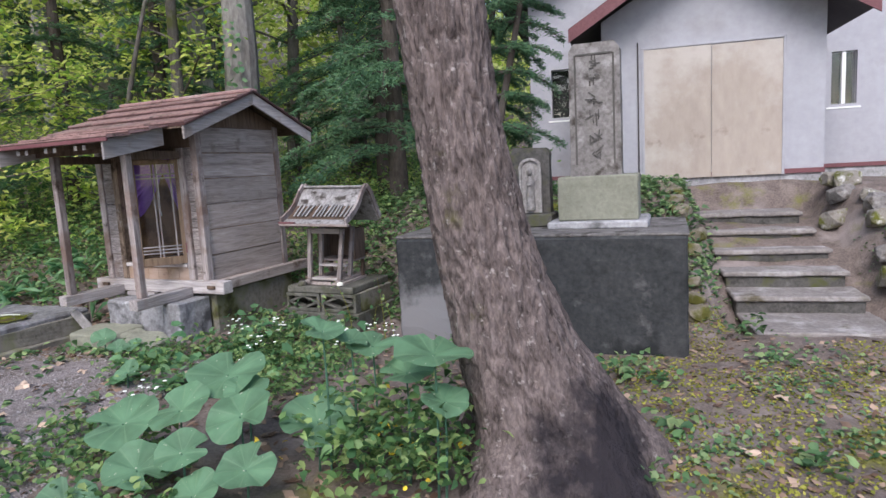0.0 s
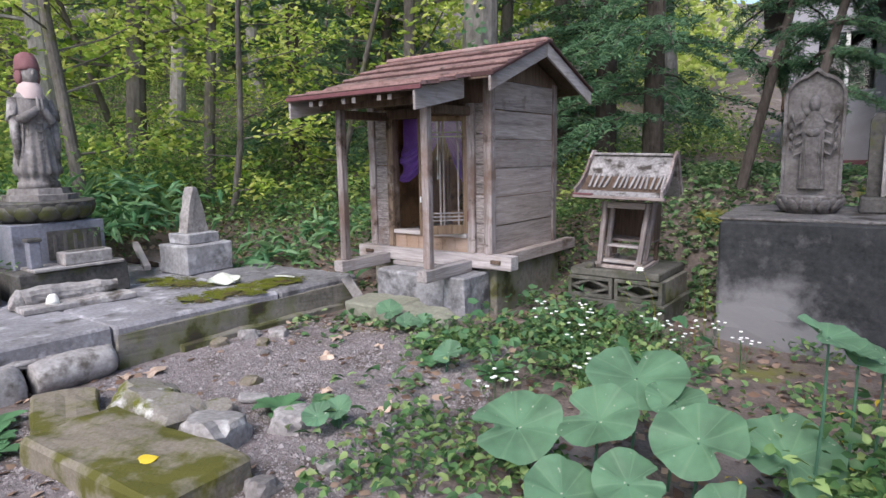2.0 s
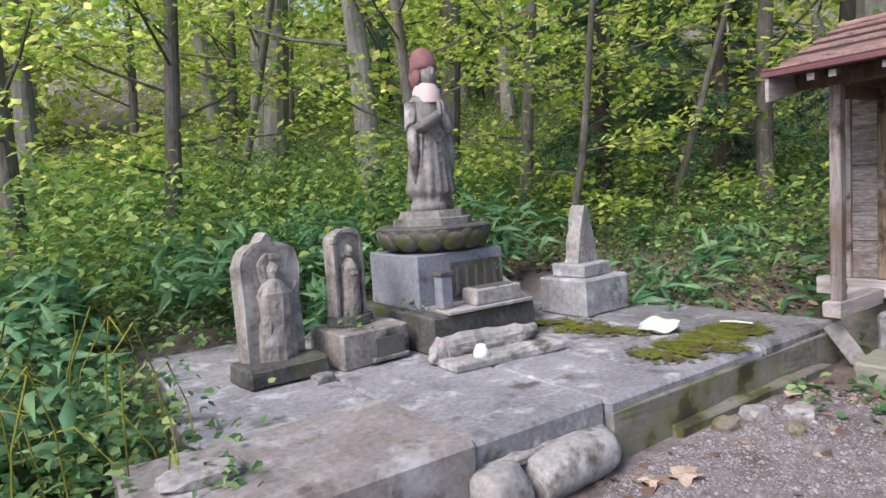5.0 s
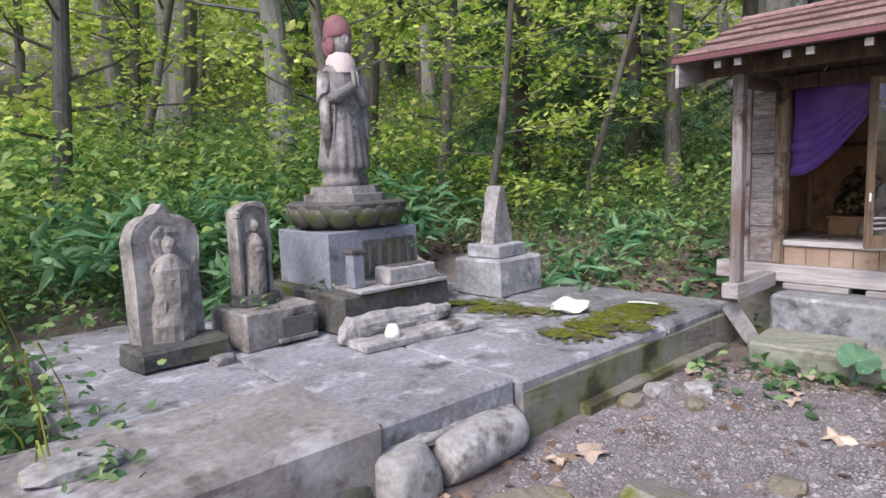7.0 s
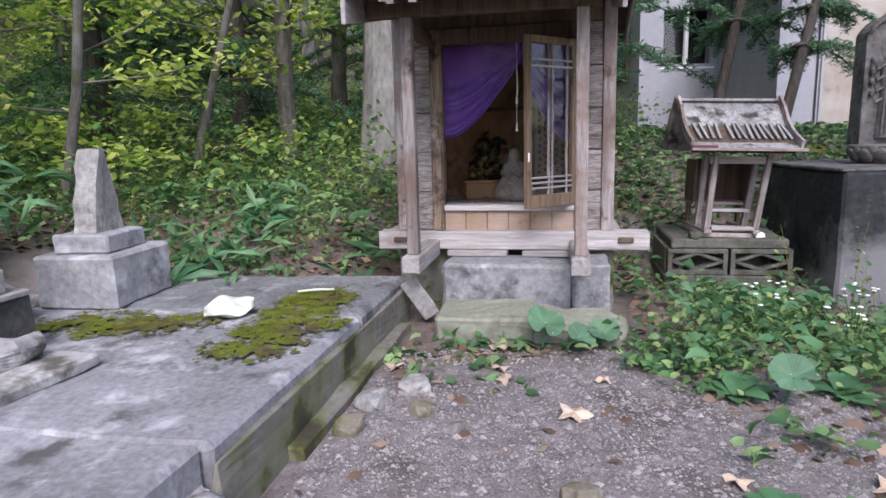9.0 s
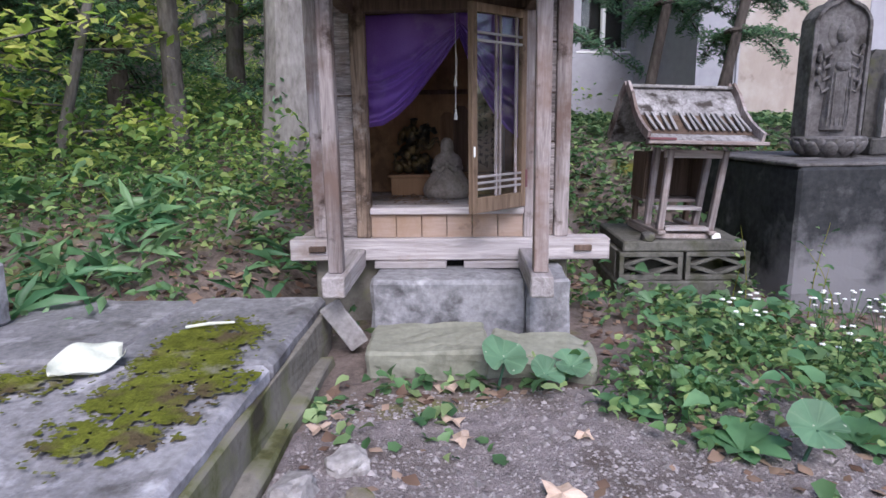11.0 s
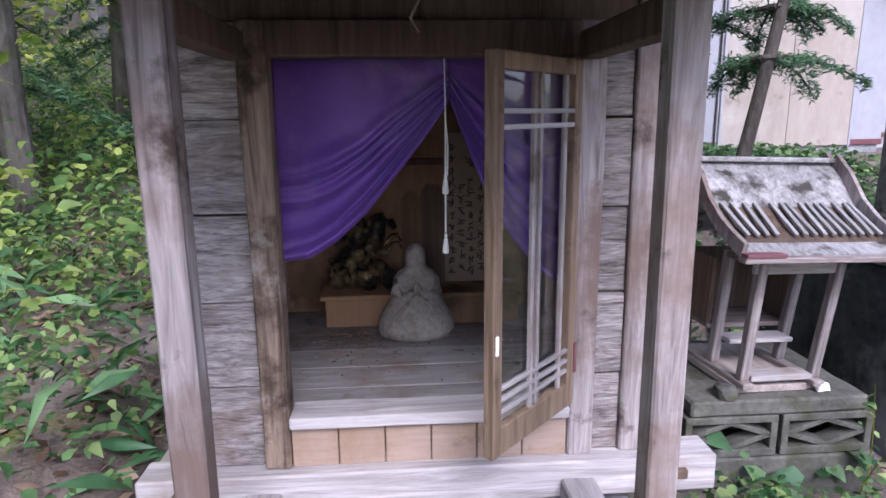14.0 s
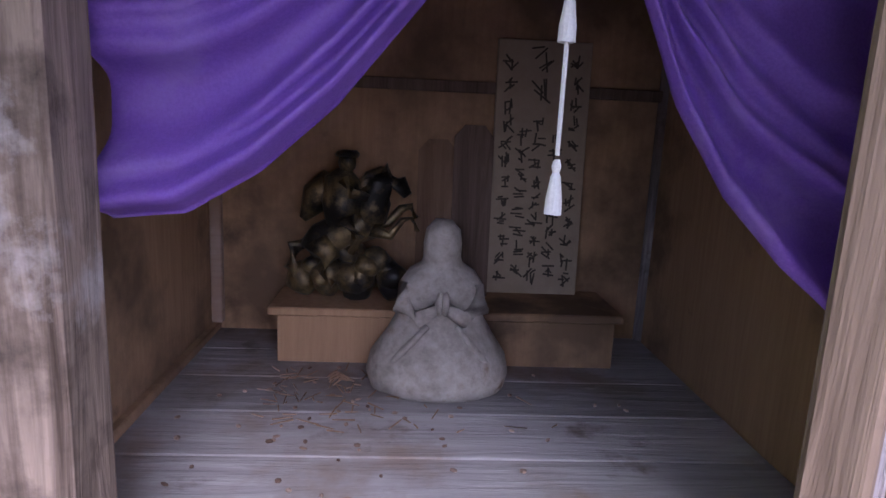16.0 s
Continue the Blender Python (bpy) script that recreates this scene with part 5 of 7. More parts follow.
put("roof_hook", tube([(0, 0, 0), (0.02, 0, -0.05), (-0.015, 0, -0.12), (0.01, 0, -0.16)], [0.006, 0.006, 0.005, 0.004], 6), wood_dark, SHRINE @ pose(0.36, -0.55, 1.72) @ Matrix.Scale(0.6, 4), "frayed rope end hanging under the porch roof", "rope")

# curtain in two swags
def swag(u0, u1, top, bottoms, gather, folds, seed, m):
    bm = bmesh.new()
    nu, nz = 56, 84
    grid = []
    for i in range(nu + 1):
        s = i / nu
        zb = float(np.interp(s, np.linspace(0, 1, len(bottoms)), bottoms))
        row = []
        for j in range(nz + 1):
            t = j / nz
            z = top + (zb - top) * t
            away = abs(s - gather)
            fan = 0.25 + 0.75 * min(1.0, 1.5 * away)
            drift = 0.10 * noise.noise(Vector((s * 1.7, t * 1.3, seed))) + 0.03 * noise.noise(Vector((s * 5, t * 4, seed + 3)))
            d = 0.018 * (1 - t) * math.sin(s * 9 + seed) + 0.006 * noise.noise(Vector((s * 7, t * 7, seed)))
            for k in range(folds):
                f = (k + 0.6) / folds
                mid = 0.40 + 0.60 * f ** 0.9 + (0.06 * math.sin(k * 2.1 + seed)) * away - 0.10 * (1 - away) * (1 - f)
                wide = 0.036 + 0.026 * (0.5 + 0.5 * math.sin(k * 3.7 + seed))
                x = (t + drift * (1 - f) - mid) / wide
                crest = math.exp(-x * x) if x < 0 else math.exp(-3.0 * x * x)
                d -= (0.040 + 0.045 * f) * fan * crest * (0.75 + 0.5 * noise.noise(Vector((s * 2.3, k * 3.1, seed))))
            row.append(bm.verts.new((u0 + (u1 - u0) * s, d - 0.03 * t * (1 - abs(s - gather)), z)))
        grid.append(row)
    for i in range(nu):
        for j in range(nz):
            bm.faces.new((grid[i][j], grid[i + 1][j], grid[i + 1][j + 1], grid[i][j + 1]))
    bmesh.ops.solidify(bm, geom=bm.faces[:], thickness=0.003)
    return part("swag", bm, purple, m, smooth=True)


curtain = thing("purple_curtain", "deep purple cloth curtain parted in two swags", "curtain", SHRINE @ pose(0, 0.125, 0))
swag(-0.02, 0.475, 1.64, [1.065, 1.075, 1.125, 1.20, 1.30, 1.405, 1.52], 1.0, 5, 1.0, curtain)
swag(0.475, 0.84, 1.64, [1.52, 1.36, 1.22, 1.12, 1.05, 1.00, 0.98], 0.0, 5, 5.0, curtain)
part("rod", tube([(-0.02, 0.0, 1.645), (0.85, 0, 1.645)], [0.006, 0.006], 8), wood_dark, curtain)
cord = thing("tassel_cord", "off-white twisted cord with two tassels", "cord", SHRINE @ pose(0.455, 0.03, 0))
part("string", tube([(0, 0, 1.63), (0.002, 0, 1.50), (0, 0, 1.16)], [0.0018, 0.0024, 0.0024], 8), cord_mat, cord)
part("string", tube([(0, 0, 1.49), (0.008, -0.004, 1.40), (0.006, 0, 1.32)], [0.0018, 0.0018, 0.0018], 8), cord_mat, cord)
for z in (1.318, 1.150):
    part("tassel", worn(lathe([(-0.085, 0, 0, 0.018, 0.018), (-0.06, 0, 0, 0.0165, 0.0165), (-0.02, 0, 0, 0.011, 0.011), (-0.012, 0, 0, 0.007, 0.007), (-0.002, 0, 0, 0.010, 0.010), (0.010, 0, 0, 0.006, 0.006)], 14), 0.002, 60, z, 0), cord_mat, cord).matrix_basis = pose(0, 0, z) @ Matrix.Diagonal((0.50, 0.50, 0.58, 1))

shelf = thing("offering_shelf", "long low tan wooden offering shelf", "shelf", SHRINE @ pose(0, 0.83, 0.613))
part("front", box(0.012, 0.826, 0.01, 0.03, 0, 0.115, 0.002), plywood, shelf)
part("top", box(-0.01, 0.845, 0, 0.235, 0.117, 0.137, 0.004), plywood, shelf)
for u in (0.012, 0.80):
    part("side", box(u, u + 0.02, 0.032, 0.23, 0, 0.115, 0.002), plywood, shelf)
bd = lathe([(0, 0, 0, 0.125, 0.085), (0.012, 0, 0, 0.148, 0.10), (0.045, 0, 0, 0.157, 0.108), (0.085, 0, 0.002, 0.148, 0.102), (0.13, 0, 0.006, 0.116, 0.085), (0.165, 0, 0.01, 0.096, 0.072), (0.20, 0, 0.01, 0.090, 0.066), (0.24, 0, 0.01, 0.089, 0.060), (0.266, 0, 0.01, 0.072, 0.05), (0.282, 0, 0.01, 0.045, 0.042),
            (0.295, 0, 0.005, 0.040, 0.043), (0.325, 0, 0.005, 0.042, 0.046), (0.355, 0, 0.005, 0.037, 0.041), (0.376, 0, 0.005, 0.018, 0.02)], 32)
for s in (-1, 1):
    tube([(s * 0.070, -0.005, 0.235), (s * 0.080, -0.025, 0.19), (s * 0.045, -0.066, 0.178), (s * 0.006, -0.078, 0.205)], [0.022, 0.024, 0.018, 0.011], 10, bd)
    blob(bd, (s * 0.007, -0.082, 0.215), (0.008, 0.010, 0.026))
    tube([(s * 0.03, -0.078, 0.165), (s * 0.085, -0.072, 0.10), (s * 0.125, -0.05, 0.04)], [0.006, 0.008, 0.006], 6, bd)
put("seated_statue", worn(bd, 0.003, 25, 3, 0), stone_tan, SHRINE @ pose(0.388, 0.71, 0.613), "small worn grey stone figure seated with palms together", "statue", True)
horse = bmesh.new()
rng = np.random.default_rng(15)
for k in range(26):
    x, h = rng.uniform(-0.125, 0.105), rng.uniform(0.0, 0.085)
    s = rng.uniform(0.022, 0.042)
    blob(horse, (x * (1.15 - 3 * h), rng.uniform(-0.04, 0.04), 0.025 + h), (s * 1.2, s, s), (rng.uniform(0, 90), rng.uniform(0, 90), 0))
tube([(-0.115, 0, 0.125), (-0.085, 0, 0.15), (-0.03, 0, 0.175), (0.02, 0, 0.20), (0.045, 0, 0.225)], [0.028, 0.05, 0.046, 0.048, 0.034], 14, horse)
tube([(0.03, 0, 0.21), (0.045, 0, 0.26), (0.055, 0, 0.305), (0.075, 0, 0.33), (0.10, 0, 0.31), (0.125, 0, 0.275)], [0.046, 0.038, 0.030, 0.026, 0.020, 0.013], 12, horse)
for k in range(9):
    f = k / 8
    tube([(0.02 + 0.04 * f, 0.004 * (k % 3), 0.235 + 0.10 * f), (-0.005 + 0.03 * f, -0.012, 0.235 + 0.09 * f), (-0.012 + 0.02 * f, -0.02, 0.21 + 0.09 * f)], [0.013, 0.010, 0.003], 6, horse)
for x, y, up in ((0.04, -0.032, 0.0), (0.035, 0.028, 0.022)):
    tube([(x, y, 0.19), (x + 0.045, y, 0.175 + up), (x + 0.075, y, 0.215 + up), (x + 0.098, y, 0.222 + up), (x + 0.112, y, 0.190 + up)], [0.022, 0.013, 0.009, 0.008, 0.007], 8, horse)
for x, y in ((-0.085, -0.045), (-0.055, 0.035)):
    tube([(x, y * 0.6, 0.15), (x + 0.028, y, 0.115), (x + 0.012, y * 1.2, 0.075), (x + 0.038, y * 1.3, 0.048)], [0.040, 0.020, 0.010, 0.010], 8, horse)
tube([(-0.12, 0, 0.14), (-0.15, 0, 0.13), (-0.158, -0.01, 0.08), (-0.145, -0.015, 0.05)], [0.016, 0.020, 0.016, 0.005], 8, horse)
tube([(-0.02, 0, 0.20), (-0.035, 0.0, 0.26), (-0.035, 0, 0.315), (-0.03, 0, 0.335)], [0.055, 0.05, 0.042, 0.016], 12, horse)
blob(horse, (-0.025, -0.004, 0.355), (0.022, 0.022, 0.027))
blob(horse, (-0.025, 0, 0.375), (0.030, 0.030, 0.012))
tube([(-0.06, 0.02, 0.31), (-0.10, 0.03, 0.26), (-0.135, 0.03, 0.20)], [0.030, 0.040, 0.012], 8, horse)
for y in (-0.045, 0.045):
    tube([(-0.03, y, 0.315), (-0.005, y * 1.2, 0.28), (0.03, y * 0.7, 0.27)], [0.018, 0.015, 0.010], 8, horse)
    tube([(-0.02, y, 0.215), (0.01, y * 1.2, 0.17), (-0.005, y * 1.2, 0.13)], [0.024, 0.018, 0.011], 8, horse)
put("horse_figurine", worn(horse, 0.008, 34, 2, 0), gold, SHRINE @ pose(0.185, 0.945, 0.75) @ Matrix.Diagonal((1.0, 1.1, 0.95, 1)), "tarnished gilt figurine of a rearing horse with rider", "figurine", True)
for u, w, h, mt, v in ((0.385, 0.10, 0.40, wood_warm, 1.02), (0.475, 0.10, 0.44, wood_dark, 0.99)):
    tb = outline([(-w / 2, 0), (w / 2, 0), (w / 2, h - 0.03), (w / 4, h), (-w / 4, h), (-w / 2, h - 0.03)], -0.008, 0.008)
    put("wooden_tablet", tb, mt, SHRINE @ pose(u, v, 0.75, -4), "tall dark wooden memorial tablet on the shelf", "tablet")
scroll = thing("name_board", "aged paper-covered board with columns of brushed characters", "board", SHRINE @ pose(0.65, 1.03, 0.75, -3))
part("sheet", box(-0.122, 0.122, -0.008, 0.008, 0, 0.66, 0.002), scroll_mat, scroll)
rng = np.random.default_rng(21)
for c, (x, top, low) in enumerate(((-0.088, 0.60, 0.03), (-0.045, 0.42, 0.03), (-0.005, 0.62, 0.03), (0.040, 0.42, 0.03), (0.085, 0.60, 0.03))):
    z = top
    while z > low:
        hgt = 0.045 if not (c == 2 and z > 0.5) else 0.075
        bm = bmesh.new()
        for j in range(5):
            a = float(rng.choice([0, 0, 90, 90, 40, -40]) + rng.uniform(-10, 10))
            w = rng.uniform(0.3, 0.75) * hgt
            box(-w / 2, w / 2, -0.0008, 0.0008, -0.0022, 0.0022, 0, bm, Matrix.Translation((x + rng.uniform(-0.2, 0.2) * hgt, -0.0092, z + rng.uniform(-0.3, 0.3) * hgt)) @ pose(0, 0, 0, 0, a, 0))
        part("brushed_character", bm, ink, scroll)
        z -= hgt * 1.12
curl = bmesh.new()
for k in range(6):
    tube([(-0.02, 0.006 * k - 0.015, 0.006 + 0.004 * (k % 3)), (0.0, 0.005 * k - 0.012, 0.016 + 0.005 * (k % 2)), (0.024, 0.007 * k - 0.018, 0.008)], [0.001, 0.006, 0.001], 4, curl)
put("dry_leaf", worn(curl, 0.004, 60, 3, 1), wood_warm, SHRINE @ pose(0.17, 0.72, 0.613, 0, 0, 35), "crumpled brown leaf on the shrine floor", "leaf")
tw = thing("twig_litter", "thin dry twigs and crumbs on the shrine floor", "twigs", SHRINE @ pose(0.25, 0.55, 0.615), kind="stuff")
bm = bmesh.new()
rng = np.random.default_rng(4)
for k in range(90):
    x, y, a, w = min(0.6, abs(rng.normal(0, 0.2)) - 0.22), rng.uniform(-0.06, 0.25), rng.uniform(0, 6.3), rng.uniform(0.008, 0.05)
    tube([(x, y, 0.003), (x + w * math.cos(a), y + w * math.sin(a), 0.004)], [0.0018, 0.0012], 5, bm)
part("twigs", bm, wood_warm, tw)
bm = bmesh.new()
for k in range(60):
    x, y = rng.normal(0.0, 0.22), rng.uniform(-0.30, 0.25)
    blob(bm, (x, y, 0.003), (rng.uniform(0.003, 0.009), rng.uniform(0.003, 0.007), 0.003), (0, 0, rng.uniform(0, 180)), 1)
part("crumbs", bm, leaf_litter, tw)

# stepping stones in front
put("step_stone", slab(-0.26, 0.26, -0.17, 0.17, -0.10, 0.09, 0.016, 3, 0.012, 7), stone_green, SHRINE @ pose(0.33, -0.58, 0.045, 4, 0, 2), "flat stained grey stepping stone before the shrine", "stepping stone")
put("step_stone", slab(-0.23, 0.23, -0.14, 0.14, -0.10, 0.08, 0.026, 9, 0.012, 7), stone_green, SHRINE @ pose(0.83, -0.64, 0.03, 9, 5, -8), "tilted pale stepping stone before the shrine", "stepping stone")
put("broken_tile", slab(-0.05, 0.05, -0.012, 0.012, 0, 0.26, 0.006, 3, 0.006, 3), stone_pale, SHRINE @ pose(0.0, -0.50, 0.06, 8, -32, 10), "pale broken tile leaning on the step", "broken tile")

# ---- the miniature shrine ----
MINI = pose(-1.17, 6.26, 0, 0, 0, -20.5)
base = thing("block_base", "mossy concrete block base with two pierced blocks", "plinth", MINI)
part("lower_course", slab(-0.42, 0.42, -0.34, 0.36, -0.25, 0.10, 0.008, 3, 0.01, 6), concrete_block, base)


def pierced_block(x0):
    b = part("pierced_block", box(x0, x0 + 0.39, -0.33, -0.24, 0.102, 0.135, 0.003), concrete_block, base)
    part("rim", box(x0, x0 + 0.39, -0.33, -0.24, 0.25, 0.28, 0.003), concrete_block, b)
    for x in (x0, x0 + 0.36):
        part("rim", box(x, x + 0.03, -0.33, -0.24, 0.135, 0.25, 0.003), concrete_block, b)
    xm = x0 + 0.195
    for sx in (-1, 1):
        for sz in (-1, 1):
            bar = bmesh.new()
            box(-0.088, 0.088, -0.325, -0.25, -0.011, 0.011, 0.003, bm=bar)
            o = part("diamond_bar", bar, concrete_block, b)
            o.matrix_basis = pose(xm + sx * 0.083, 0, 0.1925 + sz * 0.028, 0, sx * sz * 19, 0)


pierced_block(-0.40)
pierced_block(0.008)
part("core", box(-0.36, 0.36, -0.10, 0.34, 0.10, 0.28, 0), concrete_mossy, base)
part("side_block", slab(-0.405, -0.33, -0.235, 0.34, 0.10, 0.28, 0.005, 4, 0.006, 3), concrete_mossy, base)
part("side_block", slab(0.33, 0.40, -0.235, 0.34, 0.10, 0.28, 0.005, 5, 0.006, 3), concrete_mossy, base)
part("top_slab", slab(-0.38, 0.37, -0.33, 0.36, 0.282, 0.35, 0.006, 6, 0.01, 6), concrete_block, base)

mini = thing("miniature_shrine", "tumbledown grey timber miniature shrine with broken shingled roof", "miniature shrine", MINI @ pose(0.0, 0.0, 0.35, 0, 2, 5))
part("floor_sled", box(-0.20, 0.20, -0.26, 0.24, 0.0, 0.03, 0.003), wood_v, mini)
for u in (-0.17, 0.15):
    part("runner", box(u - 0.025, u + 0.025, -0.30, 0.24, 0.03, 0.055, 0.004), wood_v, mini)
for u, lean in ((-0.17, 3), (0.15, 6)):
    pp = part("post", box(-0.02, 0.02, -0.02, 0.02, 0, 0.50, 0.004), wood_z, mini)
    pp.matrix_basis = pose(u, -0.25, 0.055, 0, lean, 0)
    pp = part("post", box(-0.02, 0.02, -0.02, 0.02, 0, 0.50, 0.004), wood_z, mini)
    pp.matrix_basis = pose(u, -0.04, 0.055, 0, lean, 0)
part("step", box(-0.14, 0.14, -0.27, -0.19, 0.05, 0.075, 0.003), wood_pale, mini)
part("tread", box(-0.15, 0.15, -0.12, -0.02, 0.16, 0.18, 0.003), wood_pale, mini)
part("tie", box(-0.18, 0.22, -0.262, -0.238, 0.50, 0.55, 0.004), wood_u, mini)
part("cell_floor", box(-0.20, 0.20, -0.02, 0.22, 0.20, 0.22, 0.003), wood_u, mini)
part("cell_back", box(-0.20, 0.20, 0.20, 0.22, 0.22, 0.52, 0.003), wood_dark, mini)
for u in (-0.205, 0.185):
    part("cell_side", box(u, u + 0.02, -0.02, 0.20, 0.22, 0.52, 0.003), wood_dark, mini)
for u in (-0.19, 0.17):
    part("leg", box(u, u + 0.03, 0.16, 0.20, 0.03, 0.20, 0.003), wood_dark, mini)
ROOF = [(0.30, 0.60), (0.20, 0.72), (0.10, 0.86), (0.02, 0.925), (-0.06, 0.86), (-0.15, 0.755), (-0.24, 0.69), (-0.33, 0.645), (-0.41, 0.615)]
for k, ((va, za), (vb, zb)) in enumerate(zip(ROOF, ROOF[1:])):
    bm = bmesh.new()
    u0, u1 = -0.345, 0.325
    pts = [(va, za), (vb, zb), (vb, zb - 0.022), (va, za - 0.022)]
    r0 = [bm.verts.new((u0, v, z)) for v, z in pts]
    r1 = [bm.verts.new((u1, v, z)) for v, z in pts]
    bm.faces.new(r0), bm.faces.new(list(reversed(r1)))
    for j in range(4):
        bm.faces.new((r0[(j + 1) % 4], r0[j], r1[j], r1[(j + 1) % 4]))
    bmesh.ops.recalc_face_normals(bm, faces=bm.faces[:])
    # Boards below the slats are dark, painting the shaded hole in the roof.
    part("roof_board", worn(bm, 0.004, 14, k, 3), wood_dark if k in (5, 6) else wood_grey, mini)
for k in range(15):
    u = -0.27 + k * 0.041
    if k == 4:
        continue
    bm = box(-0.009, 0.009, 0, 0.20, 0, 0.012, 0.002)
    o = part("shingle_slat", bm, wood_grey, mini)
    o.matrix_basis = pose(u, -0.315, 0.664, 30, 0, random.uniform(-7, 7))
part("ridge_board", box(-0.35, 0.33, -0.012, 0.05, 0.925, 0.945, 0.004), wood_grey, mini)
for u in (-0.36, 0.325):
    for (va, za), (vb, zb) in zip(ROOF, ROOF[1:]):
        bm = bmesh.new()
        ln = math.hypot(vb - va, zb - za)
        box(-0.002, 0.018, -0.005, ln + 0.005, -0.05, 0.005, 0.002, bm, Matrix.Translation((u, va, za)) @ Matrix.Rotation(math.atan2(zb - za, vb - va), 4, "X"))
        part("barge_piece", bm, wood_z, mini)
part("red_strip", box(-0.36, -0.20, -0.455, -0.41, 0.611, 0.625, 0.002), fascia, mini, "faded red strip")
part("eave_strip", box(-0.36, 0.36, -0.45, -0.40, 0.588, 0.610, 0.004), wood_u, mini)
for k in range(13):
    part("rafter_tail", box(-0.31 + k * 0.05, -0.295 + k * 0.05, -0.40, -0.26, 0.575, 0.596, 0.002), wood_dark, mini)
put("white_scrap", rock(0.035, 0.025, 0.025, 9, 0.5, 2), white_paint, MINI @ pose(0.20, -0.27, 0.37), "crumpled white scrap by the miniature shrine's post", "scrap")
put("foot_stone", rock(0.05, 0.06, 0.04, 11, 0.3, 2), stone_dark, MINI @ pose(-0.22, -0.28, 0.37), "small dark stone beside the miniature shrine", "stone")


# ---- trees ----
def big_trunk():
    t = thing("leaning_tree", "broad leaning tree with deeply furrowed brown bark", "tree", pose(0.63, 3.40, -0.25))
    zs = np.concatenate([np.linspace(0, 3.2, 200), np.linspace(3.25, 8.5, 60)])
    xs = np.interp(zs, [0, 0.12, 0.33, 0.77, 1.24, 1.88, 2.52, 4, 8.5], [0.03, 0.03, 0.0, -0.18, -0.31, -0.428, -0.493, -0.62, -0.9])
    rs = np.interp(zs, [0, 0.12, 0.33, 0.77, 1.24, 1.88, 2.52, 4, 8.5], [0.62, 0.54, 0.42, 0.315, 0.25, 0.21, 0.213, 0.19, 0.08])
    bm = bmesh.new()
    rows, seg = [], 128
    for z, x, r in zip(zs, xs, rs):
        row = []
        for k in range(seg):
            a = 2 * math.pi * k / seg
            flare = 1 + 0.16 * math.exp(-z * 2.2) * math.sin(5 * a + 0.6) + 0.05 * noise.noise(Vector((math.cos(a), math.sin(a), z * 0.7)))
            bend = 0.5 * noise.noise(Vector((math.cos(a) * 3, math.sin(a) * 3, z * 2.0)))
            ridge = noise.noise(Vector((math.cos(a) * 15 * (0.45 + r) + bend, math.sin(a) * 15 * (0.45 + r), z * 5.5 + bend)))
            d = r * flare + 0.030 * (min(1.0, abs(ridge) * 3.2) - 0.6) + 0.010 * noise.noise(Vector((math.cos(a) * 24, math.sin(a) * 24, z * 14)))
            row.append(bm.verts.new((x + d * math.cos(a), d * math.sin(a), z)))
        rows.append(row)
    for a, b in zip(rows, rows[1:]):
        for k in range(seg):
            bm.faces.new((a[k], a[(k + 1) % seg], b[(k + 1) % seg], b[k]))
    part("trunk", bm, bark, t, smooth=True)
    # Limbs and crown lie above the view, added for their shade.
    bm = bmesh.new()
    rr = np.random.default_rng(2)
    tips = []
    for k in range(9):
        z, a, ln = rr.uniform(4.6, 8.2), rr.uniform(0, 6.3), rr.uniform(1.5, 2.6)
        x0 = float(np.interp(z, [4, 8.5], [-0.62, -0.9]))
        e = (x0 + ln * math.cos(a), ln * math.sin(a), z + 1.0)
        tube([(x0, 0, z), (x0 + 0.5 * ln * math.cos(a), 0.5 * ln * math.sin(a), z + 0.35), e], [0.07, 0.045, 0.012], 8, bm)
        tips.append(e)
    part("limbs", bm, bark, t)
    c = np.concatenate([np.array(e) + rr.normal(0, [0.7, 0.7, 0.45], (220, 3)) for e in tips])
    leaves("crown", c, rr.uniform(0.08, 0.14, len(c)), leaf_forest, t, rr)


big_trunk()


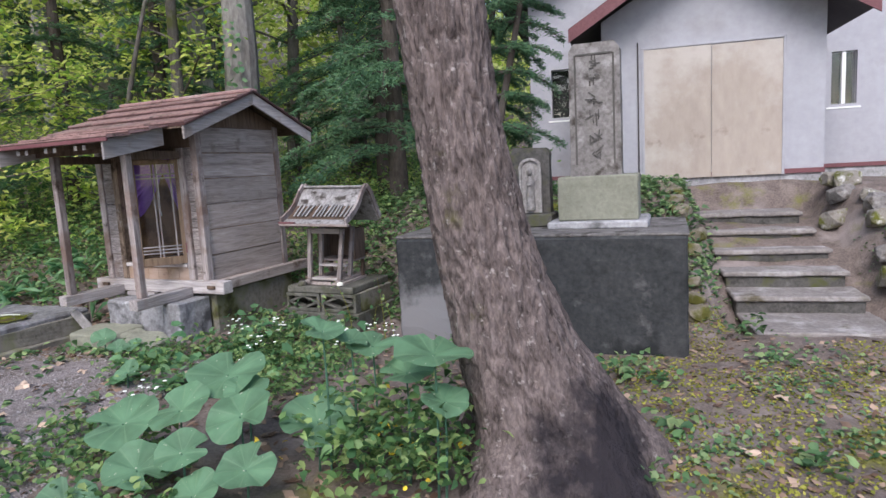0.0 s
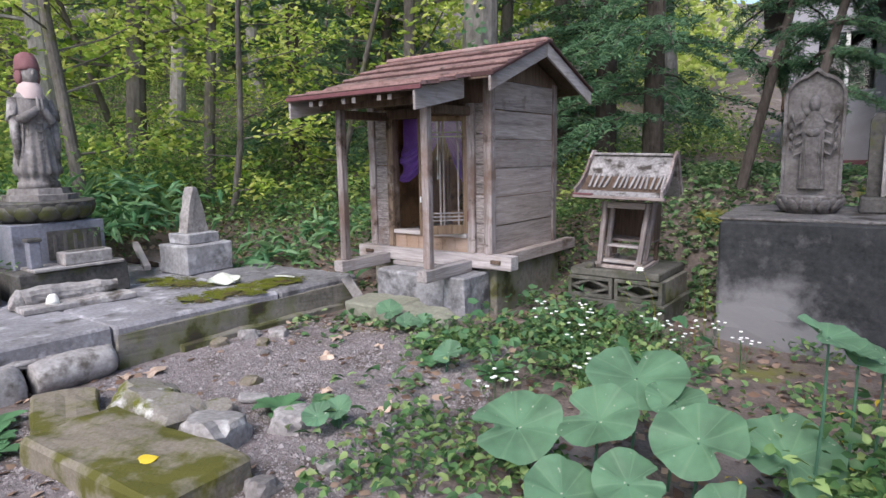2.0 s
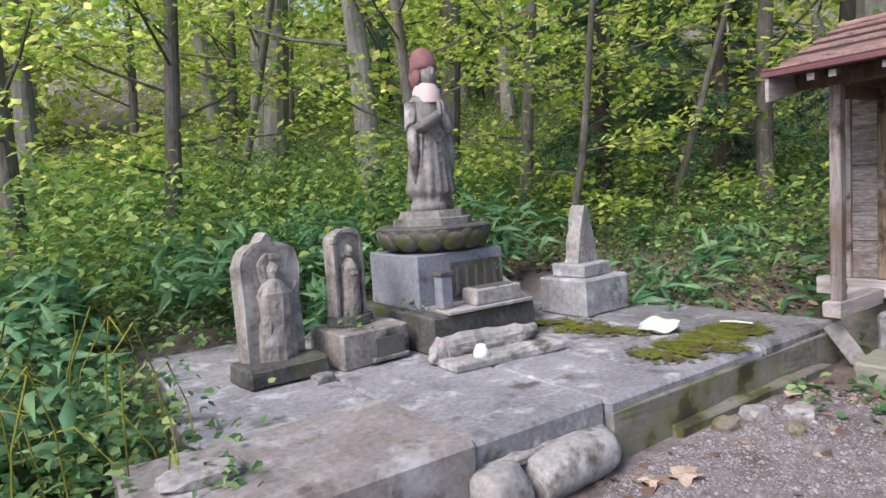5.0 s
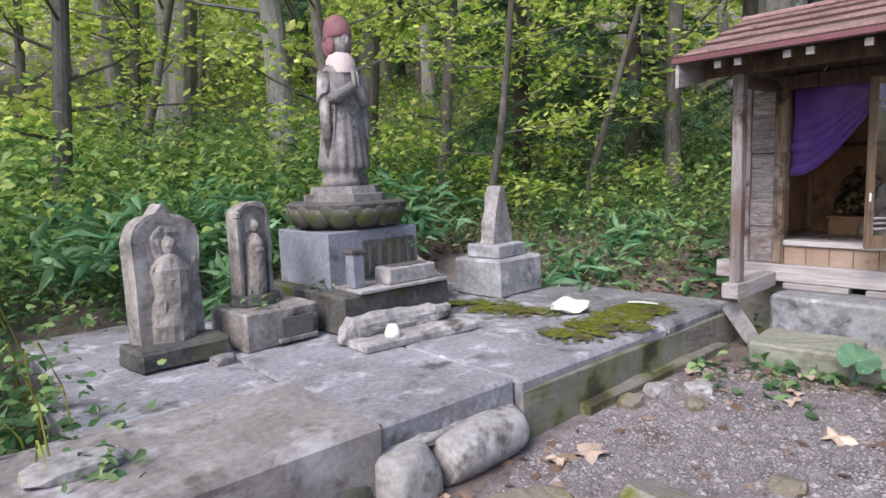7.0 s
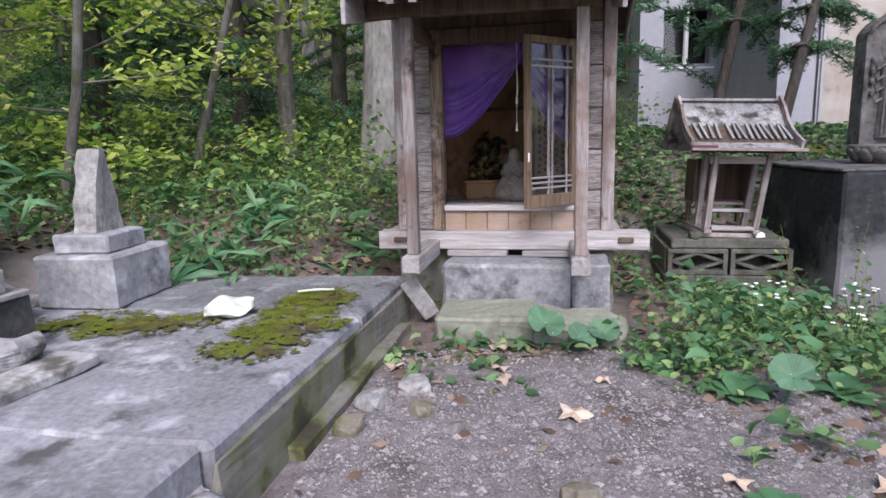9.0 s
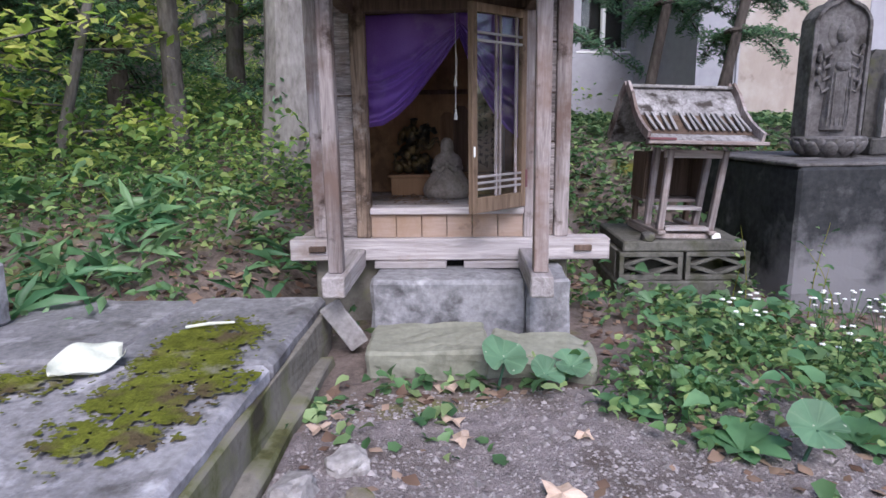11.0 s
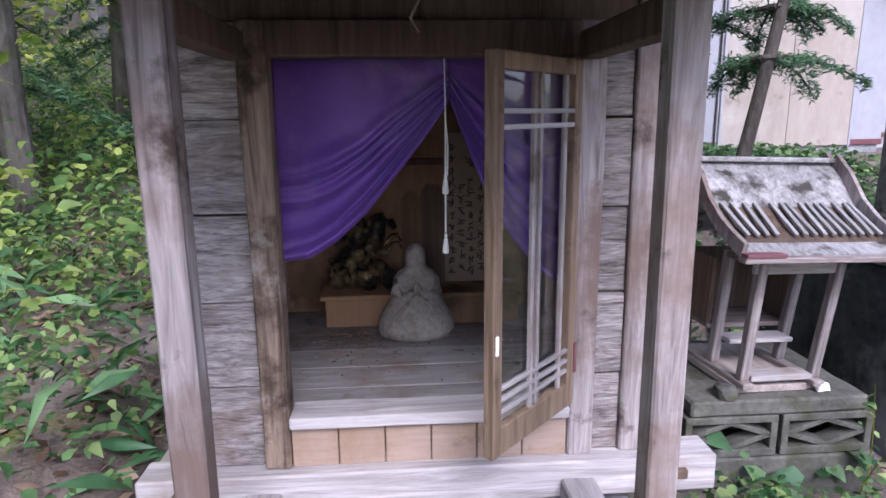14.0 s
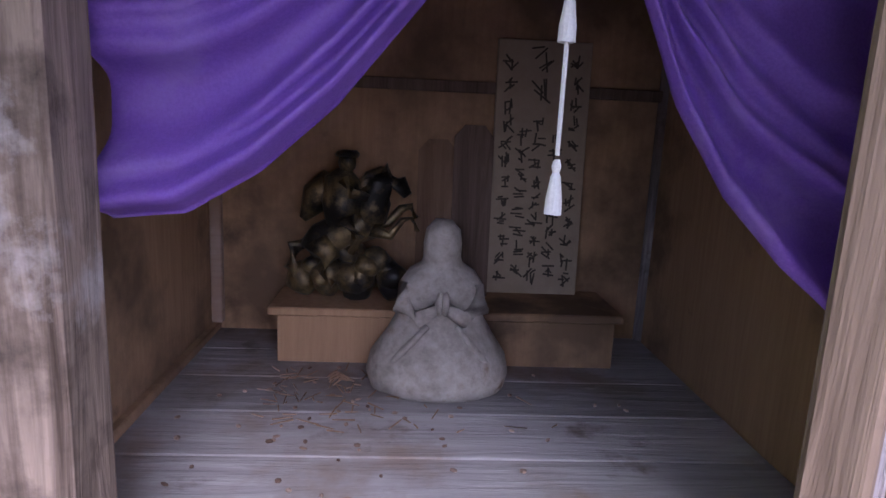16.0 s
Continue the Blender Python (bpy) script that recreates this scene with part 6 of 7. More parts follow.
def broadleaf(name, label, seed, height, r, bark_mat, leaf_mat, count, low, spread, leaf=0.11, lean=0.04):
    """A tapered trunk with limbs and a ragged crown of single leaves."""
    rr = np.random.default_rng(seed)
    t = thing(name, label, "tree")
    lx, ly = rr.normal(0, lean, 2)
    pts, rad = [], []
    for k in range(9):
        f = k / 8
        pts.append((lx * f * height + 0.12 * math.sin(2.2 * f * 3 + seed), ly * f * height + 0.10 * math.sin(1.7 * f * 3 + seed * 2), -0.4 + f * (height + 0.4)))
        rad.append(r * (1 - 0.8 * f) * (1.25 if k == 0 else 1))
    bm = tube(pts, rad, 12)
    centres, sizes = [], []
    n = int(14 + height * 1.6)
    for k in range(n):
        f = low + (1 - low) * (k + 0.5) / n
        i = min(7, int(f * 8))
        p = Vector(pts[i]).lerp(Vector(pts[i + 1]), f * 8 - i)
        a = rr.uniform(0, 6.28)
        ln = spread * (0.45 + 0.8 * math.sin(math.pi * min(1, 0.15 + 0.8 * (f - low) / (1 - low)))) * rr.uniform(0.6, 1.15)
        d = Vector((math.cos(a), math.sin(a), rr.uniform(0.05, 0.5)))
        mid, end = p + d * ln * 0.5, p + d * ln + Vector((0, 0, 0.1 * ln))
        tube([p, mid, end], [r * 0.22 * (1.1 - f), r * 0.13 * (1.1 - f) + 0.004, 0.004], 5, bm)
        m = max(8, int(count / n * (1.25 if f < 0.55 else 0.45)))
        g = rr.uniform(0.35, 1.0, m)[:, None]
        cc = np.array(p) + (np.array(end) - np.array(p)) * g + rr.normal(0, 1, (m, 3)) * np.array([0.26, 0.26, 0.12]) * spread * 0.55
        centres.append(cc)
        sizes.append(rr.uniform(0.6, 1.25, m) * leaf)
    part("trunk", bm, bark_mat, t)
    leaves("crown", np.concatenate(centres), np.concatenate(sizes), leaf_mat, t, rr, tilt=0.55, wide=0.62)
    return t


def fir(name, label, seed, height, r, spread, low, lean=0.0, needles=70, spray=(0.10, 0.20), slim=0.30):
    """A fir: whorls of drooping boughs with flat sprays of needles."""
    rr = np.random.default_rng(seed)
    t = thing(name, label, "tree")
    pts = [(lean * f * height, 0, -0.4 + f * (height + 0.4)) for f in np.linspace(0, 1, 6)]
    bm = tube(pts, [r * (1 - 0.85 * f) for f in np.linspace(0, 1, 6)], 12)
    centres, ups = [], []
    z = low
    while z < height * 0.97:
        f = z / height
        for b in range(int(rr.integers(3, 6))):
            a, ln = rr.uniform(0, 6.28), spread * (1.08 - f) * rr.uniform(0.6, 1.1)
            p = np.array([lean * z, 0, z])
            d = np.array([math.cos(a), math.sin(a), 0.0])
            s = np.array([-d[1], d[0], 0])
            curve = [p + d * ln * g + np.array([0, 0, 0.12 * ln * g - 0.42 * ln * g * g]) for g in (0, 0.35, 0.7, 1.0)]
            tube(curve, [0.02 * (1.2 - f) + 0.006, 0.014, 0.009, 0.004], 5, bm)
            k = int(needles * ln) + 24
            g = rr.uniform(0.12, 1.0, k)
            w = rr.uniform(-1, 1, k) * 0.30 * ln * (1.15 - g)
            c = p + d * (ln * (g + 0.1 * np.abs(w)))[:, None] + s * w[:, None]
            c[:, 2] += 0.12 * ln * g - 0.42 * ln * g * g - 0.10 * np.abs(w) + rr.normal(0, 0.025, k)
            centres.append(c)
        z += rr.uniform(0.20, 0.42)
    part("trunk", bm, bark_dark, t)
    c = np.concatenate(centres)
    leaves("crown", c, rr.uniform(*spray, len(c)), leaf_fir, t, rr, tilt=0.35, wide=slim, droop=0.3)
    return t


def plant(t, x, y, turn=0.0, size=1.0, first=False):
    m = pose(x, y, float(ground_z(x, y)), 0, 0, turn) @ Matrix.Scale(size, 4)
    if first:
        t.matrix_world = m
        return t
    c = copy_thing(t, pose(x, y, float(ground_z(x, y)), 0, 0, turn))
    c.scale = (size, size, size)
    return c


lab = ("slender broadleaf tree with grey-brown bark and green leaves", "broad old tree with grey bark and yellow-green leaves", "young tree with bright yellow-green foliage", "dark fir with drooping boughs")
slim = broadleaf("broadleaf_tree", lab[0], 11, 9.0, 0.10, bark_mid, leaf_forest, 2500, 0.16, 1.5)
old = broadleaf("broadleaf_tree", lab[1], 12, 11.0, 0.20, bark_grey, leaf_forest, 2900, 0.24, 2.3, 0.13)
young = broadleaf("young_tree", lab[2], 13, 5.0, 0.05, bark_mid, leaf_forest, 1900, 0.12, 1.1, 0.10, 0.08)
dark = fir("fir_tree", lab[3], 14, 9.5, 0.16, 2.2, 0.9, 0.0, 150, (0.08, 0.15), 0.2)
for ob, g in ((slim, "trees of the wood"), (old, "trees of the wood"), (young, "young trees of the wood"), (dark, "firs of the wood")):
    tagged(ob, group=g)
# near trunks that stand behind the shrine, the platform and the hall
plant(old, -4.9, 12.3, 200, 1.1, True)
pale = broadleaf("pale_trunk_tree", "thick pale-barked tree with ivy behind the shrine", 12, 12.0, 0.30, bark_grey, leaf_forest, 2600, 0.30, 2.4, 0.13, 0.01)
plant(pale, -3.28, 9.5, 20, 1.0, True)
ivy_rng = np.random.default_rng(77)
turn_, up_ = ivy_rng.uniform(-2.6, 0.2, 240), ivy_rng.uniform(0.5, 3.4, 240)
keep_ = (np.sin(turn_ * 2.1 + up_ * 1.7) + 0.6 * np.sin(up_ * 4.3 + turn_)) > 0.1
turn_, up_ = turn_[keep_], up_[keep_]
ivy_at = np.stack([0.31 * np.cos(turn_), 0.31 * np.sin(turn_), up_], 1)
leaves("ivy", ivy_at, ivy_rng.uniform(0.06, 0.12, len(turn_)), leaf_sasa, pale, ivy_rng, tilt=0.5, wide=0.85, ups=np.stack([np.cos(turn_), np.sin(turn_), 0.4 + 0 * up_], 1), smooth_edge=True)
plant(slim, -7.7, 8.1, 0, 1.5, True)
plant(young, -6.2, 7.6, 40, 1.0, True)
plant(dark, -0.9, 9.2, 100, 0.9, True)
for kind, x, y, turn, size in ((old, -8.6, 7.4, 90, 0.9), (slim, -2.52, 14.2, 130, 2.0), (slim, -6.9, 6.1, 200, 0.75), (slim, -8.9, 4.9, 60, 0.9), (slim, -9.4, 3.6, 310, 1.0), (slim, -6.85, 8.46, 10, 0.9),
                               (slim, -4.4, 9.9, 270, 1.1), (young, -5.4, 9.0, 80, 1.1), (dark, -5.0, 10.6, 10, 0.8), (dark, -1.6, 12.6, 60, 1.3), (old, -0.4, 14.2, 150, 1.1), (dark, -6.6, 10.4, 200, 0.85), (young, -8.7, 9.0, 300, 1.3),
                               (slim, -3.6, 13.6, 20, 1.5), (dark, -2.6, 15.0, 250, 1.3), (young, -10.2, 6.2, 100, 1.4), (young, -10.8, 4.2, 220, 1.3), (old, -11.0, 8.0, 320, 1.1)):
    plant(kind, x, y, turn, size)
rng = np.random.default_rng(31)
# From k = 46: trees mostly out of view, added for the light.
for k in range(60):
    a = radians(rng.uniform(88, 172)) if k < 46 else radians(rng.uniform(180, 430))
    d = rng.uniform(13, 27) if k < 46 else rng.uniform(13, 20)
    x, y = -2.5 + d * math.cos(a), 2.0 + d * math.sin(a)
    if (x > 0.0 and 8 < y < 21) or (y < -2 and -16 < x < 12):
        continue
    kind = (slim, old, young, old, dark, slim)[k % 6]
    plant(kind, x, y, float(rng.uniform(0, 360)), float(rng.uniform(0.9, 1.5)))

small_fir = fir("young_fir", "young fir with leaning bare trunk and sparse boughs", 17, 5.2, 0.065, 1.15, 1.35, 0.24, 420, (0.05, 0.095), 0.15)
tagged(small_fir, group="young firs before the hall")
plant(small_fir, -0.10, 8.25, 8, 1.0, True)
plant(small_fir, 0.16, 7.65, -6, 0.95)

# far woods on the hill
rng = np.random.default_rng(41)
n = 90000
a = np.radians(rng.uniform(80, 185, n))
d = rng.uniform(22, 44, n)
cl = np.array([[rng.uniform(80, 205), rng.uniform(22, 44), rng.uniform(0.5, 16)] for _ in range(640)])
pick = rng.integers(0, 640, n)
a = np.radians(cl[pick, 0] + rng.normal(0, 2.2, n))
d = cl[pick, 1] + rng.normal(0, 1.2, n)
x, y = -2.5 + d * np.cos(a), 2.0 + d * np.sin(a)
z = ground_z(x, y) + np.maximum(0, cl[pick, 2] + rng.normal(0, 0.9, n))
# Paler leaves paint the sunlight on the far hillside.
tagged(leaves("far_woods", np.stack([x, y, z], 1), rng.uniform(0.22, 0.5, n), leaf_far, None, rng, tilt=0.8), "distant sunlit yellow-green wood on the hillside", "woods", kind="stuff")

# ---- undergrowth ----
def spread_points(n, seed, x0, x1, y0, y1, keep):
    rr = np.random.default_rng(seed)
    p = rr.uniform((x0, y0), (x1, y1), (n, 2))
    return p[keep(p[:, 0], p[:, 1])], rr


def plat_pq(x, y):
    return 0.36 * (x + 4.30) + 0.933 * (y - 3.84), -0.933 * (x + 4.30) + 0.36 * (y - 3.84)


def shrine_uv(x, y):
    a = radians(-20.5)
    return (x + 3.209) * math.cos(a) + (y - 6.103) * math.sin(a), -(x + 3.209) * math.sin(a) + (y - 6.103) * math.cos(a)


def blocked(x, y):
    p, q = plat_pq(x, y)
    u, v = shrine_uv(x, y)
    bx, by = (x + 0.517) * 0.961 - (y - 5.87) * 0.276, (x + 0.517) * 0.276 + (y - 5.87) * 0.961
    hx, hy = 0.9816 * (x - 2.19) - 0.1908 * (y - 10.12), 0.1908 * (x - 2.19) + 0.9816 * (y - 10.12)
    mu, mv = (x + 1.215) * 0.9367 - (y - 6.28) * 0.3502, (x + 1.215) * 0.3502 + (y - 6.28) * 0.9367
    return (((p > -1.95) & (p < 2.2) & (q > -0.12) & (q < 2.5)) | ((u > -0.45) & (u < 1.15) & (v > -0.85) & (v < 1.25)) | ((bx > -0.05) & (bx < 2.5) & (by > -0.05) & (by < 1.4))
            | ((hx > 1.15) & (hx < 2.65) & (hy > -4.4) & (hy < 0)) | ((hy > -0.1) & (hx > -1.4)) | ((mu > -0.45) & (mu < 0.45) & (mv > -0.4) & (mv < 0.4)) | ((x - 0.6) ** 2 + (y - 3.4) ** 2 < 0.3))


def patch(x, y, scale, seed):
    return np.array([noise.noise(Vector((a * scale, b * scale, seed))) for a, b in zip(x, y)])


def herbs(name, label, pts, rr, stalk, size, material, per=6, spread=0.09, tilt=0.45, wide=0.75):
    n = len(pts)
    c = np.repeat(pts, per, 0) + rr.normal(0, spread, (n * per, 2))
    z = ground_z(c[:, 0], c[:, 1]) + rr.uniform(0.25, 1.0, n * per) * np.repeat(rr.uniform(0.5, 1.2, n), per) * stalk
    return tagged(leaves(name, np.column_stack([c, z]), rr.uniform(0.55, 1.25, n * per) * size, material, None, rr, tilt=tilt, wide=wide, smooth_edge=size < 0.12), label, "plants", kind="stuff")


def path_clear(x, y):
    """The trodden gravel from the near left to the shrine's step."""
    d1 = np.abs((x + 3.25) * 0.97 + (y - 3.9) * 0.10)
    return (d1 < 0.75) & (y < 5.6) & (y > 2.9)


pts, rr = spread_points(3600, 51, -3.0, 1.2, 1.6, 6.8, lambda x, y: ~blocked(x, y) & ~path_clear(x, y) & ~((x > 0.8) & (y < 5)) & ~((x < -2.3) & (y < 4.2)))
g = patch(pts[:, 0], pts[:, 1], 1.1, 3.0)
herbs("herb_cover", "low green herbs with rounded leaves among leaf litter", pts[g > 0.11], rr, 0.14, 0.05, leaf_wood, 9, 0.09, 0.6, 0.7)
pts, rr = spread_points(300, 52, -2.9, -0.6, 4.0, 6.2, lambda x, y: ~blocked(x, y) & (np.abs(x + 1.6 + 0.5 * (y - 5)) < 1.0))
g = patch(pts[:, 0], pts[:, 1], 2.2, 9.0)
pts = pts[g > -0.22]
herbs("herb_cover_dense", "dense bright green herbs before the shrines", pts, rr, 0.20, 0.052, leaf_wood, 8, 0.10, 0.6, 0.75)
herbs("broad_herbs", "broader soft green leaves standing among the herbs", pts[::4], rr, 0.26, 0.105, leaf_sasa, 5, 0.10, 0.5, 0.7)
pts, rr = spread_points(1500, 53, 1.0, 6.0, 2.0, 7.2, lambda x, y: ~blocked(x, y))
g = patch(pts[:, 0], pts[:, 1], 1.3, 7.0)
herbs("low_weeds", "sparse low weeds and moss tufts on the bare ground", pts[g > 0.05], rr, 0.05, 0.045, leaf_herb, 6)
pts, rr = spread_points(4200, 54, -9.5, -0.8, 1.5, 10.5, lambda x, y: ~blocked(x, y) & ((plat_pq(x, y)[1] > 2.1) | (plat_pq(x, y)[0] > 2.2) | (plat_pq(x, y)[0] < -1.9)) & ((y > 6.4 + 0.25 * (x + 3)) | (x < -4.6)) & ~((x > -4.4) & (y < 4.5)))
g = patch(pts[:, 0], pts[:, 1], 1.4, 5.0)
pts = pts[(g > -0.26) | (pts[:, 0] < -5.2)]
herbs("wood_floor_plants", "green woodland plants covering the forest floor", pts, rr, 0.30, 0.058, leaf_wood, 12, 0.15, 0.6, 0.65)
pts, rr = spread_points(1500, 55, -1.2, 3.4, 6.3, 9.9, lambda x, y: ~blocked(x, y))
herbs("bank_plants", "low green plants on the bank below the hall", pts, rr, 0.14, 0.08, leaf_herb, 6)
pts, rr = spread_points(5200, 56, -22, 1.0, 7.5, 22, lambda x, y: ~blocked(x, y) & ((-0.55 * x + 0.83 * y) > 8.4) & ~((x > -1) & (y < 11)))
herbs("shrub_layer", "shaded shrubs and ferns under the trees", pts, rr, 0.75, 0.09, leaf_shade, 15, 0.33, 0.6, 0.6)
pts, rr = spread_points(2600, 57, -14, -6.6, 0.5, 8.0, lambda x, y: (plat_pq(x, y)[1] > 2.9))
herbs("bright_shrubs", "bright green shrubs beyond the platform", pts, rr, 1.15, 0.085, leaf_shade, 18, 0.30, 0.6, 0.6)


def sasa(name, label, pts, rr, height, count=9):
    """Bamboo grass: long pointed leaves fanning from the tops of thin canes."""
    cs, up, sz = [], [], []
    for x, y in pts:
        h = height * rr.uniform(0.6, 1.15)
        z0 = float(ground_z(x, y))
        for k in range(count):
            a, f = rr.uniform(0, 6.28), rr.uniform(0.45, 1.0)
            cs.append((x + 0.14 * math.cos(a), y + 0.14 * math.sin(a), z0 + h * f))
            sz.append(rr.uniform(0.18, 0.32))
    return tagged(leaves(name, cs, sz, leaf_sasa, None, rr, tilt=0.55, wide=0.22, droop=0.35), label, "bamboo grass", kind="stuff")


pts, rr = spread_points(700, 58, -9.5, -4.2, 2.2, 8.4, lambda x, y: (plat_pq(x, y)[1] > 2.25) & (plat_pq(x, y)[1] < 4.6) & (plat_pq(x, y)[0] > -1.2) & (plat_pq(x, y)[0] < 2.2))
sasa("bamboo_grass", "blue-green bamboo grass behind the platform", pts, rr, 0.75)
pts, rr = spread_points(420, 59, -8.5, -5.3, 1.2, 3.4, lambda x, y: (plat_pq(x, y)[0] < -1.75) & (plat_pq(x, y)[1] > 0.9))
sasa("bamboo_grass", "tall green grass and leaves beside the platform's end", pts, rr, 0.55)
pts, rr = spread_points(120, 60, -5.2, -4.4, 6.0, 6.9, lambda x, y: (plat_pq(x, y)[0] > 1.9))
sasa("bamboo_grass", "tuft of bright bamboo grass behind the pointed marker", pts[:14], rr, 0.36)

pts, rr = spread_points(36, 69, -5.4, -3.3, 6.2, 8.6, lambda x, y: ~blocked(x, y) & (x + 0.35 * (y - 6) < -3.1))
sasa("bamboo_grass", "scattered pale green blades among the plants beside the shrine", pts, rr, 0.30, 4)
pts, rr = spread_points(26000, 67, 0.9, 5.5, 2.2, 6.4, lambda x, y: ~blocked(x, y))
g = patch(pts[:, 0], pts[:, 1], 0.9, 11.0) + 0.6 * patch(pts[:, 0], pts[:, 1], 3.5, 2.0)
pts = pts[g > -0.22]
tagged(leaves("ground_moss", np.column_stack([pts, ground_z(pts[:, 0], pts[:, 1]) + 0.008]), rr.uniform(0.015, 0.035, len(pts)), leaf_moss, None, rr, tilt=0.5, wide=0.7), "yellow-green moss and tiny weeds on bare ground", "moss", kind="stuff")

# fallen leaves and gravel
pts, rr = spread_points(5200, 61, -4.6, 5.0, 1.5, 6.6, lambda x, y: ~blocked(x, y) & (~path_clear(x, y) | (np.sin(91 * x + 57 * y) > 0.93)))
z = ground_z(pts[:, 0], pts[:, 1]) + 0.012
tagged(leaves("leaf_litter", np.column_stack([pts, z]), rr.uniform(0.03, 0.085, len(pts)), leaf_litter, None, rr, tilt=0.25, wide=0.8), "scattered brown and tan fallen leaves", "leaf litter", kind="stuff")
pts, rr = spread_points(4500, 63, -7.0, -0.8, 5.0, 10.0, lambda x, y: ~blocked(x, y))
z = ground_z(pts[:, 0], pts[:, 1]) + 0.015
tagged(leaves("forest_litter", np.column_stack([pts, z]), rr.uniform(0.03, 0.10, len(pts)), leaf_litter, None, rr, tilt=0.35, wide=0.7), "brown dead leaves over the forest floor", "leaf litter", kind="stuff")
pts, rr = spread_points(52000, 62, -4.2, -1.9, 2.5, 5.7, lambda x, y: ~blocked(x, y) & (np.abs(np.sin(77 * x + 131 * y)) > smooth_step(4.2, 5.3, y)))
k = len(pts)
s = rr.uniform(0.004, 0.012, k) * np.where(rr.random(k) < 0.05, rr.uniform(1.4, 2.2, k), 1)
z0 = ground_z(pts[:, 0], pts[:, 1])
ang = rr.uniform(0, 6.28, k)
ring = np.stack([np.stack([pts[:, 0] + s * rr.uniform(0.7, 1.4, k) * np.cos(ang + q), pts[:, 1] + s * rr.uniform(0.7, 1.4, k) * np.sin(ang + q), z0 + s * 0.1], 1) for q in (0, 1.57, 3.14, 4.71)], 1)
tip = np.stack([pts[:, 0], pts[:, 1], z0 + s * 0.75], 1)[:, None]
verts = np.concatenate([ring, tip], 1).reshape(-1, 3)
o = np.arange(k)[:, None, None] * 5
faces = (o + np.array([[0, 1, 4], [1, 2, 4], [2, 3, 4], [3, 0, 4]])[None]).reshape(-1, 3)
me = bpy.data.meshes.new("gravel")
me.from_pydata(verts.tolist(), [], faces.tolist())
me.materials.append(gravel_mat)
tagged(new("gravel", me), "loose grey gravel on the path", "gravel", kind="stuff")
path_sheet = sheet("path", np.arange(-4.25, -1.85, 0.08), np.arange(2.4, 5.0, 0.08), path_mat, 0.004)
tagged(path_sheet, "trodden purple-grey gravel path", "path", kind="structure")


# butterbur: broad round leaves with a notch, on stalks
def butterbur(x, y, top, r, tilt, turn, label):
    t = thing("butterbur", label, "plant", pose(x, y, float(ground_z(x, y))), "butterbur leaves")
    h = top - float(ground_z(x, y))
    bm = bmesh.new()
    n = 44
    c = bm.verts.new((0, 0, -0.025))
    rows = []
    for f in (0.4, 0.75, 1.0):
        row = []
        for k in range(n):
            a = 2 * math.pi * (k + 0.5) / n
            notch = 1 - 0.62 * math.exp(-((min(a, 2 * math.pi - a)) / 0.15) ** 2)
            wave = 1 + 0.012 * math.sin(11 * a + x * 5) + 0.06 * noise.noise(Vector((x * 9, a * 2, 0)))
            rad = r * f * (notch if f > 0.5 else 1) * wave
            row.append(bm.verts.new((rad * math.cos(a), rad * math.sin(a), 0.10 * r * f * f * math.sin(2 * a + x * 7) + 0.06 * r * f * math.sin(5 * a + y * 9) + (-0.012, 0.0, 0.002)[len(rows)] - 0.0025 * math.cos(14 * a) * f + 0.02 * r * noise.noise(Vector((x * 5 + 3 * f * math.cos(a), y * 5 + 3 * f * math.sin(a), 2))))))
        rows.append(row)
    for k in range(n):
        bm.faces.new((c, rows[0][k], rows[0][(k + 1) % n]))
        for a, b in zip(rows, rows[1:]):
            bm.faces.new((a[k], b[k], b[(k + 1) % n], a[(k + 1) % n]))
    lf = part("leaf_blade", bm, leaf_butter, t, smooth=True)
    lf.matrix_basis = pose(0, 0, h, tilt + 12, (turn % 37) - 18, 0) @ pose(0, 0, 0, 0, 0, turn)
    part("stalk", tube([(-0.02, 0.03, -0.02), (0.0, 0.01, h * 0.6), (0, 0, h - 0.02)], [0.007, 0.006, 0.004], 6), leaf_butter, t)


for x, y, top, r, tilt, turn in ((-0.58, 3.20, 0.17, 0.19, 14, 250), (-1.60, 3.16, 0.20, 0.19, 12, 200), (-0.92, 3.04, 0.27, 0.17, 14, 300), (-1.13, 3.42, 0.36, 0.21, 8, 90), (-1.28, 3.14, 0.27, 0.16, 12, 150), (-1.16, 2.90, 0.15, 0.13, 10, 20), (-1.38, 2.88, 0.08, 0.15, 8, 330),
                                 (-0.82, 2.82, 0.10, 0.14, 10, 60), (-1.05, 2.74, 0.02, 0.13, 8, 190), (-1.62, 2.70, 0.00, 0.14, 8, 110), (-0.98, 3.30, 0.31, 0.12, 6, 280)):
    butterbur(x, y, top, r, tilt, turn, "broad round green butterbur leaf with pale insect holes")
for x, y, top, r, tilt, turn in ((-0.50, 3.14, 0.66, 0.11, -2, 220), (-0.28, 3.27, 0.54, 0.14, -4, 60), (0.06, 3.02, 0.56, 0.19, -8, 100), (-0.38, 3.22, 0.58, 0.09, -6, 330), (-0.10, 3.18, 0.42, 0.14, 2, 200), (0.10, 2.98, 0.34, 0.12, 4, 180),
                                 (-2.90, 5.06, 0.16, 0.10, 18, 250), (-2.74, 4.98, 0.10, 0.075, 14, 30), (-2.62, 5.0, 0.11, 0.08, 12, 160), (-2.2, 4.2, 0.14, 0.09, 18, 300), (-2.55, 3.22, 0.12, 0.07, 20, 20), (-2.48, 3.30, 0.13, 0.07, 20, 200)):
    butterbur(x, y, top, r, tilt, turn, "round green butterbur leaf on a thin stalk")

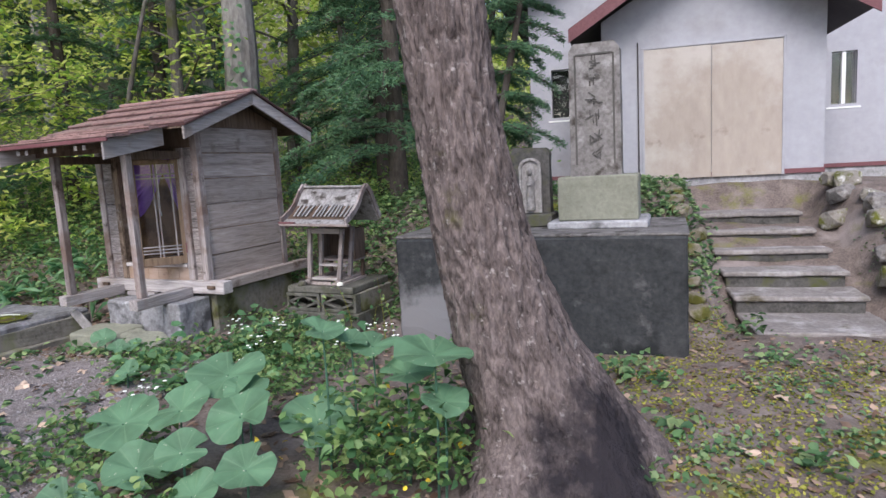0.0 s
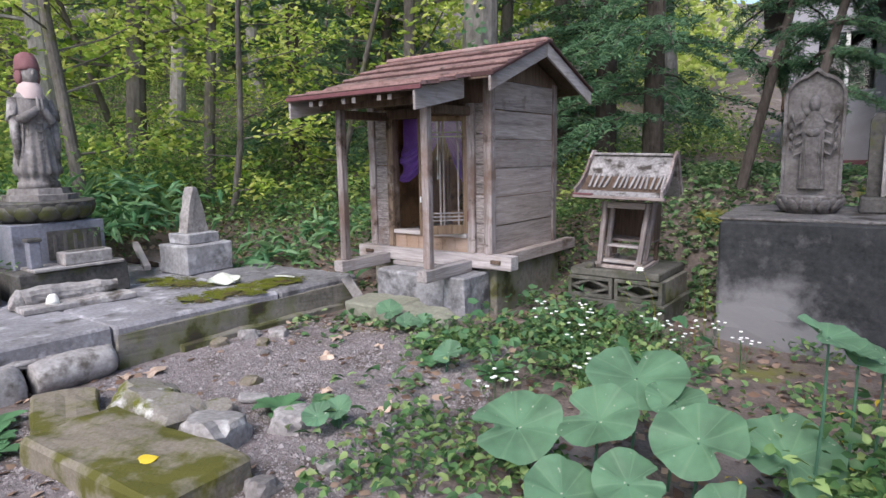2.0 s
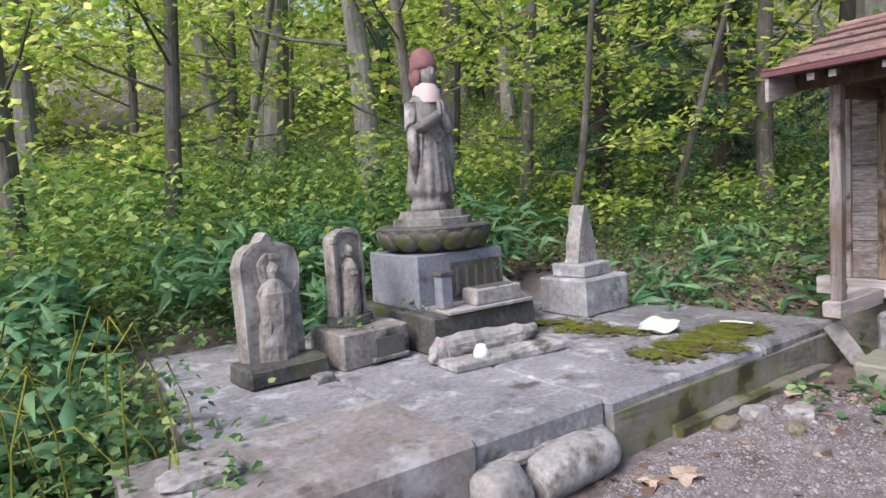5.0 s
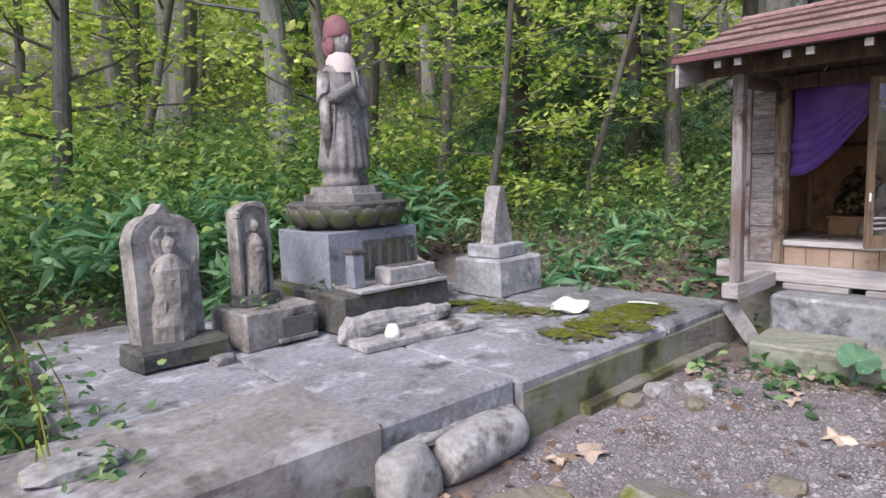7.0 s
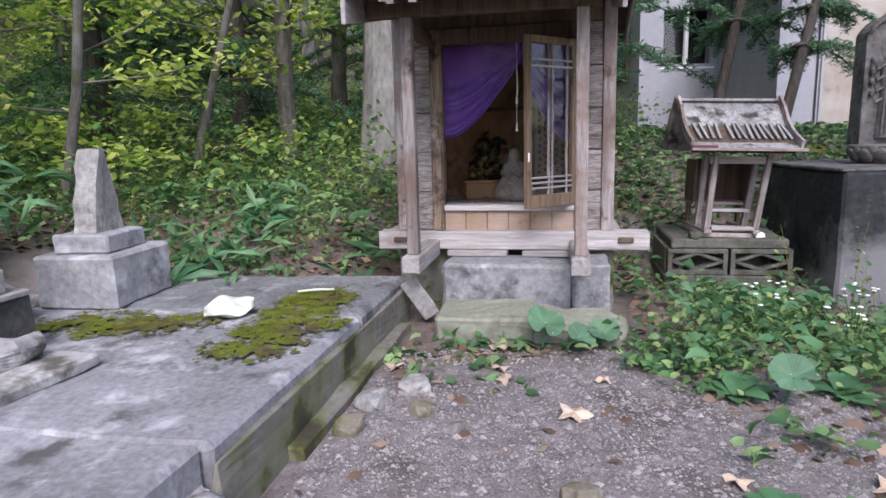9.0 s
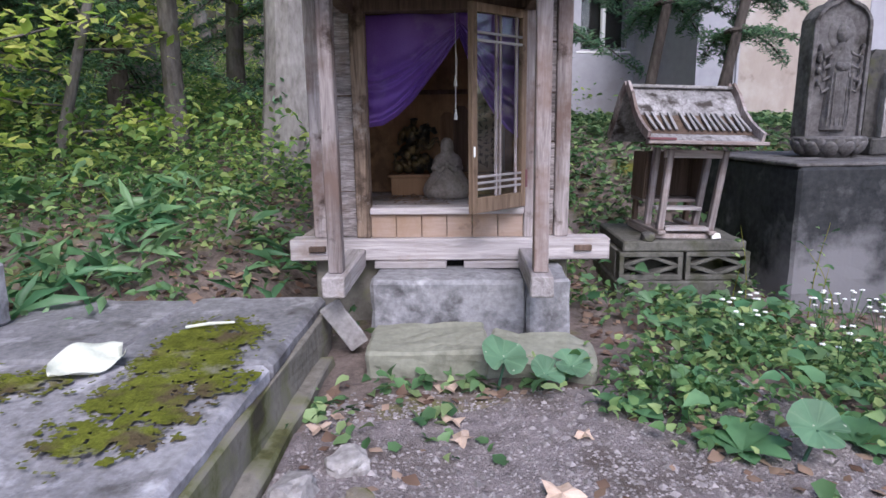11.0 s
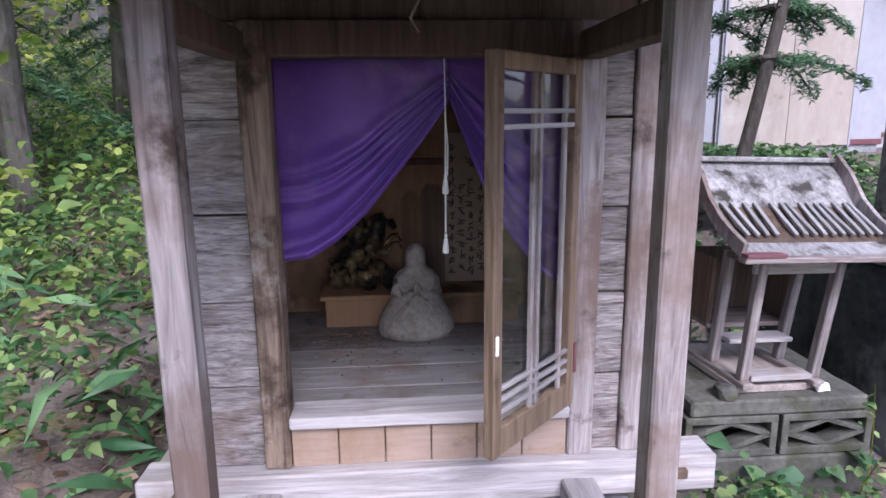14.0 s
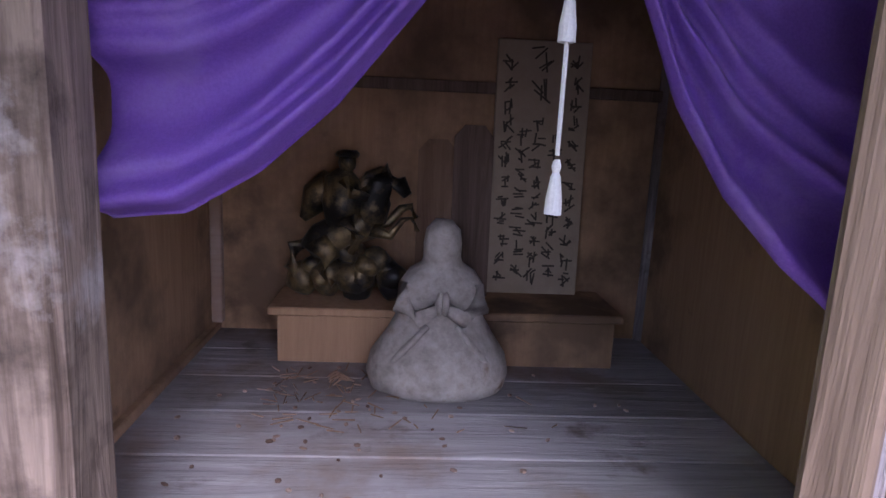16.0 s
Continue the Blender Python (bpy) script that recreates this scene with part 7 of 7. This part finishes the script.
pts, rr = spread_points(260, 66, -6.9, -5.15, 1.4, 2.95, lambda x, y: (plat_pq(x, y)[0] < -1.55) & (plat_pq(x, y)[1] > 0.55))
herbs("edge_plants", "leafy green plants crowding the platform's end", pts, rr, 0.48, 0.06, leaf_wood, 18, 0.14, 0.65, 0.6)

pts, rr = spread_points(150, 68, -0.6, 0.25, 2.9, 3.5, lambda x, y: (x + 0.2) ** 2 + (y - 3.2) ** 2 < 0.16)
herbs("tree_foot_shrub", "leafy shrub with a few yellowing leaves at the tree's foot", pts, rr, 0.52, 0.06, leaf_wood, 10, 0.11, 0.6, 0.7)
pts, rr = spread_points(30, 74, -0.9, 0.2, 2.8, 3.6, lambda x, y: (x + 0.3) ** 2 + (y - 3.2) ** 2 < 0.3)
herbs("yellow_leaves", "few yellowed leaves hanging in the shrub at the tree's foot", pts, rr, 0.40, 0.06, yellow_leaf, 1, 0.05)
for px_, py_, hh, n_ in ((-3.35, 5.32, 0.07, 24), (-3.05, 5.2, 0.07, 28), (-3.6, 5.05, 0.06, 20), (-2.75, 5.12, 0.1, 28), (-3.9, 5.0, 0.05, 16), (-3.3, 4.85, 0.05, 20), (1.30, 4.75, 0.20, 30), (1.50, 4.62, 0.14, 20), (1.05, 3.05, 0.16, 34), (1.45, 3.75, 0.12, 24), (1.95, 3.3, 0.12, 24), (-2.45, 3.85, 0.14, 20), (-2.55, 3.28, 0.12, 16), (-1.75, 5.2, 0.22, 26), (-3.55, 5.95, 0.16, 16), (2.55, 5.6, 0.2, 30), (2.4, 5.0, 0.12, 26)):
    pts = np.array([[px_, py_]]) + rr.normal(0, 0.09, (n_ // 4, 2))
    herbs("weed_tuft", "tuft of fresh green weeds on the ground", pts, rr, hh, 0.075, leaf_herb, 5, 0.06)
# ferns and ivy on the altar
for p_, q_, z_, s_ in ((-0.09, 1.42, 0.50, 0.055), (0.02, 1.06, 0.27, 0.045), (-0.50, 1.41, 0.47, 0.05), (0.55, 1.38, 0.72, 0.04), (-1.55, 0.25, 0.30, 0.06)):
    cc = rr.normal(0, [0.05, 0.05, 0.025], (26, 3)) + np.array([0, 0, 0.03])
    fr = leaves("small_fern", cc, rr.uniform(0.6, 1.2, 26) * s_, leaf_herb, None, rr, tilt=0.6, wide=0.45, smooth_edge=True)
    fr.matrix_world = PLAT @ pose(p_, q_, z_)
    tagged(fr, "small green fern sprouting from the stones", "fern", kind="stuff")


# large single fallen leaves
def maple_leaf(x, y, size, turn, material, label):
    bm = bmesh.new()
    cv = bm.verts.new((0, 0, 0.012))
    ring = []
    for k in range(20):
        ang = 2 * math.pi * k / 20
        rad = size * (1.0 if k % 4 == 0 else 0.55 if k % 2 == 0 else 0.72)
        ring.append(bm.verts.new((rad * math.cos(ang), rad * math.sin(ang), 0.012 * math.sin(3 * ang + x * 9) + 0.004)))
    for k in range(20):
        bm.faces.new((cv, ring[k], ring[(k + 1) % 20]))
    ob = part("fallen_leaf", bm, material)
    ob.matrix_world = pose(x, y, float(ground_z(x, y)) + 0.016, 6, -5, turn)
    tagged(ob, label, "leaf", "large fallen leaves")


tan_leaf = surface("tan_dead_leaf", (0.34, 0.24, 0.18), (0.52, 0.40, 0.33), big=12, fine=60, rough=0.8, bump=0.3, vary=0.2)
for k, (x, y, s_) in enumerate(((-3.956, 3.782, 0.085), (-3.05, 4.307, 0.075), (-3.673, 4.929, 0.05), (-3.187, 4.883, 0.05), (-2.761, 3.733, 0.05), (-4.064, 3.67, 0.06), (-3.119, 5.15, 0.06), (-3.2, 4.75, 0.05), (-2.35, 3.6, 0.06), (-1.9, 4.5, 0.05), (-2.8, 4.6, 0.04), (0.9, 4.3, 0.06), (2.2, 4.2, 0.06), (1.7, 3.5, 0.07))):
    maple_leaf(x, y, s_, 47 * k, tan_leaf, "curled tan maple leaf lying on the ground")

# leafy rosettes in the gravel and beside the mossy slab
def rosette(x, y, n, size, seed):
    rr = np.random.default_rng(seed)
    plant_ = thing("rosette_plant", "low rosette of broad soft green leaves in the gravel", "plant", pose(x, y, float(ground_z(x, y))), "rosette plants")
    for k in range(n):
        a, ln, lift = 2.4 * k + rr.uniform(-0.3, 0.3), size * rr.uniform(0.7, 1.2), rr.uniform(0.3, 1.0)
        bm = bmesh.new()
        rings_ = []
        for f, w in ((0.0, 0.03), (0.3, 0.20), (0.55, 0.30), (0.8, 0.22), (1.0, 0.02)):
            z = ln * lift * (1.1 * f - 0.75 * f * f)
            rings_.append([bm.verts.new((ln * f, w * ln * j, z + (0.05 * ln * abs(j)))) for j in (-1, 0, 1)])
        for p_, q_ in zip(rings_, rings_[1:]):
            for j in (0, 1):
                bm.faces.new((p_[j], q_[j], q_[j + 1], p_[j + 1]))
        bmesh.ops.rotate(bm, verts=bm.verts[:], cent=(0, 0, 0), matrix=Matrix.Rotation(a, 3, "Z"))
        part("leaf", bm, leaf_rosette, plant_, smooth=True)


leaf_rosette = foliage("rosette_leaf", (0.085, 0.20, 0.10), (0.13, 0.27, 0.12), (0.19, 0.34, 0.15), 0.35, 0.55)
for k, (x, y, n, size) in enumerate(((-2.86, 3.43, 12, 0.14), (-2.72, 3.60, 7, 0.09), (-2.96, 3.00, 8, 0.10), (-4.02, 2.80, 9, 0.13), (-3.88, 2.70, 9, 0.12), (-4.14, 2.92, 8, 0.12), (-2.35, 4.35, 9, 0.14), (-2.15, 4.65, 9, 0.13), (-2.52, 4.72, 8, 0.12), (-1.95, 4.25, 9, 0.14))):
    rosette(x, y, n, size, 200 + k)

# thin stems with sparse leaves before the plinth and the miniature shrine
stem_rng = np.random.default_rng(81)
for x, y, h in ((-0.62, 5.62, 0.62), (-0.52, 5.52, 0.48), (-0.95, 5.78, 0.55), (-1.12, 5.72, 0.40), (-0.70, 5.48, 0.36)):
    weed = thing("thin_weed", "thin upright weed with sparse small leaves", "weed", pose(x, y, float(ground_z(x, y))), "thin weeds by the plinth")
    lean_x, lean_y = stem_rng.uniform(-0.18, 0.18, 2)
    line_ = [(lean_x * f * f, lean_y * f * f, h * f) for f in (0, 0.4, 0.7, 1.0)]
    part("stem", tube(line_, [0.004, 0.003, 0.002, 0.001], 5), leaf_moss, weed)
    f = stem_rng.uniform(0.25, 1.0, 16)[:, None]
    at_ = np.concatenate([lean_x * f * f, lean_y * f * f, h * f], 1) + stem_rng.normal(0, 0.03, (16, 3))
    spray_ = leaves("leaf_spray", at_, stem_rng.uniform(0.025, 0.055, 16), leaf_wood, weed, stem_rng, tilt=0.6, wide=0.6, smooth_edge=True)
    tagged(spray_, kind="stuff")

# arching pale grass blades at the platform's end
grass_rng = np.random.default_rng(91)
bm = bmesh.new()
for k in range(60):
    x, y = grass_rng.uniform(-6.6, -5.3), grass_rng.uniform(1.7, 3.4)
    p, q = plat_pq(x, y)
    if p > -1.5:
        continue
    a, h, ln = grass_rng.uniform(0, 6.28), grass_rng.uniform(0.4, 0.8), grass_rng.uniform(0.15, 0.4)
    z0 = float(ground_z(x, y))
    tube([(x, y, z0), (x + 0.25 * ln * math.cos(a), y + 0.25 * ln * math.sin(a), z0 + 0.7 * h), (x + 0.65 * ln * math.cos(a), y + 0.65 * ln * math.sin(a), z0 + h), (x + 1.2 * ln * math.cos(a), y + 1.2 * ln * math.sin(a), z0 + 0.9 * h)], [0.004, 0.004, 0.005, 0.001], 4, bm)
tagged(part("dry_grass", bm, leaf_moss), "arching pale grass blades beside the platform", "grass", kind="stuff")

# small white flowers
rng = np.random.default_rng(71)
for k, (x, y) in enumerate(((-1.75, 5.0), (-0.62, 5.35), (-0.45, 5.1), (-1.49, 5.2), (-1.42, 4.76), (-0.85, 4.98), (-1.8, 3.72), (-1.37, 4.06), (-0.98, 5.22))):
    t = thing("white_flowers", "cluster of tiny white daisy-like flowers on thin stems", "flowers", pose(x, y, float(ground_z(x, y))), "white flower clusters")
    for j in range(9):
        a, r, h = rng.uniform(0, 6.3), rng.uniform(0.02, 0.13), rng.uniform(0.20, 0.30)
        bm = bmesh.new()
        blob(bm, (r * math.cos(a), r * math.sin(a), h), (0.014, 0.014, 0.005), sub=1)
        part("flower", bm, petal, t)
        part("stem", tube([(0, 0, 0), (r * math.cos(a), r * math.sin(a), h)], [0.002, 0.0015], 4), leaf_herb, t)
